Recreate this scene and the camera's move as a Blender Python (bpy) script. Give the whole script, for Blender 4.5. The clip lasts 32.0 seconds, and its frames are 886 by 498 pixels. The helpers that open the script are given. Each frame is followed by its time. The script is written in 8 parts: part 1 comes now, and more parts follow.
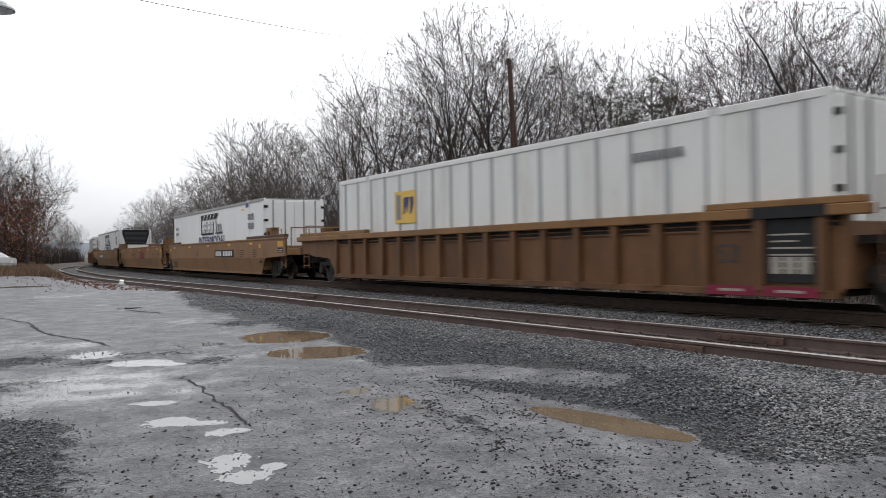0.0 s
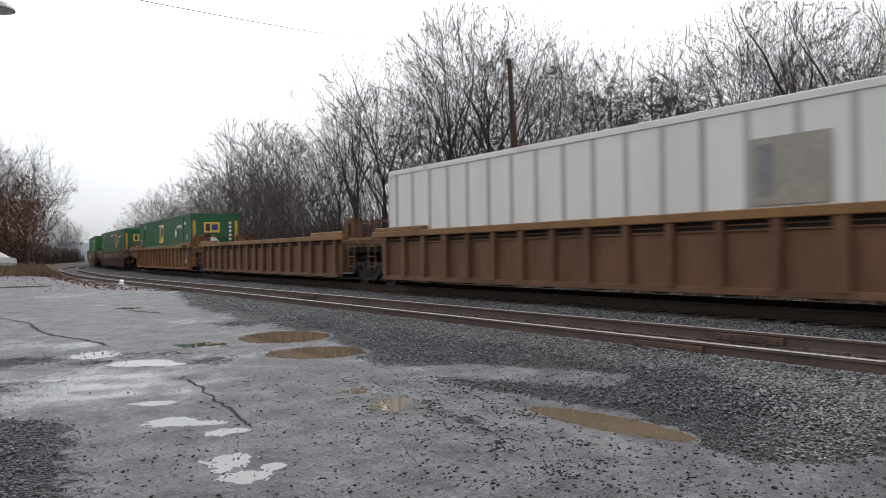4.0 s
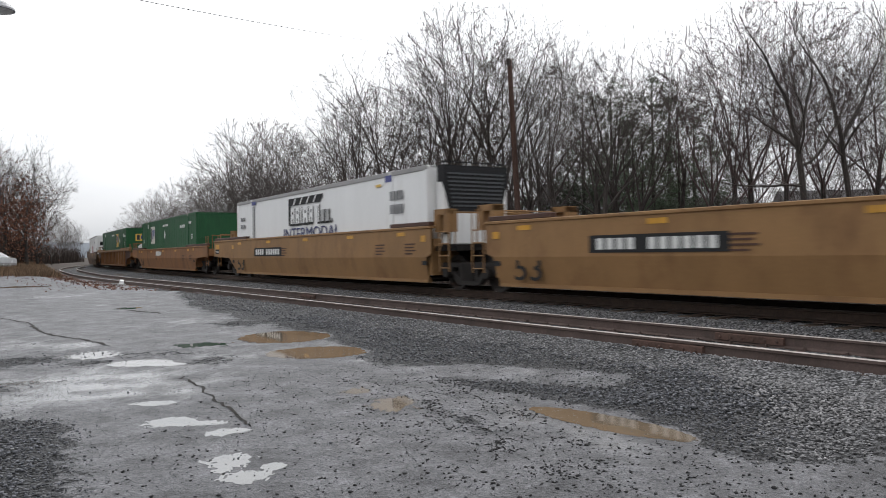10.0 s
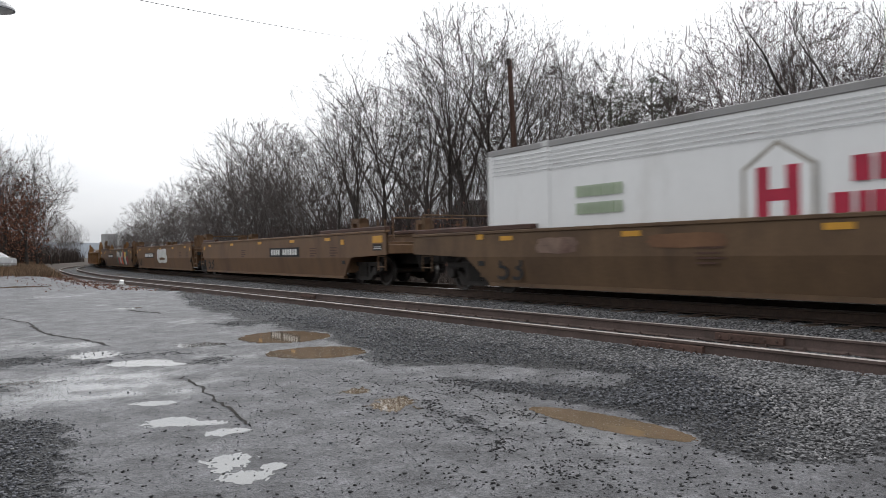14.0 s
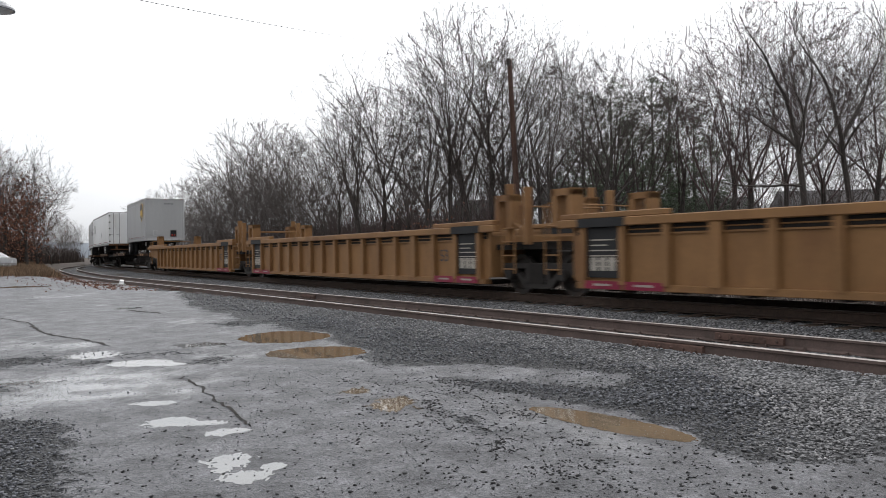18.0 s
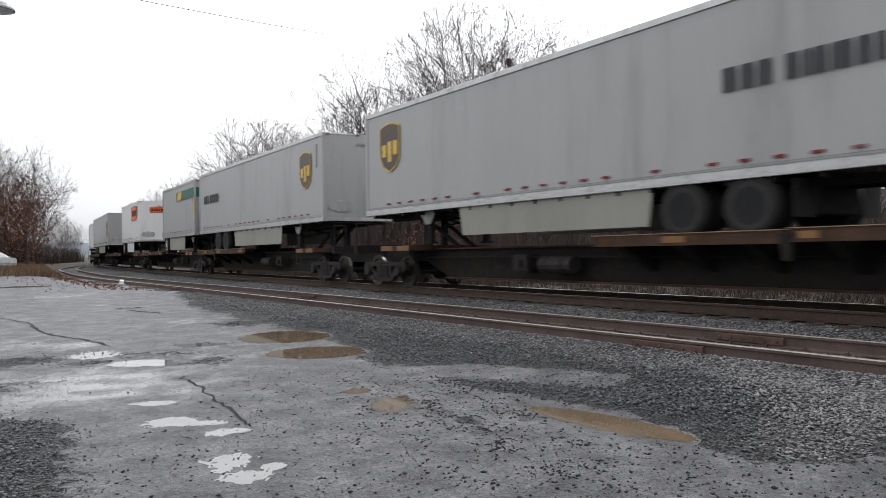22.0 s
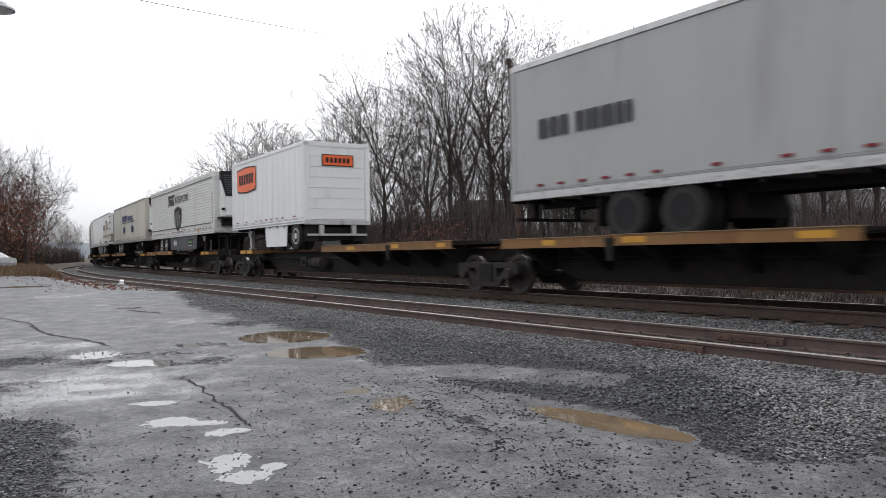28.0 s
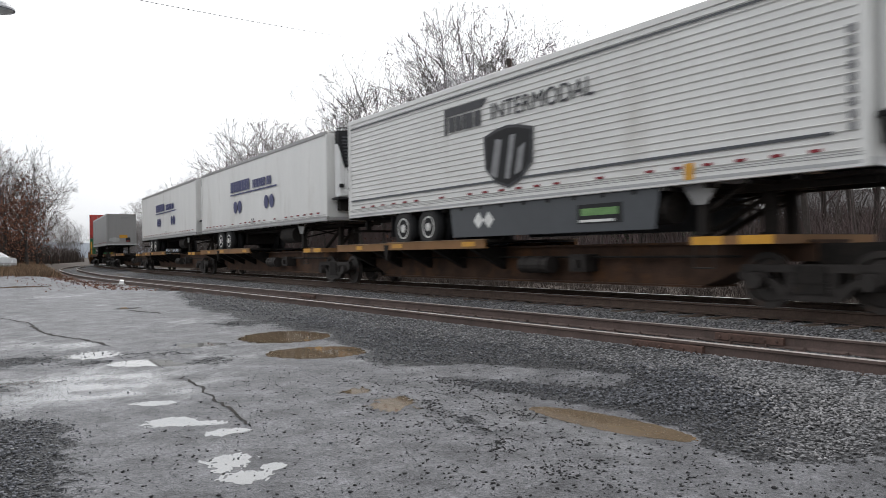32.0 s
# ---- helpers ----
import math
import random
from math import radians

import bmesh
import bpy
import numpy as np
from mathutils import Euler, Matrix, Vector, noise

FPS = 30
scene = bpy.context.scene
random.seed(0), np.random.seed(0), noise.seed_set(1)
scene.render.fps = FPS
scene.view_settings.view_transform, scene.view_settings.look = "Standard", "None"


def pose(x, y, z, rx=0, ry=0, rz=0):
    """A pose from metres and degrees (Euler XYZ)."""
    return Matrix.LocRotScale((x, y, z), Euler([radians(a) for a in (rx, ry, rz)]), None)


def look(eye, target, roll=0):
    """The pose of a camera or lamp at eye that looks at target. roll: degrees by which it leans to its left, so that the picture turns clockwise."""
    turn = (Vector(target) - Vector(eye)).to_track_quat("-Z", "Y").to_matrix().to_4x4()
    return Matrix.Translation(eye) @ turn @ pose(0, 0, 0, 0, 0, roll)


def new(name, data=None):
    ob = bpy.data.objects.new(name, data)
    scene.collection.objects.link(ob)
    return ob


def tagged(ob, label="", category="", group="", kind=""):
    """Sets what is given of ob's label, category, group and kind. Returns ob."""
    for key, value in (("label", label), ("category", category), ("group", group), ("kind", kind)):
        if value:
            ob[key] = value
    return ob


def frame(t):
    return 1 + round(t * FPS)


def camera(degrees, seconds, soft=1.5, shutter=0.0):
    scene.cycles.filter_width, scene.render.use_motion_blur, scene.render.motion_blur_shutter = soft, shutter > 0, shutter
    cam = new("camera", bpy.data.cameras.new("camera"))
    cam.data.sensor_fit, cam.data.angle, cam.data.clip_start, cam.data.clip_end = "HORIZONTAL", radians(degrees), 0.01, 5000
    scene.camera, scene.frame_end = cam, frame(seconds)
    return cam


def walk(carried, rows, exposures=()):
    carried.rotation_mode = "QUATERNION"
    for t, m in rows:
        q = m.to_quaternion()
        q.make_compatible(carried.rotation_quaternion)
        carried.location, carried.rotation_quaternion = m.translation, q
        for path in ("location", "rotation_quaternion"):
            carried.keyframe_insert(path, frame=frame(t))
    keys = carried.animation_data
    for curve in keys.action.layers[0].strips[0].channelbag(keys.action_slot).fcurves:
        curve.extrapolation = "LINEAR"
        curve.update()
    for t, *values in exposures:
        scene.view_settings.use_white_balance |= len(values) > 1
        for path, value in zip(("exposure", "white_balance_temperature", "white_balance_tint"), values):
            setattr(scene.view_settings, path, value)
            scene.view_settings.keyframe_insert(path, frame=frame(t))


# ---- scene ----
EYE_Z = 0.938
cam = camera(60.15, 32.0, soft=0.85, shutter=0.2)
STAND = look((0, 0, EYE_Z), (0, math.cos(0.00446), EYE_Z + math.sin(0.00446)), -0.8035)
walk(cam, [(0, STAND), (32, STAND)], [(0, -0.08), (1.5, -0.10), (3.2, -0.15), (5.5, -0.03), (9, 0.0), (10, -0.08), (11, -0.14), (12.5, -0.03), (13.5, -0.10), (14.3, -0.14), (15.5, -0.08), (17, 0.0), (20, 0.0), (21, -0.10), (22, 0.05), (32, 0.05)])

# ---------------------------------------------------------------- world and light
world = bpy.data.worlds.new("overcast_sky")
scene.world = world
world.use_nodes = True
wn, wl = world.node_tree.nodes, world.node_tree.links
wn.clear()
w_out, w_bg = wn.new("ShaderNodeOutputWorld"), wn.new("ShaderNodeBackground")
w_sky = wn.new("ShaderNodeTexSky")
w_sky.sky_type, w_sky.sun_disc = "NISHITA", False
w_sky.sun_elevation, w_sky.sun_rotation = radians(50), radians(8)
w_sky.air_density, w_sky.dust_density, w_sky.ozone_density = 1.0, 6.0, 1.0
w_hsv = wn.new("ShaderNodeHueSaturation")
w_hsv.inputs["Saturation"].default_value = 0.12
w_hsv.inputs["Value"].default_value = 0.16
w_co, w_map, w_noise, w_ramp = wn.new("ShaderNodeTexCoord"), wn.new("ShaderNodeMapping"), wn.new("ShaderNodeTexNoise"), wn.new("ShaderNodeValToRGB")
w_map.inputs["Scale"].default_value = (1.0, 1.0, 4.0)
w_noise.inputs["Scale"].default_value, w_noise.inputs["Detail"].default_value = 2.2, 5
w_ramp.color_ramp.elements[0].position, w_ramp.color_ramp.elements[0].color = 0.30, (0.87, 0.91, 0.955, 1)
w_ramp.color_ramp.elements[1].position, w_ramp.color_ramp.elements[1].color = 0.60, (1.095, 1.115, 1.15, 1)
# thicker cloud low down, thinner cloud high up and ahead, where the hidden sun stands
w_sep, w_up, w_dot, w_fwd = wn.new("ShaderNodeSeparateXYZ"), wn.new("ShaderNodeMapRange"), wn.new("ShaderNodeVectorMath"), wn.new("ShaderNodeMapRange")
w_dot.operation = "DOT_PRODUCT"
w_dot.inputs[1].default_value = (0.05, 0.86, 0.5)
w_up.inputs["From Min"].default_value, w_up.inputs["From Max"].default_value = 0.03, 0.24
w_up.inputs["To Min"].default_value, w_up.inputs["To Max"].default_value = 0.74, 1.48
w_fwd.inputs["From Min"].default_value, w_fwd.inputs["From Max"].default_value = 0.0, 1.0
w_fwd.inputs["To Min"].default_value, w_fwd.inputs["To Max"].default_value = 0.72, 1.20
w_fac = wn.new("ShaderNodeMath")
w_fac.operation = "MULTIPLY"
wl.new(w_co.outputs["Generated"], w_sep.inputs["Vector"])
wl.new(w_sep.outputs["Z"], w_up.inputs["Value"])
wl.new(w_co.outputs["Generated"], w_dot.inputs[0])
wl.new(w_dot.outputs["Value"], w_fwd.inputs["Value"])
wl.new(w_up.outputs["Result"], w_fac.inputs[0])
wl.new(w_fwd.outputs["Result"], w_fac.inputs[1])
wl.new(w_fac.outputs[0], w_bg.inputs["Strength"])
w_mix = wn.new("ShaderNodeMixRGB")
w_mix.inputs["Fac"].default_value = 0.85
wl.new(w_co.outputs["Generated"], w_map.inputs["Vector"])
wl.new(w_map.outputs["Vector"], w_noise.inputs["Vector"])
wl.new(w_noise.outputs["Fac"], w_ramp.inputs["Fac"])
wl.new(w_sky.outputs["Color"], w_hsv.inputs["Color"])
wl.new(w_hsv.outputs["Color"], w_mix.inputs["Color1"])
wl.new(w_ramp.outputs["Color"], w_mix.inputs["Color2"])
wl.new(w_mix.outputs["Color"], w_bg.inputs["Color"])
wl.new(w_bg.outputs["Background"], w_out.inputs["Surface"])

sun_data = bpy.data.lights.new("sun", "SUN")
sun_data.energy, sun_data.angle, sun_data.color = 0.5, radians(25), (1.0, 0.98, 0.95)
sun = new("sun", sun_data)
sun.matrix_world = look((4, 30, 40), (0, 0, 0))

# ---------------------------------------------------------------- materials
MATS = {}


def mat(name, base, rough=0.6, metal=0.0, var=0.22, scale=3.0, bump=0.15, grime=None, amount=0.5, streak=1.0, coat=0.0, fine=40.0, isle=False, spread_=(0.38, 1.6)):
    """Paint, metal, wood or soil: a base colour that varies at two scales, with stains of a second colour."""
    if name in MATS:
        return MATS[name]
    m = bpy.data.materials.new(name)
    MATS[name] = m
    m.use_nodes = True
    n, l = m.node_tree.nodes, m.node_tree.links
    b = n["Principled BSDF"]
    co, mp = n.new("ShaderNodeTexCoord"), n.new("ShaderNodeMapping")
    info = n.new("ShaderNodeObjectInfo")
    shift = n.new("ShaderNodeVectorMath")
    shift.operation = "SCALE"
    cmb = n.new("ShaderNodeCombineXYZ")
    l.new(info.outputs["Random"], cmb.inputs["X"])
    l.new(info.outputs["Random"], cmb.inputs["Y"])
    l.new(cmb.outputs["Vector"], shift.inputs[0])
    shift.inputs["Scale"].default_value = 37.0
    l.new(co.outputs["Object"], mp.inputs["Vector"])
    l.new(shift.outputs["Vector"], mp.inputs["Location"])
    mp.inputs["Scale"].default_value = (1.0, 1.0, streak)
    big, small = n.new("ShaderNodeTexNoise"), n.new("ShaderNodeTexNoise")
    big.inputs["Scale"].default_value, big.inputs["Detail"].default_value, big.inputs["Roughness"].default_value = scale, 6, 0.65
    small.inputs["Scale"].default_value, small.inputs["Detail"].default_value = fine, 3
    l.new(mp.outputs["Vector"], big.inputs["Vector"])
    l.new(mp.outputs["Vector"], small.inputs["Vector"])
    add = n.new("ShaderNodeMath")
    add.operation = "MULTIPLY_ADD"
    l.new(big.outputs["Fac"], add.inputs[0])
    add.inputs[1].default_value = 0.65
    mul = n.new("ShaderNodeMath")
    mul.operation = "MULTIPLY"
    l.new(small.outputs["Fac"], mul.inputs[0])
    mul.inputs[1].default_value = 0.35
    l.new(mul.outputs[0], add.inputs[2])
    ramp = n.new("ShaderNodeValToRGB")
    lo, hi = [max(0.0, c * (1 - var)) for c in base], [min(1.0, c * (1 + var)) for c in base]
    ramp.color_ramp.elements[0].position, ramp.color_ramp.elements[0].color = 0.36, (*lo, 1)
    ramp.color_ramp.elements[1].position, ramp.color_ramp.elements[1].color = 0.64, (*hi, 1)
    l.new(add.outputs[0], ramp.inputs["Fac"])
    colour = ramp.outputs["Color"]
    if grime:
        g = n.new("ShaderNodeTexNoise")
        g.inputs["Scale"].default_value, g.inputs["Detail"].default_value, g.inputs["Roughness"].default_value = scale * 0.7, 8, 0.7
        gm = n.new("ShaderNodeMapping")
        gm.inputs["Location"].default_value = (7.3, 2.1, 4.4)
        l.new(mp.outputs["Vector"], gm.inputs["Vector"])
        l.new(gm.outputs["Vector"], g.inputs["Vector"])
        gr = n.new("ShaderNodeValToRGB")
        gr.color_ramp.elements[0].position, gr.color_ramp.elements[0].color = 0.62 - 0.25 * amount, (0, 0, 0, 1)
        gr.color_ramp.elements[1].position, gr.color_ramp.elements[1].color = 0.80 - 0.12 * amount, (1, 1, 1, 1)
        l.new(g.outputs["Fac"], gr.inputs["Fac"])
        mx = n.new("ShaderNodeMixRGB")
        l.new(gr.outputs["Color"], mx.inputs["Fac"])
        l.new(colour, mx.inputs["Color1"])
        mx.inputs["Color2"].default_value = (*grime, 1)
        colour = mx.outputs["Color"]
    if isle:
        geo, isr = n.new("ShaderNodeNewGeometry"), n.new("ShaderNodeMapRange")
        isr.inputs["To Min"].default_value, isr.inputs["To Max"].default_value = spread_
        l.new(geo.outputs["Random Per Island"], isr.inputs["Value"])
        iv = n.new("ShaderNodeMixRGB")
        iv.blend_type = "MULTIPLY"
        iv.inputs["Fac"].default_value = 1.0
        l.new(colour, iv.inputs["Color1"])
        l.new(isr.outputs["Result"], iv.inputs["Color2"])
        colour = iv.outputs["Color"]
    l.new(colour, b.inputs["Base Color"])
    rr = n.new("ShaderNodeMapRange")
    rr.inputs["To Min"].default_value, rr.inputs["To Max"].default_value = max(0.02, rough - 0.14), min(1.0, rough + 0.14)
    l.new(add.outputs[0], rr.inputs["Value"])
    l.new(rr.outputs["Result"], b.inputs["Roughness"])
    b.inputs["Metallic"].default_value = metal
    if not metal and rough >= 0.5:
        b.inputs["Specular IOR Level"].default_value = 0.22
    b.inputs["Coat Weight"].default_value = coat
    if bump:
        bp = n.new("ShaderNodeBump")
        bp.inputs["Strength"].default_value, bp.inputs["Distance"].default_value = bump, 0.02
        l.new(add.outputs[0], bp.inputs["Height"])
        l.new(bp.outputs["Normal"], b.inputs["Normal"])
    return m


RUST = (0.085, 0.040, 0.022)
SOOT = (0.035, 0.028, 0.024)
TAN = mat("tan_car_paint", (0.275, 0.155, 0.068), 0.55, 0, 0.16, 1.2, 0.08, (0.15, 0.075, 0.035), 0.45, 0.5)
TANOLD = mat("dusty_tan_car_paint", (0.228, 0.125, 0.060), 0.6, 0, 0.16, 1.2, 0.08, (0.125, 0.070, 0.038), 0.5, 0.4)
TANDARK = mat("grimy_tan_car_paint", (0.150, 0.086, 0.047), 0.55, 0, 0.2, 1.0, 0.08, (0.082, 0.046, 0.030), 0.5, 0.4)
BURNT = mat("burnt_brown_car_paint", (0.150, 0.075, 0.036), 0.6, 0, 0.25, 1.2, 0.1, (0.075, 0.040, 0.026), 0.6, 0.4)
TANBAND = mat("pale_tan_band", (0.62, 0.54, 0.44), 0.45, 0, 0.06, 1.0, 0.02, (0.68, 0.63, 0.56), 0.4, 0.2)
OCHRE = mat("ochre_car_paint", (0.225, 0.119, 0.050), 0.58, 0, 0.18, 1.2, 0.08, (0.14, 0.065, 0.028), 0.5, 0.4)
BROWN = mat("brown_car_paint", (0.165, 0.086, 0.046), 0.6, 0, 0.25, 1.2, 0.1, (0.085, 0.045, 0.030), 0.8, 0.4)
DARKBROWN = mat("dark_brown_car_paint", (0.082, 0.043, 0.032), 0.6, 0, 0.22, 1.2, 0.1, (0.05, 0.03, 0.024), 0.6, 0.4)
OLIVE = mat("olive_brown_car_paint", (0.128, 0.080, 0.046), 0.6, 0, 0.25, 1.2, 0.1, (0.065, 0.040, 0.028), 0.7, 0.4)
ORANGE = mat("orange_car_paint", (0.235, 0.112, 0.048), 0.55, 0, 0.2, 1.2, 0.1, (0.12, 0.055, 0.028), 0.5, 0.4)
RUSTY = mat("rusty_steel", (0.115, 0.055, 0.030), 0.8, 0, 0.35, 4.0, 0.3, SOOT, 0.5)
GRIMY = mat("grimy_black_steel", (0.018, 0.0155, 0.014), 0.85, 0, 0.35, 5.0, 0.25, (0.035, 0.027, 0.021), 0.35)
FRAME = mat("cast_steel_frame", (0.030, 0.026, 0.024), 0.7, 0, 0.3, 6.0, 0.25, (0.022, 0.018, 0.016), 0.4)
WHEELS = mat("wheel_steel", (0.030, 0.025, 0.022), 0.6, 0.3, 0.3, 5.0, 0.15, RUST, 0.4)
TREAD = mat("polished_tread", (0.20, 0.19, 0.18), 0.40, 0.9, 0.15, 6.0, 0.05)
WHITE = mat("white_panel_paint", (0.79, 0.79, 0.785), 0.38, 0, 0.04, 1.0, 0.02, (0.60, 0.585, 0.56), 0.25, 0.2)
WHITE2 = mat("aged_white_paint", (0.70, 0.695, 0.675), 0.45, 0, 0.06, 1.0, 0.03, (0.50, 0.475, 0.44), 0.28, 0.2)
CREAM = mat("yellowed_white_paint", (0.58, 0.55, 0.48), 0.45, 0, 0.06, 1.0, 0.03, (0.40, 0.35, 0.28), 0.4, 0.15)
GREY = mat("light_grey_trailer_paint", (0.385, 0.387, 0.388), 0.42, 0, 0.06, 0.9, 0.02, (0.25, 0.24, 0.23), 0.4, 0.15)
GREYD = mat("grey_trailer_paint", (0.27, 0.265, 0.26), 0.45, 0, 0.07, 0.9, 0.02, (0.18, 0.175, 0.165), 0.4, 0.15)
SKIRTGREY = mat("beige_grey_skirt", (0.31, 0.305, 0.272), 0.5, 0, 0.08, 0.9, 0.02, (0.24, 0.23, 0.19), 0.4, 0.15)
ALU = mat("dull_aluminium", (0.52, 0.52, 0.52), 0.42, 0.7, 0.12, 4.0, 0.06, (0.22, 0.20, 0.18), 0.4, 0.3)
GREEN = mat("dark_green_container_paint", (0.013, 0.100, 0.036), 0.45, 0, 0.12, 1.2, 0.03, (0.02, 0.075, 0.035), 0.4, 0.3)
GREEN2 = mat("faded_green_container_paint", (0.042, 0.165, 0.056), 0.5, 0, 0.12, 1.2, 0.03, (0.05, 0.13, 0.055), 0.4, 0.3)
GREEN3 = mat("olive_green_container_paint", (0.022, 0.095, 0.040), 0.5, 0, 0.14, 1.2, 0.03, (0.02, 0.06, 0.03), 0.4, 0.3)
RED = mat("red_paint", (0.42, 0.035, 0.025), 0.45, 0, 0.12, 1.5, 0.03, (0.25, 0.03, 0.02), 0.4)
PINK = mat("faded_red_panel", (0.20, 0.020, 0.045), 0.5, 0, 0.12, 2.0, 0.03)
SIGNORANGE = mat("orange_sign_panel", (0.85, 0.13, 0.025), 0.45, 0, 0.08, 3.0, 0.02)
GOLD = mat("gold_panel", (0.72, 0.47, 0.10), 0.5, 0, 0.12, 3.0, 0.02, (0.55, 0.42, 0.2), 0.3)
DECKRUST = mat("dark_deck_rust", (0.058, 0.033, 0.022), 0.8, 0, 0.5, 1.6, 0.3, (0.15, 0.066, 0.024), 0.36)
TAPERED = mat("dull_red_tape", (0.21, 0.022, 0.028), 0.5, 0, 0.2, 3.0, 0.0, (0.35, 0.28, 0.27), 0.3)
YELLOW = mat("yellow_reflector", (0.55, 0.27, 0.02), 0.45, 0, 0.15, 3.0, 0.02, (0.4, 0.2, 0.04), 0.3)
SHIELD = mat("dark_brown_panel", (0.055, 0.030, 0.018), 0.4, 0, 0.15, 3.0, 0.02)
BLACK = mat("black_paint", (0.020, 0.020, 0.021), 0.65, 0, 0.25, 3.0, 0.04)
INK = mat("dark_lettering", (0.055, 0.055, 0.060), 0.5, 0, 0.2, 6.0, 0.0)
INKGREY = mat("grey_lettering", (0.22, 0.22, 0.225), 0.5, 0, 0.2, 6.0, 0.0)
LETTER = mat("white_lettering", (0.68, 0.68, 0.66), 0.5, 0, 0.15, 6.0, 0.0)
PALE = mat("pale_stencil", (0.33, 0.30, 0.26), 0.55, 0, 0.2, 6.0, 0.0)
BLUE = mat("dark_blue_panel", (0.035, 0.045, 0.22), 0.45, 0, 0.15, 3.0, 0.0)
NAVY = mat("dark_navy_lettering", (0.050, 0.055, 0.140), 0.5, 0, 0.15, 3.0, 0.0)
FADEDRED = mat("faded_red_paint", (0.165, 0.028, 0.030), 0.55, 0, 0.15, 2.0, 0.0)
SCRAPED = mat("scraped_pale_brown_paint", (0.20, 0.135, 0.105), 0.65, 0, 0.35, 2.5, 0.05, (0.10, 0.05, 0.04), 0.5)
DUSTYTYRE = mat("dusty_tyre_wall", (0.040, 0.039, 0.038), 0.85, 0, 0.2, 6.0, 0.05)
MAROON = mat("crimson_lettering", (0.40, 0.03, 0.06), 0.5, 0, 0.15, 3.0, 0.0)
STRIPEGREEN = mat("deep_green_stripe", (0.018, 0.105, 0.070), 0.45, 0, 0.12, 3.0, 0.0)
LILAC = mat("lilac_spray_paint", (0.22, 0.13, 0.34), 0.5, 0, 0.3, 2.0, 0.0)
NOTICE = mat("pale_green_lettering", (0.33, 0.40, 0.27), 0.5, 0, 0.15, 3.0, 0.0)
LIME = mat("green_spray_paint", (0.14, 0.26, 0.10), 0.5, 0, 0.3, 2.0, 0.0)
SPRAYWHITE = mat("white_spray_paint", (0.55, 0.55, 0.53), 0.5, 0, 0.2, 2.0, 0.0)
SPRAYRED = mat("red_spray_paint", (0.42, 0.06, 0.05), 0.5, 0, 0.3, 2.0, 0.0)
DARKGREY = mat("charcoal_skirt_panel", (0.050, 0.055, 0.062), 0.45, 0, 0.15, 2.0, 0.02)
RUBBER = mat("tyre_rubber", (0.020, 0.020, 0.021), 0.8, 0, 0.25, 8.0, 0.15)
RIM = mat("white_wheel_rim", (0.62, 0.61, 0.59), 0.5, 0.2, 0.2, 6.0, 0.05, RUST, 0.3)
WOODDECK = mat("worn_deck_edge", (0.30, 0.21, 0.13), 0.7, 0, 0.3, 3.0, 0.2, (0.16, 0.08, 0.04), 0.5)
GLASS_DARK = mat("dark_window", (0.02, 0.022, 0.026), 0.15, 0, 0.1, 2.0, 0.0)
SCREEN = mat("black_grille", (0.018, 0.018, 0.020), 0.6, 0, 0.3, 20.0, 0.2)
BALLAST = mat("ballast_bed_stone", (0.115, 0.112, 0.112), 0.85, 0, 0.55, 9.0, 0.9, (0.05, 0.045, 0.042), 0.5, fine=55.0)
STONE = mat("crushed_grey_stone", (0.225, 0.220, 0.222), 0.75, 0, 0.25, 6.0, 0.3, (0.095, 0.088, 0.084), 0.4, isle=True, spread_=(0.55, 1.4))
DARKSTONE = mat("wet_dark_stone", (0.096, 0.098, 0.109), 0.5, 0, 0.3, 6.0, 0.3, isle=True, spread_=(0.5, 1.5))
RAILSIDE = mat("rusted_rail_side", (0.110, 0.079, 0.070), 0.7, 0, 0.25, 2.0, 0.2, (0.062, 0.048, 0.042), 0.5)
GRIT = mat("wet_black_grit", (0.034, 0.033, 0.034), 0.7, 0, 0.3, 6.0, 0.2, isle=True, spread_=(0.6, 1.5))
JOINTSTEEL = mat("dull_joint_steel", (0.105, 0.064, 0.052), 0.75, 0, 0.3, 5.0, 0.2, (0.06, 0.045, 0.04), 0.5)
RAILTOP = mat("worn_rail_head", (0.33, 0.295, 0.275), 0.58, 0.35, 0.2, 4.0, 0.05, (0.2, 0.14, 0.1), 0.35)
# main line's rail sides: shade beside the train is put into this darker colour
RAILDARK = mat("shaded_rail_side", (0.066, 0.046, 0.037), 0.85, 0, 0.3, 5.0, 0.2)
RAILSHINE = mat("polished_rail_head", (0.42, 0.40, 0.39), 0.35, 0.8, 0.15, 4.0, 0.03)
TIE = mat("weathered_tie_wood", (0.070, 0.052, 0.040), 0.85, 0, 0.35, 5.0, 0.4, streak=1.0)
BARK = mat("grey_brown_bark", (0.064, 0.055, 0.050), 0.9, 0, 0.3, 8.0, 0.4, (0.03, 0.027, 0.024), 0.4)
TWIG = mat("bare_twig_bark", (0.084, 0.071, 0.066), 0.9, 0, 0.3, 3.0, 0.0)
# far trees' twigs: distance haze is put into the paler colour
FARTWIG = mat("haze_pale_twigs", (0.128, 0.112, 0.106), 0.9, 0, 0.3, 3.0, 0.0)
REDTWIG = mat("reddish_twig_bark", (0.094, 0.068, 0.066), 0.9, 0, 0.3, 3.0, 0.0)
DRYLEAF = mat("dry_russet_leaves", (0.135, 0.060, 0.038), 0.8, 0, 0.4, 2.0, 0.0, isle=True)
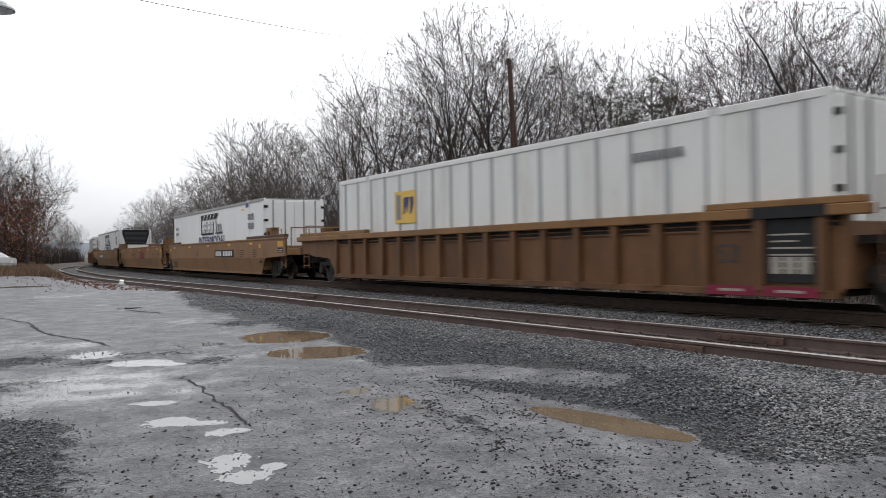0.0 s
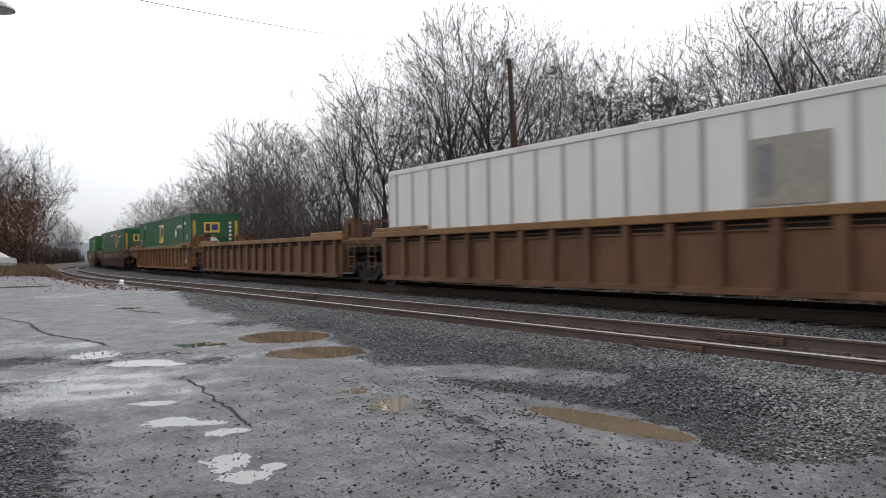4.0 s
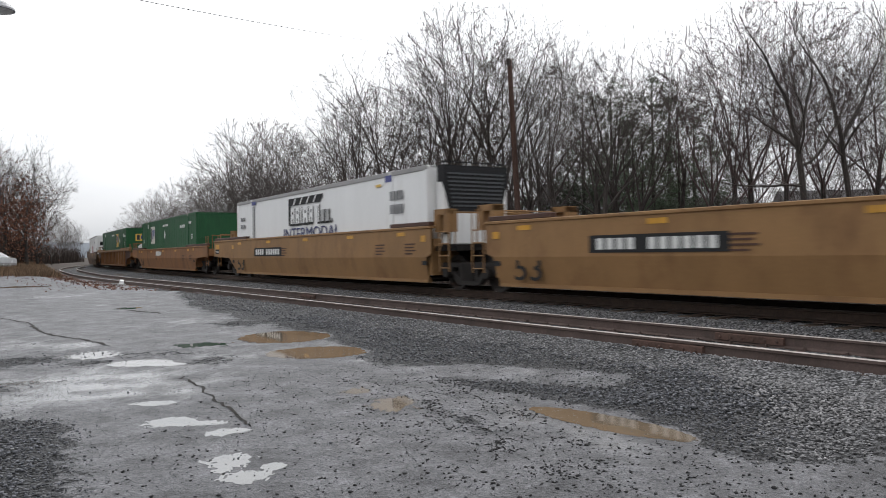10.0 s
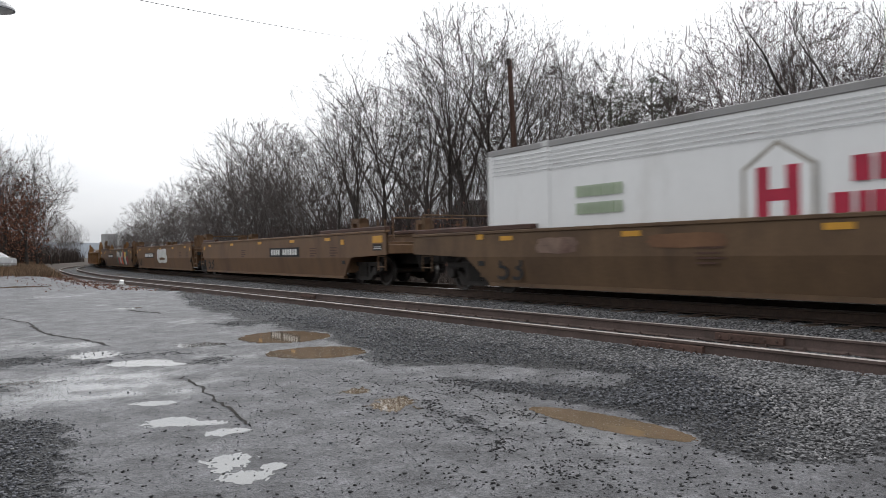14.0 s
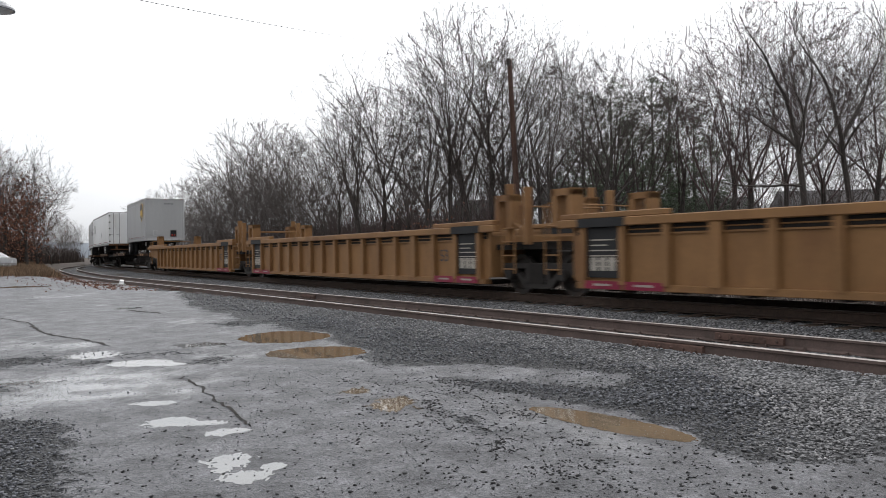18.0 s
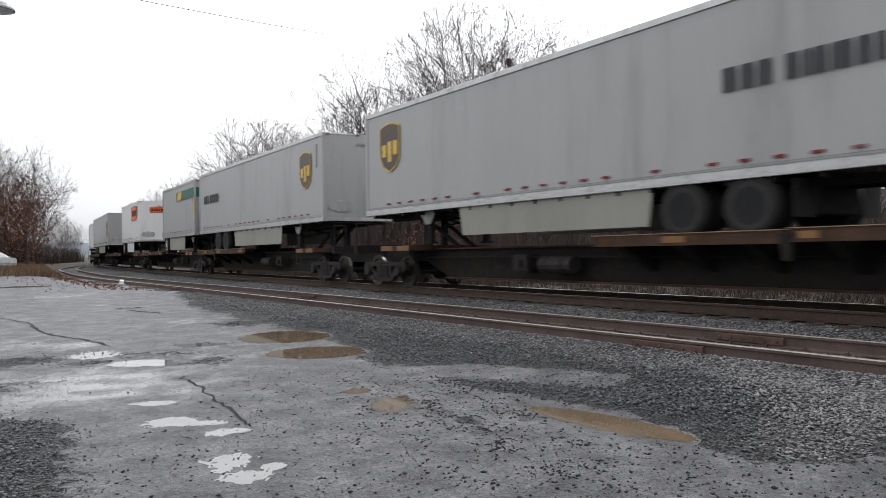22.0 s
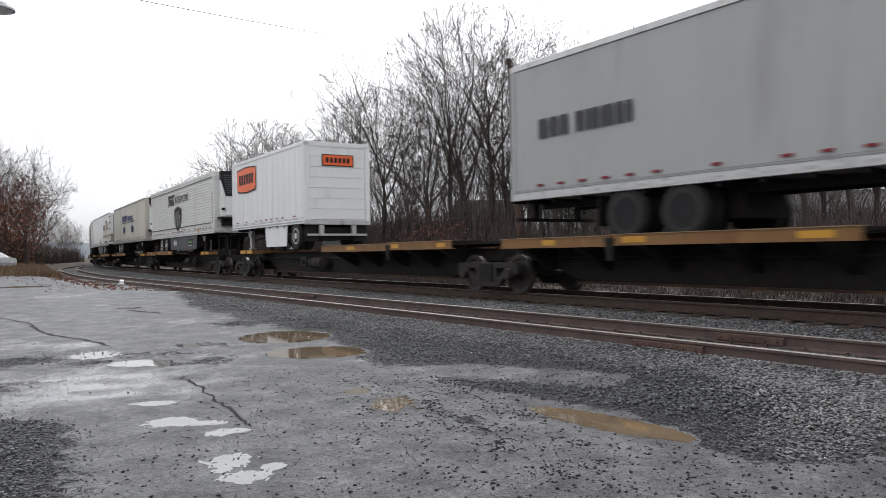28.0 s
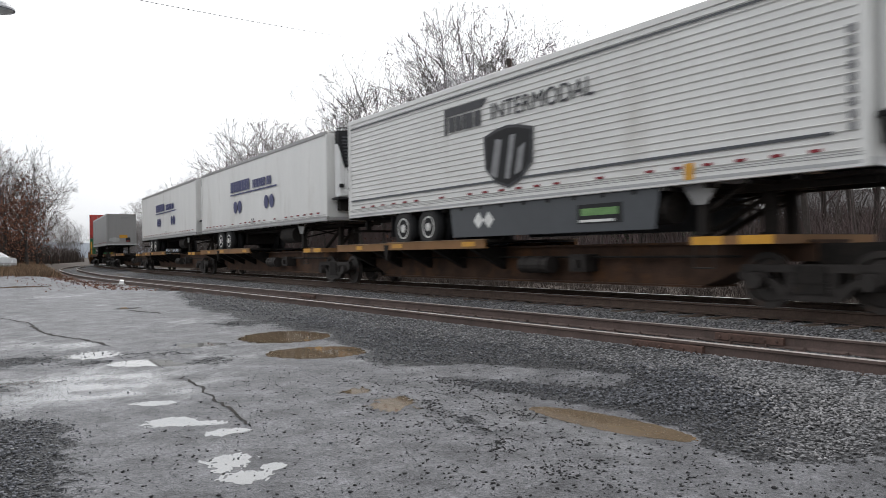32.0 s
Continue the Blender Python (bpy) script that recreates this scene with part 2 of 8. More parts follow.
NEEDLE = mat("pine_needles", (0.105, 0.135, 0.088), 0.7, 0, 0.3, 2.0, 0.0, isle=True, spread_=(0.7, 1.3))
DRYGRASS = mat("dead_tan_grass", (0.175, 0.118, 0.076), 0.9, 0, 0.35, 2.0, 0.0, isle=True)
BRUSH = mat("dead_brush", (0.072, 0.057, 0.050), 0.9, 0, 0.35, 2.0, 0.0, isle=True)
SOIL = mat("leaf_litter_soil", (0.062, 0.049, 0.041), 0.95, 0, 0.4, 2.0, 0.5, (0.085, 0.068, 0.056), 0.5)
WIRE = mat("weathered_wire", (0.10, 0.10, 0.10), 0.6, 0.2, 0.1, 5.0, 0.0)
POLEWOOD = mat("creosoted_pole_wood", (0.085, 0.052, 0.042), 0.85, 0, 0.3, 6.0, 0.3, streak=0.1)
GALV = mat("galvanised_steel", (0.30, 0.30, 0.31), 0.45, 0.7, 0.12, 5.0, 0.05)
SIDING = mat("pale_house_siding", (0.55, 0.57, 0.60), 0.6, 0, 0.06, 2.0, 0.05)
SIDINGBLUE = mat("blue_grey_house_siding", (0.17, 0.20, 0.24), 0.6, 0, 0.08, 2.0, 0.05)
SHINGLE = mat("dark_roof_shingles", (0.09, 0.085, 0.085), 0.85, 0, 0.25, 6.0, 0.3)
FENCERED = mat("red_fence_boards", (0.20, 0.045, 0.035), 0.75, 0, 0.2, 4.0, 0.1)
CARPAINT = mat("silver_car_paint", (0.55, 0.56, 0.57), 0.25, 0.3, 0.04, 3.0, 0.0, coat=0.6)
RIDGE = mat("hazed_far_woods", (0.40, 0.43, 0.47), 1.0, 0, 0.15, 0.01, 0.0)
LENS = mat("lamp_lens", (0.60, 0.60, 0.58), 0.2, 0, 0.05, 3.0, 0.0)


def lot_surface():
    """Worn asphalt under rain: matt patches, shining films, embedded grit, giving way to crushed stone where the sheet says so."""
    m = bpy.data.materials.new("wet_asphalt_and_gravel")
    m.use_nodes = True
    n, l = m.node_tree.nodes, m.node_tree.links
    b = n["Principled BSDF"]
    co = n.new("ShaderNodeTexCoord")

    def tex(scale, detail, rough=0.6, stretch=None):
        t = n.new("ShaderNodeTexNoise")
        t.inputs["Scale"].default_value, t.inputs["Detail"].default_value, t.inputs["Roughness"].default_value = scale, detail, rough
        vec = co.outputs["Object"]
        if stretch:
            mp = n.new("ShaderNodeMapping")
            mp.inputs["Rotation"].default_value = (0, 0, stretch[0])
            mp.inputs["Scale"].default_value = (stretch[1], stretch[2], 1)
            l.new(vec, mp.inputs["Vector"])
            vec = mp.outputs["Vector"]
        l.new(vec, t.inputs["Vector"])
        return t.outputs["Fac"]

    def ramp(src, p0, c0, p1, c1):
        r = n.new("ShaderNodeValToRGB")
        r.color_ramp.elements[0].position, r.color_ramp.elements[0].color = p0, (*c0, 1)
        r.color_ramp.elements[1].position, r.color_ramp.elements[1].color = p1, (*c1, 1)
        l.new(src, r.inputs["Fac"])
        return r.outputs["Color"]

    def mix(kind, fac, a, c):
        x = n.new("ShaderNodeMixRGB")
        x.blend_type = kind
        for key, v in (("Fac", fac), ("Color1", a), ("Color2", c)):
            if isinstance(v, (int, float)):
                x.inputs[key].default_value = v
            elif isinstance(v, tuple):
                x.inputs[key].default_value = (*v, 1)
            else:
                l.new(v, x.inputs[key])
        return x.outputs["Color"]

    def sums(op, a, c):
        x = n.new("ShaderNodeMath")
        x.operation = op
        for i, v in ((0, a), (1, c)):
            if isinstance(v, (int, float)):
                x.inputs[i].default_value = v
            else:
                l.new(v, x.inputs[i])
        return x.outputs[0]

    def attr(name):
        x = n.new("ShaderNodeAttribute")
        x.attribute_name = name
        return x.outputs["Fac"]

    broad, mid, grit, fine = tex(0.5, 6, 0.62, (0.35, 1.0, 0.55)), tex(2.0, 8, 0.72), tex(60, 3), tex(170, 2)
    base = ramp(mid, 0.34, (0.0665, 0.067, 0.0725), 0.66, (0.208, 0.210, 0.223))
    base = mix("MULTIPLY", 1.0, base, ramp(grit, 0.36, (0.60, 0.60, 0.60), 0.66, (1.24, 1.23, 1.22)))
    base = mix("MULTIPLY", 1.0, base, ramp(tex(17, 5, 0.8), 0.40, (0.66, 0.66, 0.66), 0.62, (1.20, 1.19, 1.19)))
    base = mix("MULTIPLY", 1.0, base, ramp(fine, 0.35, (0.7, 0.7, 0.7), 0.65, (1.3, 1.3, 1.3)))
    film_noise = sums("ADD", sums("MULTIPLY", broad, 0.7), sums("MULTIPLY", tex(3.2, 6, 0.65, (0.2, 1.0, 0.6)), 0.3))
    film = ramp(sums("ADD", film_noise, sums("ADD", sums("MULTIPLY", attr("streak"), 0.075), sums("MULTIPLY", sums("SUBTRACT", attr("film"), 0.5), 0.11))), 0.53, (0, 0, 0), 0.66, (0.9, 0.9, 0.9))
    base = mix("MULTIPLY", film, base, (0.75, 0.75, 0.75))
    # crushed stone
    cells = n.new("ShaderNodeTexVoronoi")
    cells.inputs["Scale"].default_value = 30
    l.new(co.outputs["Object"], cells.inputs["Vector"])
    sep = n.new("ShaderNodeSeparateColor")
    l.new(cells.outputs["Color"], sep.inputs["Color"])
    rock = ramp(sep.outputs[0], 0.0, (0.038, 0.038, 0.040), 1.0, (0.245, 0.245, 0.252))
    # shade of the gaps between stones, put into the colour
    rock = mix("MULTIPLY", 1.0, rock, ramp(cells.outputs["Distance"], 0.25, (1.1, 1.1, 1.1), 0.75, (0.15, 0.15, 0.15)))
    dry = attr("dry")
    rock = mix("MULTIPLY", 1.0, rock, ramp(dry, 0.0, (0.5, 0.5, 0.51), 1.0, (1.2, 1.19, 1.19)))
    edge = sums("ADD", attr("gravel"), sums("MULTIPLY", sums("SUBTRACT", tex(5.5, 6, 0.75), 0.5), 1.5))
    g = ramp(edge, 0.42, (0, 0, 0), 0.58, (1, 1, 1))
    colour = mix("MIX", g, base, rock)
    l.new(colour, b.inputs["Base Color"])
    rough = mix("MIX", film, (0.52, 0.52, 0.52), (0.15, 0.15, 0.15))
    rough = mix("MIX", g, rough, mix("MIX", dry, (0.55, 0.55, 0.55), (0.85, 0.85, 0.85)))
    l.new(rough, b.inputs["Roughness"])
    bp = n.new("ShaderNodeBump")
    bp.inputs["Distance"].default_value = 0.022
    l.new(sums("SUBTRACT", 0.95, sums("MULTIPLY", film, 1.02)), bp.inputs["Strength"])
    height = mix("MIX", g, sums("ADD", sums("MULTIPLY", grit, 0.8), sums("ADD", mid, tex(22, 4, 0.7))), sums("MULTIPLY", cells.outputs["Distance"], -1.6))
    l.new(height, bp.inputs["Height"])
    l.new(bp.outputs["Normal"], b.inputs["Normal"])
    b.inputs["IOR"].default_value = 1.42
    gloss = mix("MIX", g, mix("MIX", film, (0.30, 0.30, 0.30), (0.55, 0.55, 0.55)), (0.16, 0.16, 0.16))
    l.new(gloss, b.inputs["Specular IOR Level"])
    return m


def water(name, base, rough=0.04, ior=1.33):
    m = bpy.data.materials.new(name)
    m.use_nodes = True
    n, l = m.node_tree.nodes, m.node_tree.links
    b = n["Principled BSDF"]
    t, r = n.new("ShaderNodeTexNoise"), n.new("ShaderNodeValToRGB")
    t.inputs["Scale"].default_value, t.inputs["Detail"].default_value = 1.6, 5
    co = n.new("ShaderNodeTexCoord")
    l.new(co.outputs["Object"], t.inputs["Vector"])
    r.color_ramp.elements[0].position, r.color_ramp.elements[0].color = 0.3, (*[c * 0.8 for c in base], 1)
    r.color_ramp.elements[1].position, r.color_ramp.elements[1].color = 0.7, (*[c * 1.15 for c in base], 1)
    l.new(t.outputs["Fac"], r.inputs["Fac"])
    l.new(r.outputs["Color"], b.inputs["Base Color"])
    b.inputs["Roughness"].default_value, b.inputs["IOR"].default_value = rough, ior
    return m


ASPHALT = lot_surface()
MUDWATER = water("muddy_brown_water", (0.150, 0.112, 0.076))
FILMWATER = water("clear_rain_water", (0.085, 0.083, 0.080), 0.02, 1.5)

# ---------------------------------------------------------------- mesh helpers


def quad_box(bm, x0, x1, y0, y1, z0, z1):
    v = [bm.verts.new((x, y, z)) for x in (x0, x1) for y in (y0, y1) for z in (z0, z1)]
    for f in ((0, 1, 3, 2), (4, 6, 7, 5), (0, 4, 5, 1), (2, 3, 7, 6), (0, 2, 6, 4), (1, 5, 7, 3)):
        bm.faces.new([v[i] for i in f])


def box(x0, x1, y0, y1, z0, z1, bevel=0.0):
    bm = bmesh.new()
    quad_box(bm, x0, x1, y0, y1, z0, z1)
    if bevel:
        bmesh.ops.bevel(bm, geom=bm.edges[:], offset=bevel, segments=1, affect="EDGES")
    return bm


def boxes(*rows):
    bm = bmesh.new()
    for r in rows:
        quad_box(bm, *r)
    return bm


def prism(pts, y0, y1):
    """A side outline in x and z, made thick from y0 to y1."""
    bm = bmesh.new()
    a = [bm.verts.new((x, y0, z)) for x, z in pts]
    b = [bm.verts.new((x, y1, z)) for x, z in pts]
    k = len(pts)
    bm.faces.new(a)
    bm.faces.new(b[::-1])
    for i in range(k):
        bm.faces.new((a[i], b[i], b[(i + 1) % k], a[(i + 1) % k]))
    bmesh.ops.recalc_face_normals(bm, faces=bm.faces[:])
    return bm


def prism_x(pts, x0, x1):
    """A cross outline in y and z, drawn out from x0 to x1."""
    bm = bmesh.new()
    a = [bm.verts.new((x0, y, z)) for y, z in pts]
    b = [bm.verts.new((x1, y, z)) for y, z in pts]
    k = len(pts)
    bm.faces.new(a)
    bm.faces.new(b[::-1])
    for i in range(k):
        bm.faces.new((a[i], b[i], b[(i + 1) % k], a[(i + 1) % k]))
    bmesh.ops.recalc_face_normals(bm, faces=bm.faces[:])
    return bm


def tube(bm, p0, p1, r0, r1=None, seg=8, cap=True):
    p0, p1 = Vector(p0), Vector(p1)
    r1 = r0 if r1 is None else r1
    q = (p1 - p0).to_track_quat("Z", "Y")
    rings = []
    for p, r in ((p0, r0), (p1, r1)):
        rings.append([bm.verts.new(p + q @ Vector((r * math.cos(a), r * math.sin(a), 0))) for a in [2 * math.pi * i / seg for i in range(seg)]])
    for i in range(seg):
        bm.faces.new((rings[0][i], rings[0][(i + 1) % seg], rings[1][(i + 1) % seg], rings[1][i]))
    if cap:
        bm.faces.new(rings[0][::-1])
        bm.faces.new(rings[1])


def tubes(*rows, seg=8):
    bm = bmesh.new()
    for p0, p1, r in rows:
        tube(bm, p0, p1, r, seg=seg)
    return bm


def lathe(profile, axis="y", seg=20):
    """A profile of (radius, place along the axis), turned round that axis."""
    bm = bmesh.new()
    rings = []
    for r, d in profile:
        ring = []
        for i in range(seg):
            a = 2 * math.pi * i / seg
            c, s = r * math.cos(a), r * math.sin(a)
            ring.append(bm.verts.new((c, d, s) if axis == "y" else (c, s, d)))
        rings.append(ring)
    for a, b in zip(rings, rings[1:]):
        for i in range(seg):
            bm.faces.new((a[i], a[(i + 1) % seg], b[(i + 1) % seg], b[i]))
    bm.faces.new(rings[0][::-1])
    bm.faces.new(rings[-1])
    bmesh.ops.recalc_face_normals(bm, faces=bm.faces[:])
    return bm


def to_mesh(name, bm, material, smooth=False):
    me = bpy.data.meshes.new(name)
    bm.to_mesh(me)
    bm.free()
    me.materials.append(material)
    if smooth:
        for p in me.polygons:
            p.use_smooth = True
    return me


def part(name, bm, material, parent, label="", smooth=False):
    ob = new(name, to_mesh(name, bm, material, smooth))
    ob.parent = parent
    if label:
        ob["label"] = label
    return ob


def put(name, me, parent, x=0, y=0, z=0, rz=0, label=""):
    """A part on a mesh that is shared with its likes."""
    ob = new(name, me)
    ob.parent = parent
    ob.matrix_basis = pose(x, y, z, 0, 0, rz)
    if label:
        ob["label"] = label
    return ob


def thing(name, label, category, group="", m=None):
    ob = tagged(new(name), label, category, group)
    if m is not None:
        ob.matrix_basis = m
    return ob


def lettering(name, text, material, parent, x, y, z, size, side=-1, label=""):
    """Words that stand upright on a side wall. side -1 faces -y, 1 faces +y, 2 faces +x."""
    cu = bpy.data.curves.new(name, "FONT")
    cu.body, cu.size, cu.extrude, cu.align_x = text, size, 0.003, "CENTER"
    tmp = bpy.data.objects.new(name, cu)
    scene.collection.objects.link(tmp)
    me = bpy.data.meshes.new_from_object(tmp.evaluated_get(bpy.context.evaluated_depsgraph_get()))
    bpy.data.objects.remove(tmp)
    me.materials.clear()
    me.materials.append(material)
    ob = new(name, me)
    ob.parent = parent
    ob.matrix_basis = pose(x, y, z, 90, 0, {-1: 0, 1: 180, 2: 90}[side])
    if label:
        ob["label"] = label
    return ob


# ---------------------------------------------------------------- the line of the main track
SPEED = 22.28


def bend(s):
    k = 0.0014666 + 0.0023472 * s / 100 - 0.0000833 * (s / 100) ** 2
    w = min(max((-50 - s) / 20, 0), 1)
    k = k * (1 - w) + 0.003 * w
    return 0.0 if s > 70 or s < -330 else k


LINE_S = np.arange(-1000.0, 900.01, 0.5)
_k = np.array([bend(s) for s in LINE_S])
_i0 = int(np.argmin(abs(LINE_S)))
LINE_A = np.cumsum(_k) * 0.5
LINE_A = LINE_A - LINE_A[_i0] - 0.99886
LINE_X, LINE_Y = np.cumsum(np.cos(LINE_A)) * 0.5, np.cumsum(np.sin(LINE_A)) * 0.5
LINE_X, LINE_Y = LINE_X - LINE_X[_i0] + 0.7702, LINE_Y - LINE_Y[_i0] + 20.4012


def on_line(s, d=0.0):
    """The place s metres along the main track and d metres to the side of the lot, with the heading."""
    x, y, a = np.interp(s, LINE_S, LINE_X), np.interp(s, LINE_S, LINE_Y), np.interp(s, LINE_S, LINE_A)
    return x + d * np.sin(a), y - d * np.cos(a), a


def to_line(x, y):
    """For places x, y: how far along the line, and how far to the side of the lot."""
    x, y = np.atleast_1d(np.asarray(x, float)), np.atleast_1d(np.asarray(y, float))
    idx = np.arange(1400, 2400, 4)
    lx, ly, la = LINE_X[idx], LINE_Y[idx], LINE_A[idx]
    best = np.array([np.argmin((lx - a) ** 2 + (ly - b) ** 2) for a, b in zip(x, y)])
    dx, dy = x - lx[best], y - ly[best]
    a = la[best]
    return LINE_S[idx][best] + dx * np.cos(a) + dy * np.sin(a), dx * np.sin(a) - dy * np.cos(a)


SIDING_S = [-330, -115, -90, -65, -48, -32, -20, -5, 10, 40, 300]
SIDING_D = [0.0, 0.3, 2.6, 4.3, 4.8, 5.0, 4.2, 3.5, 3.3, 3.1, 3.1]


def siding(s):
    """How far the siding's middle lies from the main track's, rounded at the bends."""
    return float(np.mean([np.interp(s + q, SIDING_S, SIDING_D) for q in (-9, -6, -3, 0, 3, 6, 9)]))


EDGE_X = [-62, -40, -24, -12, -6.5, -4.6, -2.6, -0.9, 0.45, 1.35, 1.98, 2.0, 2.7, 3.6, 6, 12]
EDGE_Y = [110, 78, 54, 33.6, 20.5, 17.2, 14.4, 10.6, 8.6, 7.6, 6.25, 5.55, 5.45, 5.8, 4.0, -8]


def natural(x, y):
    """The height of the open ground, before the track bed."""
    r = np.hypot(x, y)
    z = -0.56 + 0.013 * np.clip(r - 12, 0, 45)
    return z


def ground_z(x, y, s=None, d=None):
    x, y = np.atleast_1d(np.asarray(x, float)), np.atleast_1d(np.asarray(y, float))
    if s is None:
        s, d = to_line(x, y)
    z = natural(x, y)
    beyond = np.clip((-d - 7) / 70, 0, 1)
    z = z * (1 - np.clip((-d + 1) / 6, 0, 1)) + np.clip((-d + 1) / 6, 0, 1) * (-0.45 + 2.6 * beyond)
    sd = np.interp(s, SIDING_S, SIDING_D)
    bed = np.interp(d, [-3.6, -1.75, 1.45, 1.9, 2.4], [-0.5, -0.235, -0.235, -0.32, -0.41])
    # stone heaped against the siding's outer rail
    bed = bed + 0.085 * np.exp(-((d - sd - 1.03) / 0.20) ** 2)
    w = np.where(d < -1.75, np.clip((d + 5.5) / 2.2, 0, 1), np.clip((sd + 2.9 - d) / 1.6, 0, 1))
    keep = s < 220
    return np.where(keep, z * (1 - w) + bed * w, z)

# ---------------------------------------------------------------- ground, ballast, tracks


def sheet(name, V, Fs, materials, index=None, smooth=True):
    me = bpy.data.meshes.new(name)
    me.from_pydata(V, [], Fs)
    for m in materials:
        me.materials.append(m)
    if index is not None:
        me.polygons.foreach_set("material_index", index)
    if smooth:
        me.polygons.foreach_set("use_smooth", [True] * len(Fs))
    me.update()
    return new(name, me)


def ruled(lo, hi, step, far):
    """Grid lines: close together from lo to hi, then wider and wider out to far."""
    inner = list(np.arange(lo, hi, step))
    out, v = [], 0.25
    q = hi
    while q < far:
        out.append(q)
        q += v
        v = min(v * 1.25, 0.9) if abs(q) < 62 else v * 1.1
    low, v = [], 0.25
    q = lo - v
    while q > -far:
        low.append(q)
        q -= v
        v = min(v * 1.25, 0.9) if abs(q) < 62 else v * 1.1
    return np.array(low[::-1] + inner + out)


es, ed = to_line(EDGE_X, EDGE_Y)
order = np.argsort(es)
es, ed = es[order], ed[order]


def gravel_edge(s):
    base = np.interp(s, es, ed)
    return base + 0.35 * noise.noise((s * 0.7, 3.1, 0)) + 0.15 * noise.noise((s * 2.7, 8.1, 0))


# rain standing on the lot: muddy or clear, raggedness of the shore, lobes (place, half length, half width, turn)
POOLS = [(1, 0.10, ((-2.85, 13.75, 0.80, 0.98, 0.2),)), (1, 0.10, ((-1.95, 11.72, 0.75, 0.72, 0.165),)), (1, 0.10, ((1.40, 6.67, 0.88, 0.25, -0.90),)),
         (1, 0.75, ((-0.50, 7.62, 0.22, 0.31, 0.0), (-0.98, 8.35, 0.14, 0.20, 0.0))),
         (0, 0.14, ((-4.28, 10.80, 0.42, 0.36, 0.1), (-3.86, 10.62, 0.26, 0.18, 0.1))), (0, 0.65, ((-5.34, 11.65, 0.34, 0.40, 0.2),)),
         (0, 0.40, ((-2.97, 7.82, 0.20, 0.14, 0.1),)), (0, 0.55, ((-2.48, 6.93, 0.24, 0.21, 0.1), (-2.16, 6.88, 0.16, 0.12, 0.0))),
         (0, 0.45, ((-1.93, 6.49, 0.13, 0.13, 0.3), (-1.79, 6.56, 0.10, 0.09, 0.0))),
         (0, 0.62, ((-1.58, 5.58, 0.16, 0.25, 0.3), (-1.36, 5.20, 0.18, 0.15, 0.5), (-1.23, 5.42, 0.08, 0.11, 0.0))),
         (0, 0.70, ((-4.05, 12.75, 0.42, 0.30, 0.2),)), (0, 0.60, ((-5.0, 9.25, 0.40, 0.10, 0.35),)),
         (0, 0.60, ((-8.4, 20.2, 0.35, 0.5, 0.3),)), (0, 0.40, ((-17.4, 31.5, 1.0, 1.3, 0.3),))]
# thin wet streaks where water drains over the asphalt: ends and half width
STREAKS = [(-5.6, 8.75, -4.5, 9.5, 0.20), (-4.5, 9.5, -3.75, 9.7, 0.16), (-5.1, 7.75, -3.9, 8.15, 0.16), (-3.9, 8.2, -2.9, 8.45, 0.20), (-4.4, 8.7, -3.3, 9.0, 0.22), (-7.6, 12.8, -5.9, 12.9, 0.35),
           (-2.0, 8.9, -0.6, 8.6, 0.30), (-0.2, 10.0, 1.7, 8.7, 0.45), (0.45, 7.6, 1.75, 5.35, 0.36), (-1.4, 6.3, -0.9, 5.6, 0.20), (-0.6, 6.2, 0.0, 4.8, 0.45), (-4.2, 14.3, -3.4, 14.0, 0.4)]


def lobes_q(x, y, lobes):
    """The nearest lobe's squared measure: 1 on its outline."""
    q = np.full(np.shape(x), 1e9)
    for hx, hy, ra, rb, turn in lobes:
        u = (x - hx) * math.cos(turn) + (y - hy) * math.sin(turn)
        v = -(x - hx) * math.sin(turn) + (y - hy) * math.cos(turn)
        q = np.minimum(q, (u / ra) ** 2 + (v / rb) ** 2)
    return q


def near_segment(x, y, x0, y0, x1, y1):
    dx, dy = x1 - x0, y1 - y0
    t = np.clip(((x - x0) * dx + (y - y0) * dy) / (dx * dx + dy * dy), 0, 1)
    return np.hypot(x - x0 - t * dx, y - y0 - t * dy)


gx = ruled(-6.6, 3.3, 0.075, 3200)
gy = ruled(4.2, 15.2, 0.085, 3200)
gy = gy[(gy > -40) | (np.arange(len(gy)) % 3 == 0)]
GX, GY = np.meshgrid(gx, gy)
fx, fy = GX.ravel(), GY.ravel()
fs, fd = to_line(fx, fy)
fz = ground_z(fx, fy, fs, fd)
nx, ny = len(gx), len(gy)
rng = np.random.default_rng(4)
near = np.hypot(fx, fy) < 26
rough = np.array([0.0045 * noise.noise((a * 1.3, b * 1.3, 1)) + 0.0035 * noise.noise((a * 4.2, b * 4.2, 5)) + 0.0026 * noise.noise((a * 10, b * 5, 9)) if k else 0.0 for a, b, k in zip(fx, fy, near)])
fz = fz + rough
for mud, rag, lobes in POOLS:
    q = lobes_q(fx, fy, lobes)
    lo, hi = (1.5, 2.4) if rag < 0.2 else (2.4, 4.0)
    w = np.clip((hi - q) / (hi - lo), 0, 1)
    level = float(natural(lobes[0][0], lobes[0][1])) - 0.004
    fz = fz * (1 - w) + level * w
fz = fz + rng.normal(0, 0.006, fz.shape) * ((np.hypot(fx, fy) < 60) & (np.hypot(fx, fy) > 20))
bank = (fy > 52) & (fx < -0.53 * fy) & (fd > 4)
fz = fz + np.where(bank, np.clip((fy - 52) * 0.05, 0, 1.2) * np.clip((-0.53 * fy - fx) / 5, 0, 1), 0)
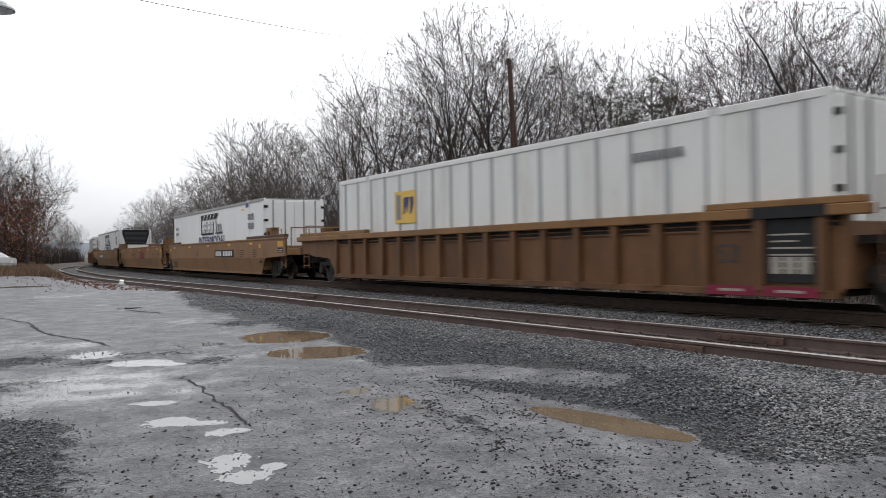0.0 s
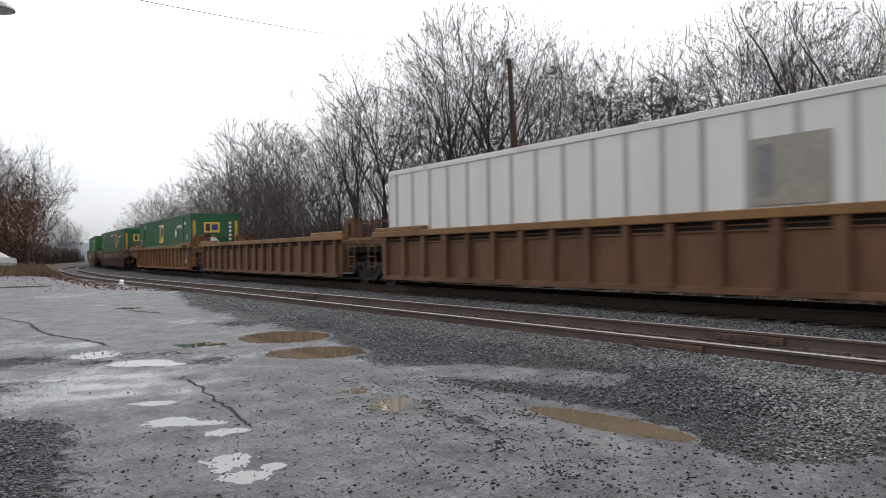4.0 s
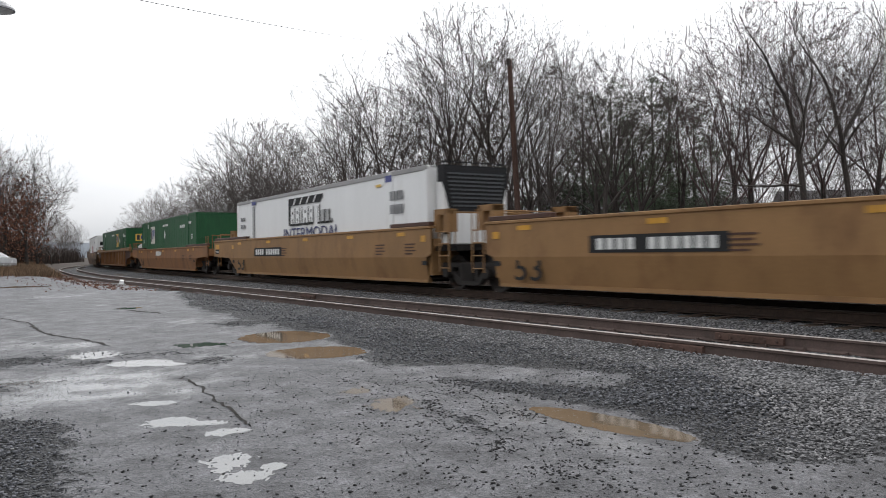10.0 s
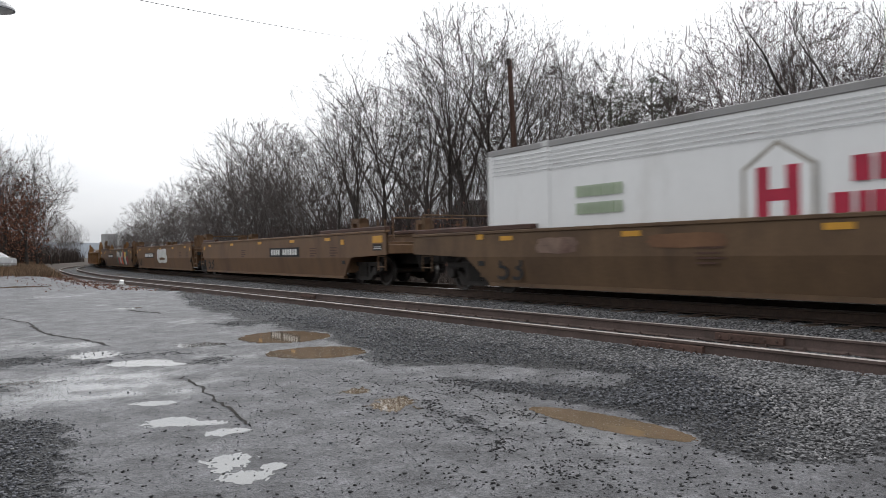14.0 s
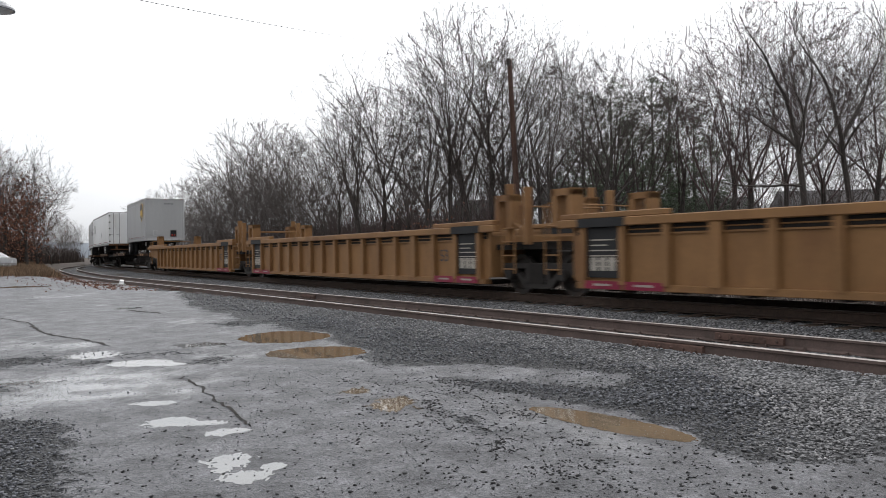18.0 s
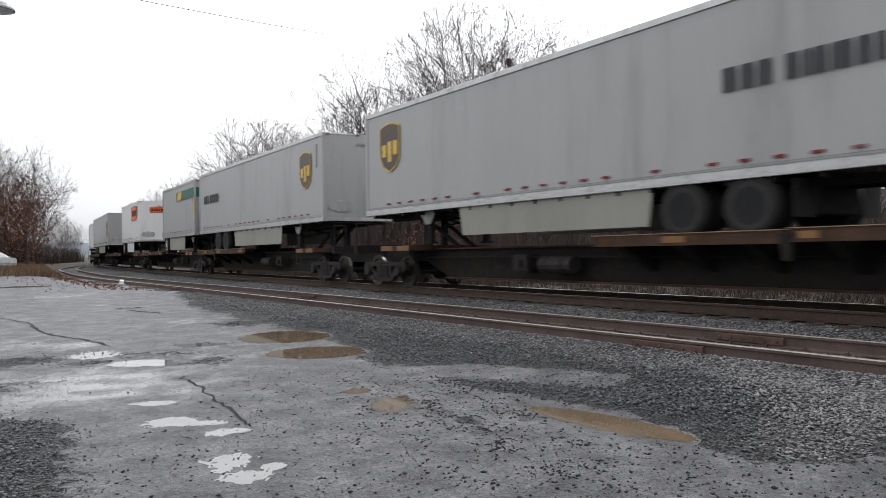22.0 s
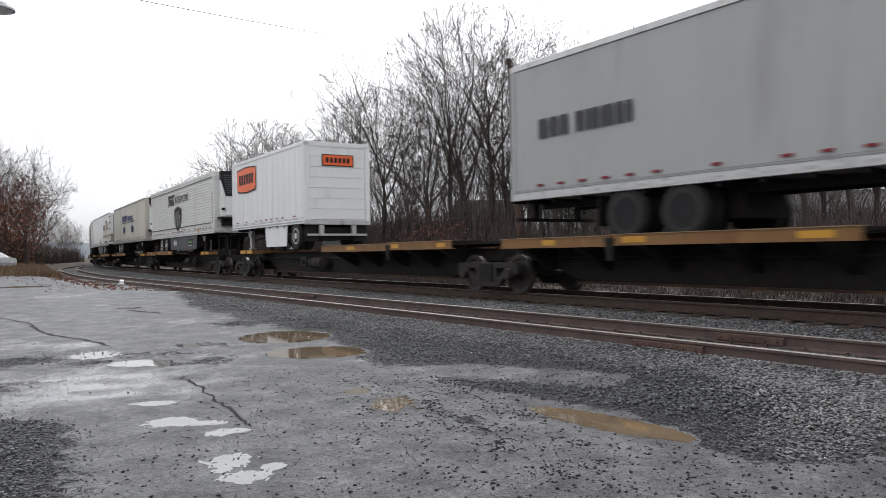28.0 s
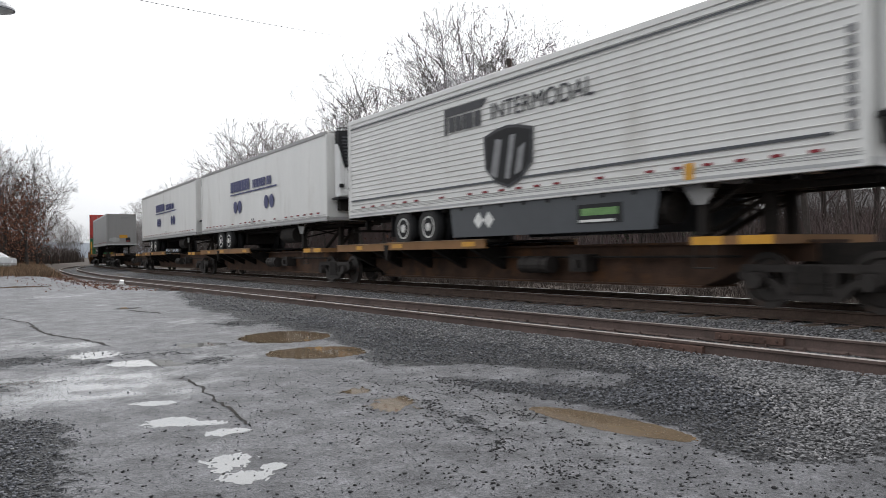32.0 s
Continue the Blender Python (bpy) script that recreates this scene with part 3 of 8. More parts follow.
faces = [(j * nx + i, j * nx + i + 1, (j + 1) * nx + i + 1, (j + 1) * nx + i) for j in range(ny - 1) for i in range(nx - 1)]
fa = np.array(faces)
cx, cy = (fx[fa[:, 0]] + fx[fa[:, 2]]) / 2, (fy[fa[:, 0]] + fy[fa[:, 2]]) / 2
cd = fd[fa[:, 0]]
soil = (cd < 3) | ((cy > 44) & (cx < -21)) | (cy > 90) | (np.hypot(cx, cy) > 140)
ground = tagged(sheet("ground", list(zip(fx, fy, fz)), faces, [ASPHALT, SOIL], [int(b) for b in soil]),
                "wet patched asphalt lot with gravel washed over its edge", "ground", kind="structure")


def gravelly(x, y, s, d):
    """How far crushed stone covers the lot at places, from 0 to 1, and how dry it lies."""
    e = np.interp(s, es, ed)
    n1 = np.array([noise.noise((a * 0.8, b * 0.8, 3)) + 0.5 * noise.noise((a * 2.3, b * 2.3, 4)) for a, b in zip(x, y)])
    soft_ = 1.1 + 1.9 * np.clip(x - 1.6, 0, 1) * np.clip(7.2 - y, 0, 1)
    g = np.clip(0.5 + (e - d) / soft_ + 0.35 * n1, 0, 1)
    # a spill of stone by the crack, and one at the near end of the lot
    g = np.maximum(g, np.clip(0.5 + (-2.32 - (y - 4.77) * 0.49 - x) / 0.7, 0, 1) * np.clip((7.6 - y) / 0.9 + 0.3 * n1, 0, 1) * np.clip((x + 6.5) / 0.8, 0, 1) * 0.80)
    g = np.maximum(g, 0.60 * np.exp(-((x - 0.16 - 0.10 * (8 - y)) / 0.30) ** 2 - ((y - 7.1) / 1.1) ** 2) * (1 + n1))
    # crumbled rims round the left-hand puddles
    for hx, hy, ra, rb, k in ((-6.3, 11.2, 0.9, 1.1, 0.55), (-4.5, 11.6, 1.1, 0.42, 0.60), (-5.0, 10.7, 0.45, 0.6, 0.5), (-5.2, 8.6, 0.75, 0.7, 0.50), (-3.3, 10.9, 0.45, 0.7, 0.5), (-4.0, 16.2, 1.4, 1.1, 0.45)):
        g = np.maximum(g, k * np.exp(-((x - hx) / ra) ** 2 - ((y - hy) / rb) ** 2) * (1 + n1))
    wet = 0.72 * np.exp(-(near_segment(x, y, 0.1, 9.8, 1.75, 8.6) / 0.48) ** 4) * (1 + 0.4 * n1)
    apron = np.exp(-(near_segment(x, y, 0.45, 7.6, 1.62, 5.35) / 0.40) ** 4)
    for mud, rag, lobes in POOLS[:3]:
        apron = np.maximum(apron, np.clip((1.12 - lobes_q(x, y, lobes)) * 5, 0, 1))
    g = np.clip(g - wet - apron, 0, 1)
    sd = np.interp(s, SIDING_S, SIDING_D)
    dry = np.clip((x - 2.75 - 0.31 * (y - 6.8)) / 0.9 + 0.5 + 0.5 * n1, 0, 1) + 0.62 * np.clip((sd + 2.3 - d) / 1.0 + 0.4 * n1, 0, 1) + 0.5 * np.clip((sd - 0.6 - d) / 0.3, 0, 1) - 0.7 * np.clip((-1.0 - d) / 0.6, 0, 1)
    return g, np.clip(dry, 0, 1)


gg, gd = np.zeros(len(fx)), np.zeros(len(fx))
sel = np.hypot(fx, fy) < 130
gg[sel], gd[sel] = gravelly(fx[sel], fy[sel], fs[sel], fd[sel])
film = np.clip(0.5 + (-1.2 - fx - 0.18 * (fy - 6)) / 5.0, 0, 1) * np.clip((24 - np.hypot(fx, fy)) / 12, 0, 1)
streak = np.zeros(len(fx))
for x0, y0, x1, y1, w in STREAKS:
    streak = np.maximum(streak, np.exp(-(near_segment(fx, fy, x0, y0, x1, y1) / w) ** 2))
for key, vals in (("gravel", gg), ("dry", gd), ("film", film), ("streak", streak)):
    ground.data.attributes.new(key, "FLOAT", "POINT").data.foreach_set("value", vals.astype(np.float32))


def surface_z(x, y):
    """The height of the ground sheet itself at a place."""
    i = int(np.clip(np.searchsorted(gx, x) - 1, 0, nx - 2))
    j = int(np.clip(np.searchsorted(gy, y) - 1, 0, ny - 2))
    u, v = (x - gx[i]) / (gx[i + 1] - gx[i]), (y - gy[j]) / (gy[j + 1] - gy[j])
    Z = fz.reshape(ny, nx)
    return float(Z[j, i] * (1 - u) * (1 - v) + Z[j, i + 1] * u * (1 - v) + Z[j + 1, i] * (1 - u) * v + Z[j + 1, i + 1] * u * v)


def surface_zs(x, y):
    i = np.clip(np.searchsorted(gx, x) - 1, 0, nx - 2)
    j = np.clip(np.searchsorted(gy, y) - 1, 0, ny - 2)
    u, v = (x - gx[i]) / (gx[i + 1] - gx[i]), (y - gy[j]) / (gy[j + 1] - gy[j])
    Z = fz.reshape(ny, nx)
    return Z[j, i] * (1 - u) * (1 - v) + Z[j, i + 1] * u * (1 - v) + Z[j + 1, i] * (1 - u) * v + Z[j + 1, i + 1] * u * v


def bed_z(s, d):
    x, y, _ = on_line(s, d)
    return ground_z(x, y, np.atleast_1d(s), np.atleast_1d(d))


bs = np.concatenate([np.arange(-140, -30, 2.0), np.arange(-30, 34, 0.2)])
cols = np.linspace(0, 1, 54)
BV, BG = [], []
for s in bs:
    e = min(max(gravel_edge(s) - 0.9, siding(s) + 1.5), siding(s) + 1.7 + 12 * min(max((s + 40) / 15, 0), 1))
    d = -6.2 + (e + 6.2) * cols
    x, y, _ = on_line(np.full(d.shape, s), d)
    gz = surface_zs(x, y)
    z = np.maximum(bed_z(np.full(d.shape, s), d), gz) + 0.018
    z[1:-1] += rng.normal(0, 0.007, len(z) - 2)
    fade = np.clip((e - d) / 1.1, 0, 1)
    z = gz - 0.03 + (z - gz + 0.03) * fade
    z[0] -= 0.12
    BV += list(zip(x, y, z))
    BG += [s] * len(d)
k = len(cols)
BF = [(j * k + i, j * k + i + 1, (j + 1) * k + i + 1, (j + 1) * k + i) for j in range(len(bs) - 1) for i in range(k - 1)]
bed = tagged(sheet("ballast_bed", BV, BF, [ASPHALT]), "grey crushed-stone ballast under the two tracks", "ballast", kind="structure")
bx, by = np.array([v[0] for v in BV]), np.array([v[1] for v in BV])
bss, bdd = to_line(bx, by)
_, bdry = gravelly(bx, by, bss, bdd)
for key, vals in (("gravel", np.full(len(bx), 2.0)), ("dry", bdry), ("film", np.zeros(len(bx))), ("streak", np.zeros(len(bx)))):
    bed.data.attributes.new(key, "FLOAT", "POINT").data.foreach_set("value", vals.astype(np.float32))


def stones(name, xyz, sizes, material, label):
    """Many small angular stones in one mesh."""
    r = np.random.default_rng(len(xyz))
    n = len(xyz)
    octa = np.array([(1, 0, 0), (-1, 0, 0), (0, 1, 0), (0, -1, 0), (0, 0, 1), (0, 0, -1)], float) * 0.62
    v = octa[None] * r.uniform(0.6, 1.25, (n, 6, 1)) * r.uniform(0.65, 1.2, (n, 1, 3)) + r.normal(0, 0.12, (n, 6, 3))
    q = r.normal(size=(n, 4))
    q /= np.linalg.norm(q, axis=1, keepdims=True)
    w, a, b, c = q.T
    R = np.stack([1 - 2 * (b * b + c * c), 2 * (a * b - c * w), 2 * (a * c + b * w), 2 * (a * b + c * w), 1 - 2 * (a * a + c * c), 2 * (b * c - a * w),
                  2 * (a * c - b * w), 2 * (b * c + a * w), 1 - 2 * (a * a + b * b)], 1).reshape(n, 3, 3)
    v = np.einsum("nij,nkj->nki", R, v) * sizes[:, None, None] * np.array((1.12, 1.12, 0.62)) + xyz[:, None]
    f = np.array([(0, 2, 4), (2, 1, 4), (1, 3, 4), (3, 0, 4), (2, 0, 5), (1, 2, 5), (3, 1, 5), (0, 3, 5)])
    F = (f[None] + 6 * np.arange(n)[:, None, None]).reshape(-1, 3)
    me = bpy.data.meshes.new(name)
    me.vertices.add(6 * n)
    me.vertices.foreach_set("co", v.ravel())
    me.loops.add(F.size)
    me.loops.foreach_set("vertex_index", F.ravel().astype(np.int32))
    me.polygons.add(len(F))
    me.polygons.foreach_set("loop_start", np.arange(0, F.size, 3, dtype=np.int32))
    me.update(calc_edges=True)
    me.materials.append(material)
    return tagged(new(name, me), label, "gravel", kind="stuff")


def scatter(count, box_x, box_y, keep, seed):
    """Places for stones, thick where the ground is gravelly and thinning out over the asphalt."""
    r = np.random.default_rng(seed)
    x, y = r.uniform(*box_x, count), r.uniform(*box_y, count)
    rr = np.hypot(x, y)
    ok = (abs(x) < 0.61 * y + 0.4) & keep(rr)
    x, y = x[ok], y[ok]
    s, d = to_line(x, y)
    ok = (d > -6.4)
    x, y, s, d = x[ok], y[ok], s[ok], d[ok]
    g, dry = gravelly(x, y, s, d)
    sq = np.arange(-80, 40, 0.5)
    sd = np.interp(s, sq, [siding(q) for q in sq])
    clear = (abs(abs(d) - 0.75) > 0.10) & (abs(abs(d - sd) - 0.75) > 0.12)
    for mud, rag, lobes in POOLS[:3]:
        clear &= lobes_q(x, y, lobes) > 1.15
    ok = clear & (r.uniform(0, 1, len(x)) < g ** 2.2 * 0.97 + 0.010)
    x, y, s, d, g, dry = x[ok], y[ok], s[ok], d[ok], g[ok], dry[ok]
    z = np.maximum(np.where(g > 0.9, bed_z(s, d), -9), surface_zs(x, y)) + 0.006 + 0.010 * g
    return np.stack([x, y, z, np.clip(dry + r.normal(0, 0.22, len(x)), 0, 1), g], 1)


sc = np.concatenate([scatter(80000, (-5, 7), (3.6, 9.2), lambda r: r < 9.5, 1), scatter(90000, (-7, 13), (5, 17), lambda r: (r >= 9.5) & (r < 17), 2), scatter(80000, (-18, 16), (10, 34), lambda r: (r >= 17) & (r < 34), 3)])
rr = np.random.default_rng(9)
size = rr.uniform(0.012, 0.031, len(sc)) ** 1.0 * (0.55 + 0.45 * sc[:, 4]) * (1 + 0.028 * np.hypot(sc[:, 0], sc[:, 1]))
pale = sc[:, 3] > 0.5
stones("ballast_stones", sc[pale, :3], size[pale], STONE, "loose pale crushed ballast stones beside the rails")
stones("wet_gravel", sc[~pale, :3], size[~pale], DARKSTONE, "wet dark crushed stone washed over the lot's edge")


def rail_mesh(name, ss, off, z, parent, mats=(RAILSIDE, RAILTOP)):
    """A rail of T section along the line; off gives its distance from the main track's middle."""
    prof = [(-0.07, -0.185), (-0.07, -0.170), (-0.012, -0.150), (-0.010, -0.045), (-0.037, -0.036), (-0.037, -0.006), (-0.028, 0.0),
            (0.028, 0.0), (0.037, -0.006), (0.037, -0.036), (0.010, -0.045), (0.012, -0.150), (0.07, -0.170), (0.07, -0.185)]
    V, Fs, mi = [], [], []
    n = len(prof)
    for s in ss:
        x, y, a = on_line(s, off(s))
        for q, h in prof:
            V.append((x + q * math.sin(a), y - q * math.cos(a), z + h))
    for j in range(len(ss) - 1):
        for i in range(n):
            Fs.append((j * n + i, j * n + (i + 1) % n, (j + 1) * n + (i + 1) % n, (j + 1) * n + i))
            mi.append(1 if i in (5, 6, 7) else 0)
    Fs += [tuple(range(n))[::-1], tuple((len(ss) - 1) * n + i for i in range(n))]
    mi += [0, 0]
    ob = sheet(name, V, Fs, list(mats), mi, False)
    ob.parent = parent
    return ob


RAIL_S = list(np.arange(-200, -20, 2.0)) + list(np.arange(-20, 60, 1.0))
main_track = tagged(new("main_track"), "curved main line of two worn steel rails on timber ties", "railway track", kind="structure")
side_track = tagged(new("side_track"), "rusty siding track beside the main line", "railway track", kind="structure")
for o in (-0.754, 0.754):
    rail_mesh("rail", RAIL_S, lambda s, o=o: o, 0.0, main_track, (RAILDARK, RAILSHINE))
SIDE_S = [s for s in RAIL_S if s > -112]
for o in (-0.754, 0.754):
    rail_mesh("rail", SIDE_S, lambda s, o=o: siding(s) + o, -0.20, side_track)
tie_me = to_mesh("tie", box(-0.11, 0.11, -1.3, 1.3, -0.17, 0.0, 0.012), TIE)
plate_me = to_mesh("tie_plate", box(-0.09, 0.09, -0.17, 0.17, 0, 0.016), RAILSIDE)
spike_me = to_mesh("spike", box(-0.013, 0.013, -0.02, 0.02, 0.0, 0.045), RAILSIDE)
for track, z, off, span in ((main_track, -0.205, lambda s: 0.0, np.arange(-46, 22, 0.54)), (side_track, -0.405, siding, np.arange(-42, 18, 0.54))):
    for i, s in enumerate(span):
        d = off(s) + random.uniform(-0.04, 0.04)
        x, y, a = on_line(s, d)
        put("tie", tie_me, track, x, y, z + random.uniform(-0.012, 0.006), math.degrees(a) + random.uniform(-1.2, 1.2))
        if s > -16:
            for o in (-0.754, 0.754):
                x, y, a = on_line(s, off(s) + o)
                put("tie_plate", plate_me, track, x, y, z, math.degrees(a))
                if track is side_track:
                    x, y, a = on_line(s + 0.05, off(s) + o + 0.085)
                    put("spike", spike_me, track, x, y, z + 0.012, math.degrees(a))


def joint_bar(s0, s1, rail, z, proud):
    """A bolted bar along the web of a siding rail."""
    n = 6
    V, Fs = [], []
    for i in range(n + 1):
        s = s0 + (s1 - s0) * i / n
        for q, h in ((0.012, -0.155), (proud, -0.150), (proud, -0.060), (0.012, -0.045)):
            x, y, a = on_line(s, siding(s) + rail + q)
            V.append((float(x), float(y), z + h))
    for i in range(n):
        for j in range(4):
            Fs.append((i * 4 + j, i * 4 + (j + 1) % 4, i * 4 + 4 + (j + 1) % 4, i * 4 + 4 + j))
    Fs += [(3, 2, 1, 0), (n * 4, n * 4 + 1, n * 4 + 2, n * 4 + 3)]
    ob = sheet("joint_bar", V, Fs, [JOINTSTEEL], None, False)
    ob.parent = side_track
    bm = bmesh.new()
    for i in range(6):
        s = s0 + (s1 - s0) * (i + 0.5) / 6
        x, y, a = on_line(s, siding(s) + rail + proud)
        n_ = Vector((math.sin(a), -math.cos(a), 0))
        c = Vector((float(x), float(y), z - 0.105))
        tube(bm, c, c + n_ * 0.03, 0.018, seg=6)
    part("joint_bolts", bm, JOINTSTEEL, side_track)


joint_bar(9.62, 10.66, -0.754, -0.20, 0.06)
joint_bar(9.45, 10.55, 0.754, -0.20, 0.06)
joint_bar(-4.9, -3.9, -0.754, -0.20, 0.06)
joint_bar(-13.6, -12.6, 0.754, -0.20, 0.06)
# a second rail lying along the inner side of the main track
rail_mesh("guard_rail", [s for s in RAIL_S if -120 < s < 60], lambda s: -1.75, -0.10, main_track, (RAILDARK, RAILSHINE))


def pool(mud, rag, lobes):
    """Standing water with a ragged shore: the cells of a fine grid, cut where the water ends."""
    hx, hy = lobes[0][:2]
    step = 0.013 if hy < 9 else 0.03
    k = 1.25 + rag
    x0, x1 = min(q[0] - k * max(q[2:4]) for q in lobes), max(q[0] + k * max(q[2:4]) for q in lobes)
    y0, y1 = min(q[1] - k * max(q[2:4]) for q in lobes), max(q[1] + k * max(q[2:4]) for q in lobes)
    xs, ys = np.arange(x0, x1, step), np.arange(y0, y1, step)
    X, Y = np.meshgrid(xs, ys)
    far_ = max(1.0, hy / 7)
    wob = np.array([0.45 * noise.noise((a * 5 / far_, b * 4 / far_, 1.5)) + 0.60 * noise.noise((a * 17 / far_, b * 10 / far_, 6.5)) + 0.55 * noise.noise((a * 46 / far_, b * 26 / far_, 2.5)) for a, b in zip(X.ravel(), Y.ravel())]).reshape(X.shape)
    f = 1 - np.sqrt(lobes_q(X, Y, lobes)) + 1.15 * rag * wob
    bm = bmesh.new()
    made = {}

    def vert(key, x, y):
        if key not in made:
            made[key] = bm.verts.new((x - hx, y - hy, 0))
        return made[key]

    for j in range(len(ys) - 1):
        for i in range(len(xs) - 1):
            ring = [(j, i), (j, i + 1), (j + 1, i + 1), (j + 1, i)]
            vals = [f[q] for q in ring]
            if max(vals) <= 0:
                continue
            out = []
            for a, b, fa_, fb_ in zip(ring, ring[1:] + ring[:1], vals, vals[1:] + vals[:1]):
                if fa_ > 0:
                    out.append(vert(a, X[a], Y[a]))
                if (fa_ > 0) != (fb_ > 0):
                    t = fa_ / (fa_ - fb_)
                    out.append(vert((min(a, b), max(a, b)), X[a] + (X[b] - X[a]) * t, Y[a] + (Y[b] - Y[a]) * t))
            if len(out) > 2:
                bm.faces.new(out)
    kind = "mud_puddle" if mud else "rain_puddle"
    ob = new(kind, to_mesh(kind, bm, MUDWATER if mud else FILMWATER))
    ob.matrix_basis = pose(hx, hy, float(natural(hx, hy)) - 0.002)
    return tagged(ob, "shallow brown muddy rain puddle on the lot" if mud else "thin clear rain puddle shining on the asphalt", "puddle", "rain puddles on the lot", "structure")


# ---------------------------------------------------------------- rolling stock parts
NEAR = [-1]      # the wall that faces the lot: -1, or 1 on a trailer that stands turned
MOVERS = []      # (thing, place of the middle at the start, rear pivot, front pivot, offset along, height, turned)

WHEEL_ME = to_mesh("wheel", lathe([(0.05, -0.075), (0.13, -0.075), (0.15, -0.05), (0.33, -0.045), (0.36, -0.07), (0.42, -0.07), (0.425, 0.045), (0.455, 0.055), (0.455, 0.075), (0.36, 0.07), (0.33, 0.03), (0.15, 0.03), (0.13, 0.06), (0.05, 0.06)], "y", 22), WHEELS, False)
WHEEL_ME.materials.append(TREAD)
for _f in WHEEL_ME.polygons:
    if abs(_f.center.y + 0.0125) < 0.03 and (_f.center.x ** 2 + _f.center.z ** 2) > 0.16:
        _f.material_index = 1
AXLE_ME = to_mesh("axle", tubes(((0, -1.12, 0), (0, 1.12, 0), 0.075), seg=10), WHEELS)
CAP_ME = to_mesh("bearing", lathe([(0.12, -0.10), (0.135, -0.06), (0.135, 0.08), (0.10, 0.10)], "y", 14), FRAME)


def side_frame_mesh():
    bm = bmesh.new()
    for pts in ([(-1.22, 0.58), (-1.15, 0.68), (1.15, 0.68), (1.22, 0.58), (1.0, 0.56), (-1.0, 0.56)],
                [(-1.22, 0.58), (-0.72, 0.58), (-0.70, 0.40), (-1.02, 0.38), (-1.22, 0.46)],
                [(1.22, 0.58), (1.22, 0.46), (1.02, 0.38), (0.70, 0.40), (0.72, 0.58)],
                [(-0.78, 0.46), (-0.62, 0.46), (-0.30, 0.24), (-0.38, 0.14), (-0.48, 0.16)],
                [(0.78, 0.46), (0.48, 0.16), (0.38, 0.14), (0.30, 0.24), (0.62, 0.46)],
                [(-0.40, 0.24), (0.40, 0.24), (0.34, 0.13), (-0.34, 0.13)],
                [(-0.40, 0.57), (-0.28, 0.57), (-0.28, 0.22), (-0.40, 0.22)],
                [(0.28, 0.57), (0.40, 0.57), (0.40, 0.22), (0.28, 0.22)]):
        k = len(pts)
        a = [bm.verts.new((x, -0.07, z)) for x, z in pts]
        b = [bm.verts.new((x, 0.07, z)) for x, z in pts]
        bm.faces.new(a)
        bm.faces.new(b[::-1])
        for i in range(k):
            bm.faces.new((a[i], b[i], b[(i + 1) % k], a[(i + 1) % k]))
    bmesh.ops.recalc_face_normals(bm, faces=bm.faces[:])
    return to_mesh("side_frame", bm, FRAME)


SIDEFRAME_ME = side_frame_mesh()
_pts = [(-0.27, 0.24)]
for _j in range(6):
    _pts += [(-0.27, 0.25 + _j * 0.05), (-0.24, 0.275 + _j * 0.05)]
_pts = _pts + [(-p_, q_) for p_, q_ in _pts[::-1]]
SPRING_ME = to_mesh("spring_nest", prism(_pts, -0.09, 0.09), GRIMY)
BOLSTER_ME = to_mesh("bogie", boxes((-0.24, 0.24, -1.12, 1.12, 0.40, 0.66), (-0.33, 0.33, -0.33, 0.33, 0.60, 0.80)), GRIMY)
BEAM_ME = to_mesh("brake_beam", tubes(((0.36, -0.8, 0.36), (0.36, 0.8, 0.36), 0.04), ((-0.36, -0.8, 0.36), (-0.36, 0.8, 0.36), 0.04)), GRIMY)


def bogie(parent, x):
    b = put("bogie", BOLSTER_ME, parent, x, label="cast steel two-axle bogie, dark with grime")
    for y in (-1.02, 1.02):
        put("side_frame", SIDEFRAME_ME, b, 0, y)
        put("spring_nest", SPRING_ME, b, 0, y)
    for ax in (-0.89, 0.89):
        put("axle", AXLE_ME, b, ax, 0, 0.425)
        put("wheel", WHEEL_ME, b, ax, -0.735, 0.425, 180)
        put("wheel", WHEEL_ME, b, ax, 0.735, 0.425)
        for y in (-1.10, 1.10):
            put("bearing", CAP_ME, b, ax, y, 0.425)
    put("brake_beam", BEAM_ME, b)
    return b


def coupler(parent, e):
    part("coupler", boxes((min(e * 11.0, e * 11.75), max(e * 11.0, e * 11.75), -0.11, 0.11, 0.72, 0.94), (min(e * 11.5, e * 11.75), max(e * 11.5, e * 11.75), -0.17, 0.17, 0.68, 0.98)), GRIMY, parent)


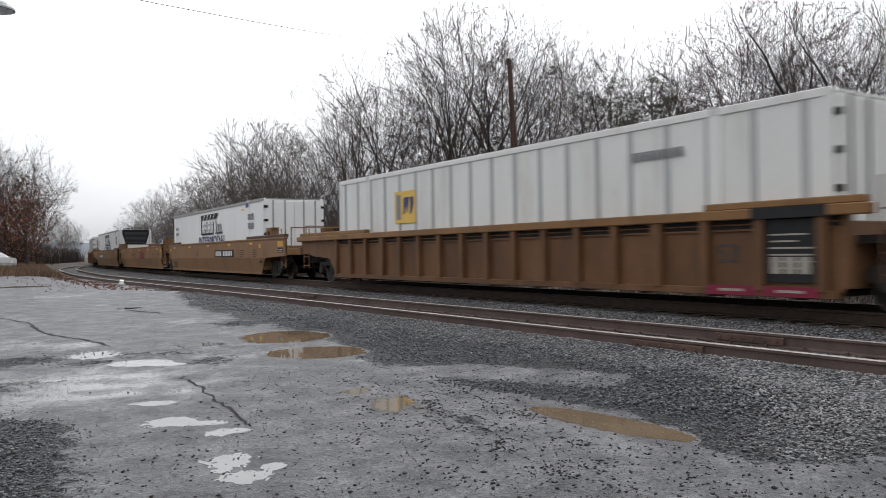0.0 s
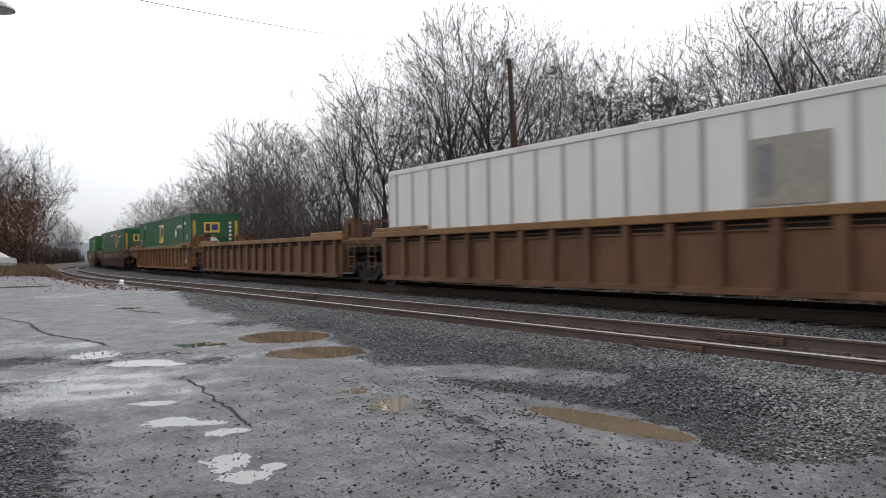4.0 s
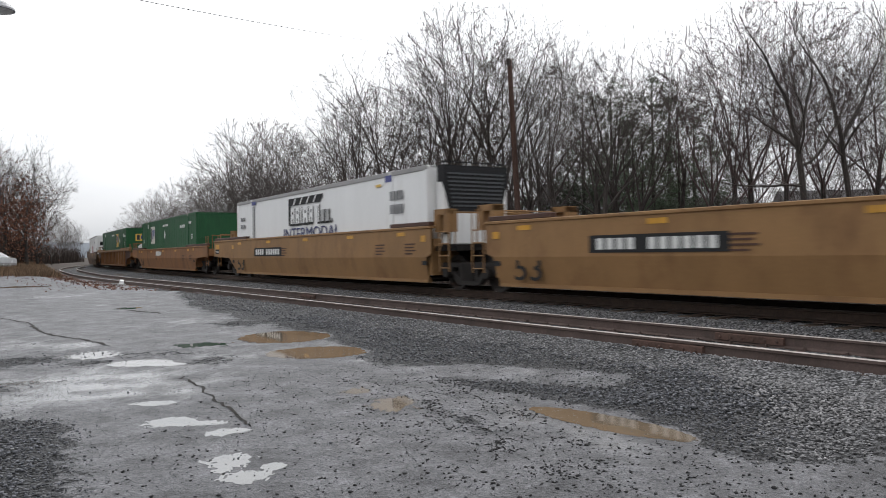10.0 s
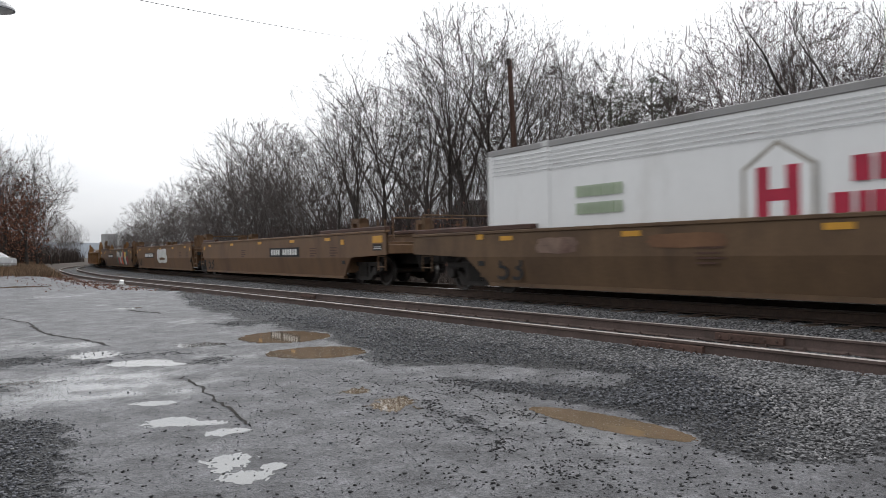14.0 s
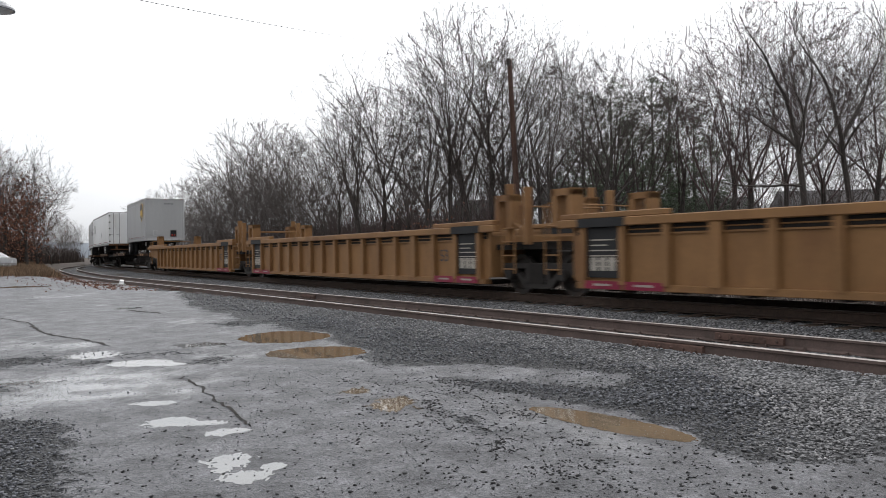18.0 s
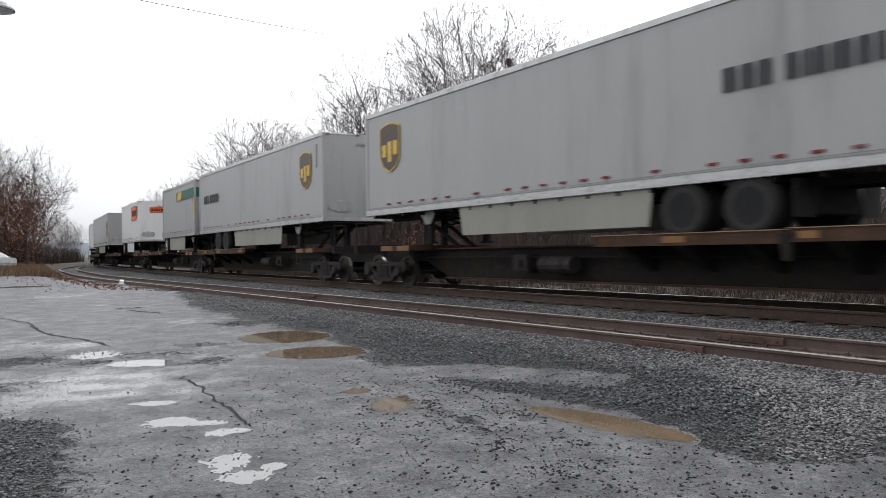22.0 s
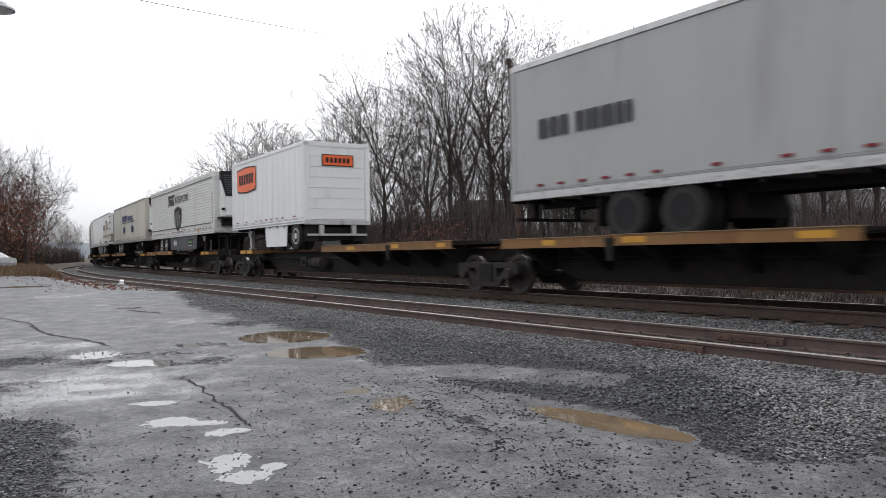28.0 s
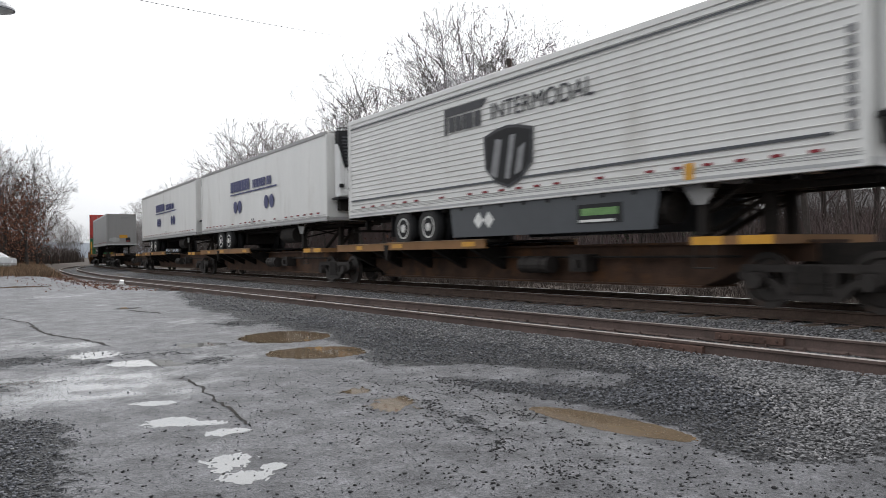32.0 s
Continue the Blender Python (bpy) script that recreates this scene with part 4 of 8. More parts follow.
def ends(car, e, own, paint, zt):
    """What stands beyond the well at one end: platform, sill, coupler or joint, ladder, rails, corner guides."""
    X = lambda a, b: (min(e * a, e * b), max(e * a, e * b))
    part("bulkhead", box(*X(8.22, 8.36), -1.34, 1.34, 0.35, 1.30, 0.01), paint, car)
    reach = 11.1 if own else 9.35
    part("end_platform", boxes((*X(8.36, reach), -1.22, 1.22, 0.98, 1.10), (*X(8.36, reach), -0.42, 0.42, 0.62, 0.98)), GRIMY, car)
    if own:
        coupler(car, e)
        part("end_beam", box(*X(10.95, 11.15), -1.42, 1.42, 0.92, 1.18, 0.015), paint, car)
        bogie(car, e * 8.9)
    else:
        part("joint_casting", box(*X(9.25, 9.62), -0.30, 0.30, 0.62, 0.95, 0.03), GRIMY, car)
    gx_ = 10.6 if own else 9.0
    for y in (-1.36, 1.36):
        part("ladder", tubes(*[((e * gx_ - 0.22, y, z), (e * gx_ + 0.22, y, z), 0.016) for z in (0.55, 0.85, 1.15, 1.45)],
                             ((e * gx_ - 0.22, y, 0.45), (e * gx_ - 0.22, y, 1.9), 0.02), ((e * gx_ + 0.22, y, 0.45), (e * gx_ + 0.22, y, 1.9), 0.02), seg=6), paint, car)
    part("walkway", box(*X(reach - 0.55, reach), -1.3, 1.3, 1.10, 1.14), GRIMY, car)
    part("hand_rail", tubes(((e * (reach - 0.1), -1.2, 1.1), (e * (reach - 0.1), -1.2, 1.95), 0.02), ((e * (reach - 0.1), 1.2, 1.1), (e * (reach - 0.1), 1.2, 1.95), 0.02),
                            ((e * (reach - 0.1), -1.2, 1.93), (e * (reach - 0.1), 1.2, 1.93), 0.02), seg=6), paint, car)
    part("air_hose", tubes(((e * (reach - 0.05), -0.5, 0.95), (e * (reach + 0.12), -0.45, 0.5), 0.025), seg=6), GRIMY, car)


def guides(car, e, paint, zt, x=8.75, tall=0.48):
    """Tall box-shaped corner guides above the end sills."""
    for y in (-1.15, 1.15):
        part("corner_guide", boxes((e * x - 0.30, e * x - 0.16, y - 0.16, y + 0.16, zt - 0.1, zt + tall - 0.02), (e * x + 0.16, e * x + 0.30, y - 0.16, y + 0.16, zt - 0.1, zt + tall - 0.02),
                                   (e * x - 0.30, e * x + 0.30, y - 0.16, y + 0.16, zt + tall - 0.14, zt + tall)), paint, car)


def end_posts(car, e, paint, zt, x=9.2):
    """Tall upright posts at a car's end, with a brace between them."""
    for y in (-1.22, 1.22):
        for q in (0.0, 0.62):
            part("end_post", box(e * (x + q) - 0.055, e * (x + q) + 0.055, y - 0.09, y + 0.09, 1.08, zt + 0.92 - 0.18 * q, 0.01), paint, car, "tall upright end post")
        part("post_brace", tubes(((e * x, y, zt + 0.15), (e * (x + 0.62), y, zt - 0.2), 0.03), seg=6), paint, car)


def plates(car, paint, spec, y=1.478):
    """Markings on both sides: (name, x0, x1, z0, z1, material)."""
    for name, x0, x1, z0, z1, m in spec:
        for sg in NEAR:
            a, b = sorted((x0 * -sg, x1 * -sg))
            part(name, box(a, b, min(sg * y, sg * (y + 0.004)), max(sg * y, sg * (y + 0.004)), z0, z1), m, car)


def smooth_well(label, paint, zt, back_own, front_own, group="", marks=(), number=True, spray=()):
    """A low car with a smooth folded side and a deep well for one container."""
    car = thing("well_car", label, "well car", group or "container well cars of the train")
    for sg in (-1, 1):
        # outline from the back bottom corner to the front, lower band and upper band
        xb, xf = (-11.1 if back_own else -8.55), (11.1 if front_own else 8.55)
        lb, lf = (-8.0 if back_own else -8.2), (8.0 if front_own else 8.2)
        mb, mf = (-8.75 if back_own else -8.3), (8.75 if front_own else 8.3)
        bm = bmesh.new()
        for t in (0.0, -0.06):
            yo, yl = sg * (1.47 + t), sg * (1.34 + t)
            v = [bm.verts.new(p) for p in ((lb, yl, 0.22), (lf, yl, 0.22), (mf, yo, 0.82), (mb, yo, 0.82))]
            bm.faces.new(v)
            w = [v[3], v[2], bm.verts.new((xf, yo, 0.90)), bm.verts.new((xf, yo, zt)), bm.verts.new((xb, yo, zt)), bm.verts.new((xb, yo, 0.90))]
            bm.faces.new(w)
        bmesh.ops.recalc_face_normals(bm, faces=bm.faces[:])
        part("side_sill", bm, paint, car)
        part("top_chord", box(xb, xf, min(sg * 1.36, sg * 1.50), max(sg * 1.36, sg * 1.50), zt, zt + 0.07, 0.012), paint, car)
        for e in (-1, 1):
            lim = xf if e > 0 else -xb
            a, b = sorted((e * 6.35, e * (lim - 0.1)))
            # the guide rail's shadowed face is put into a dark brown paint
            part("guide_rail", box(a, b, min(sg * 1.30, sg * 1.47), max(sg * 1.30, sg * 1.47), zt + 0.07, zt + 0.18, 0.015), DARKBROWN, car, "raised dark guide rail at the end of the side")
        part("bottom_chord", box(lb, lf, min(sg * 1.24, sg * 1.36), max(sg * 1.24, sg * 1.36), 0.16, 0.24), paint, car)
    part("well_floor", boxes((-8.2, 8.2, -1.28, 1.28, 0.24, 0.30), *[(x - 0.08, x + 0.08, -1.28, 1.28, 0.16, 0.25) for x in np.arange(-7.5, 7.6, 1.5)]), GRIMY, car)
    ends(car, -1, back_own, paint, zt)
    ends(car, 1, front_own, paint, zt)
    if not front_own:
        bogie(car, 9.65)
    spec = [("reflector", x - 0.22, x + 0.22, zt - 0.16, zt - 0.06, YELLOW) for x in (-7.2, -3.6, 0.2, 3.8, 7.0)]
    spec += [("data_stencil", x, x + w_, zt - 0.40 - 0.085 * j_, zt - 0.365 - 0.085 * j_, DARKBROWN) for x in (5.5, -2.2, 7.2) for j_, w_ in enumerate((0.55, 0.48, 0.58, 0.40))]
    plates(car, paint, spec)
    for e in (-1, 1):
        for sg in NEAR:
            for z in (0.62, 0.96):
                a, b = sorted((e * 8.05, e * 8.28))
                part("end_marker", box(a, b, min(sg * 1.478, sg * 1.485), max(sg * 1.478, sg * 1.485), z + 0.26, z + 0.42) if z > 0.9 else box(a, b, min(sg * 1.44, sg * 1.45), max(sg * 1.44, sg * 1.45), 0.62, 0.80), YELLOW if z > 0.9 else BLACK, car)
    if number:
        bx = 2.95 if front_own else -3.7
        part("number_board", box(bx - 1.55, bx + 1.55, -1.484, -1.478, zt - 0.66, zt - 0.33), BLACK, car, "black board with white characters")
        for i in range(11):
            if i != 4:
                x = bx - 1.35 + i * 0.25
                part("character_bar", box(x, x + 0.17, -1.489, -1.485, zt - 0.60, zt - 0.39), LETTER, car)
    if marks:
        plates(car, paint, marks)
    lettering("size_number", "53", BLACK, car, -7.1, -1.45, 0.32, 0.74, -1).scale = (1.35, 1, 1)
    spraypaint(car, spray, 1.482)
    return car


def spraypaint(car, rows, y, layer=0):
    """Uneven sprayed patches: (x, z, half width, half height, material, seed)."""
    for x, z, rx, rz, m, seed in rows:
        bm = bmesh.new()
        ring = []
        for i in range(40):
            a = 2 * math.pi * i / 40
            c, q = math.cos(a), math.sin(a)
            k = (abs(c) ** 5 + abs(q) ** 5) ** -0.2 * (1 + 0.12 * noise.noise((c * 2 + seed, q * 2, 1.5)) + 0.10 * noise.noise((c * 7, q * 7, seed)))
            ring.append((x + rx * k * c, z + rz * k * q))
        # patches follow the fold of the side
        def yy(zz):
            return -(y if zz > 0.82 else y - (0.82 - zz) * 0.2166) - 0.003 * layer
        v = [bm.verts.new((p, yy(q), q)) for p, q in ring]
        c = bm.verts.new((x, yy(z), z))
        for i in range(40):
            bm.faces.new((v[i], v[(i + 1) % 40], c))
        part("spray_paint", bm, m, car, "sprayed graffiti patch")


def bubbles(car, x0, x1, z0, z1, fills, seed):
    """Fat sprayed figures side by side: a dark outline, a filling, a second colour on top and dark slits."""
    n = len(fills)
    w, mid, half = (x1 - x0) / n, (z0 + z1) / 2, (z1 - z0) / 2
    for i, (low, high) in enumerate(fills):
        x = x0 + w * (i + 0.5)
        lift = 0.06 * half * (-1) ** i
        spraypaint(car, [(x, mid + lift, w * 0.56, half * 0.98, INK, seed + i)], 1.482, 0)
        spraypaint(car, [(x, mid + lift, w * 0.46, half * 0.84, low, seed + i)], 1.482, 1)
        spraypaint(car, [(x + 0.02, mid + lift + half * 0.46, w * 0.43, half * 0.36, high, seed + 5 + i)], 1.482, 2)
        spraypaint(car, [(x - w * 0.08, mid + lift - half * 0.1, w * 0.07, half * 0.30, INK, seed + 9 + i), (x + w * 0.16, mid + lift + half * 0.34, w * 0.14, half * 0.06, INK, seed + 12 + i)], 1.482, 3)


def scribble(car, x, z, w, h, m, seed, strokes=9):
    """A line of looping sprayed strokes along a folded side."""
    r = random.Random(seed)
    pts = []
    for i in range(strokes):
        pts.append((x - w / 2 + w * (i + r.uniform(-0.3, 0.5)) / strokes, z + (h / 2 if i % 2 else -h / 2) * r.uniform(0.4, 1.0)))
    path = []
    for (a, b), (c, d) in zip(pts, pts[1:]):
        for j in range(5):
            f = j / 5
            path.append((a + (c - a) * f + 0.10 * w / strokes * math.sin(f * 6.28), b + (d - b) * (3 * f * f - 2 * f ** 3)))
    V = []
    for i, (a, b) in enumerate(path):
        c, d = path[min(i + 1, len(path) - 1)]
        e, g = path[max(i - 1, 0)]
        l = math.hypot(c - e, d - g) or 1
        nxx, nz = -(d - g) / l, (c - e) / l
        for sg in (-1, 1):
            px, pz = a + sg * nxx * 0.035, b + sg * nz * 0.035
            yy = 1.488 if pz > 0.82 else 1.488 - (0.82 - pz) * 0.2166
            V.append((px, -yy, pz))
    bm = bmesh.new()
    vs = [bm.verts.new(v) for v in V]
    for i in range(len(path) - 1):
        bm.faces.new((vs[2 * i], vs[2 * i + 1], vs[2 * i + 3], vs[2 * i + 2]))
    part("sprayed_line", bm, m, car, "looping sprayed line")


def ribbed_well(label, paint, dark, zt, back_own, front_own, group="", black=(-1, 1), chord=None, guide=True):
    """A low car whose sides are sheets stiffened by upright posts."""
    car = thing("ribbed_well_car", label, "well car", group or "container well cars of the train")
    xb, xf = (-8.35), (8.35)
    for sg in (-1, 1):
        Y = lambda a, b: (min(sg * a, sg * b), max(sg * a, sg * b))
        part("side_sheet", prism([(-8.2, 0.28), (8.2, 0.28), (8.35, 0.40), (8.35, zt - 0.1), (-8.35, zt - 0.1), (-8.35, 0.40)], *Y(1.34, 1.38)), dark, car)
        part("top_chord", box(-11.1 if back_own else -8.7, 11.1 if front_own else 8.7, *Y(1.34, 1.52), zt - 0.16, zt, 0.015), chord or paint, car)
        part("bottom_chord", box(-8.2, 8.2, *Y(1.26, 1.46), 0.20, 0.32, 0.01), paint, car)
        # no opening here: a dark strip paints the recess shade under the chord
        part("side_slot", box(-8.25, 8.25, *Y(1.381, 1.386), zt - 0.31, zt - 0.16), GRIMY, car, "dark strip standing in for shade under the top rail")
        part("mid_rail", box(-8.2, 8.2, *Y(1.38, 1.42), zt - 0.335, zt - 0.305), paint, car)
        part("slot_rod", tubes(((-8.2, sg * 1.40, zt - 0.235), (8.2, sg * 1.40, zt - 0.235), 0.014), seg=6), paint, car)
        for i in range(17):
            x = -8.0 + i
            wide = 0.11 if i in (3, 13) else 0.07
            part("post", prism([(x - wide, 0.30), (x + wide, 0.30), (x + wide, zt - 0.15), (x - wide, zt - 0.15)], *Y(1.37, 1.495)), paint, car)
        for e, own in ((-1, back_own), (1, front_own)):
            a, b = sorted((e * 6.0, e * (10.9 if own else 8.6)))
            part("guide_rail", box(a, b, *Y(1.30, 1.48), zt, zt + 0.11, 0.015), chord or paint, car, "raised guide rail at the end of the side")
            if own:
                part("end_web", prism([(e * 8.35, 0.42), (e * 8.35, zt - 0.15), (e * 11.0, zt - 0.15), (e * 11.0, 0.95), (e * 10.4, 0.95), (e * 9.9, 0.86), (e * 8.75, 0.80)][::e], *Y(1.32, 1.37)), dark, car)
    part("well_floor", boxes((-8.2, 8.2, -1.28, 1.28, 0.24, 0.30), *[(x - 0.08, x + 0.08, -1.28, 1.28, 0.16, 0.25) for x in np.arange(-7.5, 7.6, 1.5)]), GRIMY, car)
    ends(car, -1, back_own, paint, zt)
    ends(car, 1, front_own, paint, zt)
    if not front_own:
        bogie(car, 9.65)
    if guide:
        for e in (-1, 1):
            guides(car, e, paint, zt, tall=0.66 if paint is OCHRE else 0.48)
    if black:
        for sg in (-1, 1):
            for e in black:
                Y = lambda a, b: (min(sg * a, sg * b), max(sg * a, sg * b))
                x = e * 7.5
                part("data_panel", box(x - 0.44, x + 0.44, *Y(1.39, 1.43), 0.42, zt - 0.18), BLACK, car, "black panel with white data lines")
                bm = bmesh.new()
                for j, w in enumerate((0.30, 0.22, 0.34, 0.34, 0.34, 0.25)):
                    quad_box(bm, x - 0.34, x - 0.34 + 2 * w, *Y(1.431, 1.434), zt - 0.42 - 0.10 * j, zt - 0.395 - 0.10 * j)
                part("data_lines", bm, PALE, car)
                for j in range(3):
                    part("number_block", box(x - 0.33 + j * 0.23, x - 0.16 + j * 0.23, *Y(1.431, 1.435), 0.55, 0.80), PALE, car)
                part("painted_chord", box(x - 0.6, x + 0.6, *Y(1.335, 1.525), zt - 0.165, zt + 0.004), BLACK, car, "black painted length of the top rail")
                for q in (e * 6.5, e * 7.5):
                    part("warning_panel", box(q - 0.45, q + 0.45, *Y(1.475, 1.482), 0.21, 0.36), PINK, car, "faded red strip with a pale bar")
                    part("warning_bar", box(q - 0.22, q + 0.22, *Y(1.483, 1.486), 0.27, 0.31), PALE, car)
        lettering("size_number", "53", INK, car, 6.4, -1.39, 0.72, 0.42, -1)
    return car


def spine(label, length, rev, first, last, group, paint=RUSTY, band=(RUSTY, YELLOW), beam=GRIMY, over=1.0):
    """A skeleton car unit: a deep middle beam on bogies, a deck for a trailer's wheels and a hitch for its nose."""
    car = thing("spine_car", label, "skeleton flat car", group)
    h = length / 2
    e = 1 if rev else -1                      # the deck's end
    part("middle_beam", prism([(-h + 0.3, 0.72), (-h + 1.3, 0.70), (-h + 2.4, 0.28), (h - 2.4, 0.28), (h - 1.3, 0.70), (h - 0.3, 0.72), (h - 0.3, 1.02), (-h + 0.3, 1.02)], -0.42, 0.42), beam, car, "deep middle beam under the deck")
    part("beam_flange", boxes((-h + 0.3, h - 0.3, -0.55, 0.55, 1.02, 1.06), (-h + 2.4, h - 2.4, -0.52, 0.52, 0.24, 0.28)), paint, car)
    x0, x1 = sorted((e * (h - over), e * (h - 8.9)))
    cut = (x0 + x1) / 2 + e * 0.7
    for sg in (-1, 1):
        Y = lambda a, b: (min(sg * a, sg * b), max(sg * a, sg * b))
        for a, b, dz in ((x0, cut - 0.03, 0.0), (cut + 0.03, x1, 0.02)):
            part("deck", boxes((a, b, *Y(0.50, 1.40), 1.14 + dz, 1.20 + dz)), GRIMY, car)
            part("side_channel", boxes((a, b, *Y(1.38, 1.43), 1.01 + dz, 1.20 + dz), (a, b, *Y(1.30, 1.445), 1.00 + dz, 1.02 + dz)), band[0], car)
            part("deck_edge", box(a, b, *Y(1.34, 1.45), 1.20 + dz, 1.215 + dz), WOODDECK, car, "bare worn deck edge")
            w = b - a
            for q in ((0.06, 0.80) if dz else (0.42,)):
                part("reflector", box(a + w * q, a + w * (q + 0.12), *Y(1.431, 1.436), 1.05 + dz, 1.16 + dz), band[1], car)
        part("stake", prism([(cut - 0.12, 1.16), (cut + 0.12, 1.16), (cut + 0.06, 0.74), (cut - 0.04, 0.74)], *Y(1.34, 1.46)), GRIMY, car)
        for q in np.linspace(x0 + 0.6, x1 - 0.6, 5):
            part("cross_arm", prism_x([(sg * 0.4, 0.50), (sg * 0.4, 1.02), (sg * 1.38, 1.14), (sg * 1.38, 1.0)][::sg], q - 0.09, q + 0.09), GRIMY, car)
    if over > 1:
        a, b = sorted((e * (h - over), e * (h + 0.2)))
        part("low_platform", boxes((a, b, -1.30, 1.30, 0.98, 1.08)), GRIMY, car, "low dark platform over the bogie")
    hx = -e * (h - 1.15)
    part("hitch", boxes((hx - 0.10, hx + 0.10, -0.35, -0.22, 1.04, 1.92), (hx - 0.10, hx + 0.10, 0.22, 0.35, 1.04, 1.92), (hx - 0.45, hx + 0.45, -0.50, 0.50, 1.90, 1.99)), GRIMY, car, "steel hitch stand for a trailer's nose")
    part("hitch_brace", tubes(((hx + e * 1.6, -0.25, 1.05), (hx, -0.25, 1.85), 0.06), ((hx + e * 1.6, 0.25, 1.05), (hx, 0.25, 1.85), 0.06)), GRIMY, car)
    part("end_apron", boxes((hx - 0.8, hx + 0.8, -1.38, 1.38, 1.00, 1.14)), band[0], car, "narrow apron beside the hitch")
    for q in (-0.45, 0.45):
        part("reflector", box(hx + q - 0.3, hx + q + 0.3, -1.386, -1.381, 1.0, 1.14), band[1], car)
    bm = bmesh.new()
    tube(bm, (-e * 1.2, -0.78, 0.64), (-e * 2.2, -0.78, 0.64), 0.19, seg=14)
    tank = part("air_tank", bm, FRAME, car)
    part("tank_strap", tubes(((-e * 1.45, -0.78, 0.64), (-e * 1.50, -0.78, 0.64), 0.2), ((-e * 1.95, -0.78, 0.64), (-e * 2.0, -0.78, 0.64), 0.2), seg=14), GRIMY, tank)
    part("grab_iron", tubes(((hx - 0.7, -1.40, 0.62), (hx - 0.7, -1.40, 1.0), 0.014), ((hx - 0.3, -1.40, 0.62), (hx - 0.3, -1.40, 1.0), 0.014), ((hx - 0.7, -1.40, 0.62), (hx - 0.3, -1.40, 0.62), 0.014), seg=6), FRAME, car)
    part("valve_box", boxes((-e * 3.0 - 0.25, -e * 3.0 + 0.25, -0.80, -0.44, 0.5, 0.86), (-e * 3.0 - 0.08, -e * 3.0 + 0.08, -0.9, -0.78, 0.58, 0.74)), FRAME, car)
    part("brake_pipe", tubes(((-h + 1.5, -0.60, 0.80), (h - 1.5, -0.60, 0.80), 0.025), seg=6), GRIMY, car)
    bogie(car, h)
    if last:
        bogie(car, -h)
    for end, on in ((1, first), (-1, last)):
        if on:
            a, b = sorted((end * (h - 0.3), end * (h + 2.05)))
            part("end_sill", boxes((a, b, -0.35, 0.35, 0.66, 1.0), (min(end * (h + 1.2), end * (h + 1.4)), max(end * (h + 1.2), end * (h + 1.4)), -1.35, 1.35, 0.95, 1.18)), GRIMY, car)
            part("hand_rail", tubes(((end * (h + 1.3), -1.3, 1.1), (end * (h + 1.3), -1.3, 1.85), 0.02), ((end * (h + 1.3), -0.9, 1.1), (end * (h + 1.3), -0.9, 1.85), 0.02), ((end * (h + 1.3), -1.3, 1.85), (end * (h + 1.3), -0.9, 1.85), 0.02), seg=6), GRIMY, car)
    return car


# ---------------------------------------------------------------- containers and trailers


def on_sides(ob, name, u0, u1, z0, z1, m, L, y=1.301, label="", slant=0.0, lift=0.0):
    """A flat marking on the side walls; u runs from the viewer's left end of that wall."""
    for sg in NEAR:
        bm = bmesh.new()
        yy = sg * (y + lift)
        pts = [(u0, z0), (u1, z0), (u1 + slant, z1), (u0 + slant, z1)]
        a = [bm.verts.new(((-L / 2 + u) * -sg, yy, z)) for u, z in pts]
        b = [bm.verts.new(((-L / 2 + u) * -sg, yy + sg * 0.004, z)) for u, z in pts]
        bm.faces.new(a)
        bm.faces.new(b[::-1])
        for i in range(4):
            bm.faces.new((a[i], b[i], b[(i + 1) % 4], a[(i + 1) % 4]))
        bmesh.ops.recalc_face_normals(bm, faces=bm.faces[:])
        part(name, bm, m, ob, label)


def shape_sides(ob, name, pts, m, L, y=1.301, label="", lift=0.0):
    for sg in NEAR:
        bm = bmesh.new()
        yy = sg * (y + lift)
        a = [bm.verts.new(((-L / 2 + u) * -sg, yy, z)) for u, z in pts]
        b = [bm.verts.new(((-L / 2 + u) * -sg, yy + sg * 0.004, z)) for u, z in pts]
        bm.faces.new(a)
        bm.faces.new(b[::-1])
        for i in range(len(pts)):
            j = (i + 1) % len(pts)
            bm.faces.new((a[i], b[i], b[j], a[j]))
        bmesh.ops.recalc_face_normals(bm, faces=bm.faces[:])
        part(name, bm, m, ob, label)


def front_plate(ob, name, y0, y1, z0, z1, m, x, label="", e=1):
    part(name, box(min(x, x + e * 0.005), max(x, x + e * 0.005), y0, y1, z0, z1), m, ob, label)


def diamond(ob, u, z, r, m, L, lift=0.002, y=1.301):
    shape_sides(ob, "hazard_diamond", [(u - r, z), (u, z - r), (u + r, z), (u, z + r)], m, L, y=y, lift=lift)


def letters(ob, u, z, widths, h, m, L, name="lettering_line", gap=0.3, lift=0.002):
    """A line of upright bars in place of letters."""
    if h >= 0.3:
        x = u
        one = name[:-1] if name.endswith("shapes") else "letter_block"
        for w in widths:
            if w > 0:
                on_sides(ob, one, x, x + w, z, z + h, m, L, lift=lift)
            x += abs(w) * (1 + gap)
        return
    for sg in NEAR:
        bm = bmesh.new()
        x = u
        for w in widths:
            if w > 0:
                a, b = sorted(((-L / 2 + x) * -sg, (-L / 2 + x + w) * -sg))
                quad_box(bm, a, b, min(sg * (1.301 + lift), sg * (1.305 + lift)), max(sg * (1.301 + lift), sg * (1.305 + lift)), z, z + h)
            x += abs(w) * (1 + gap)
        part(name, bm, m, ob)


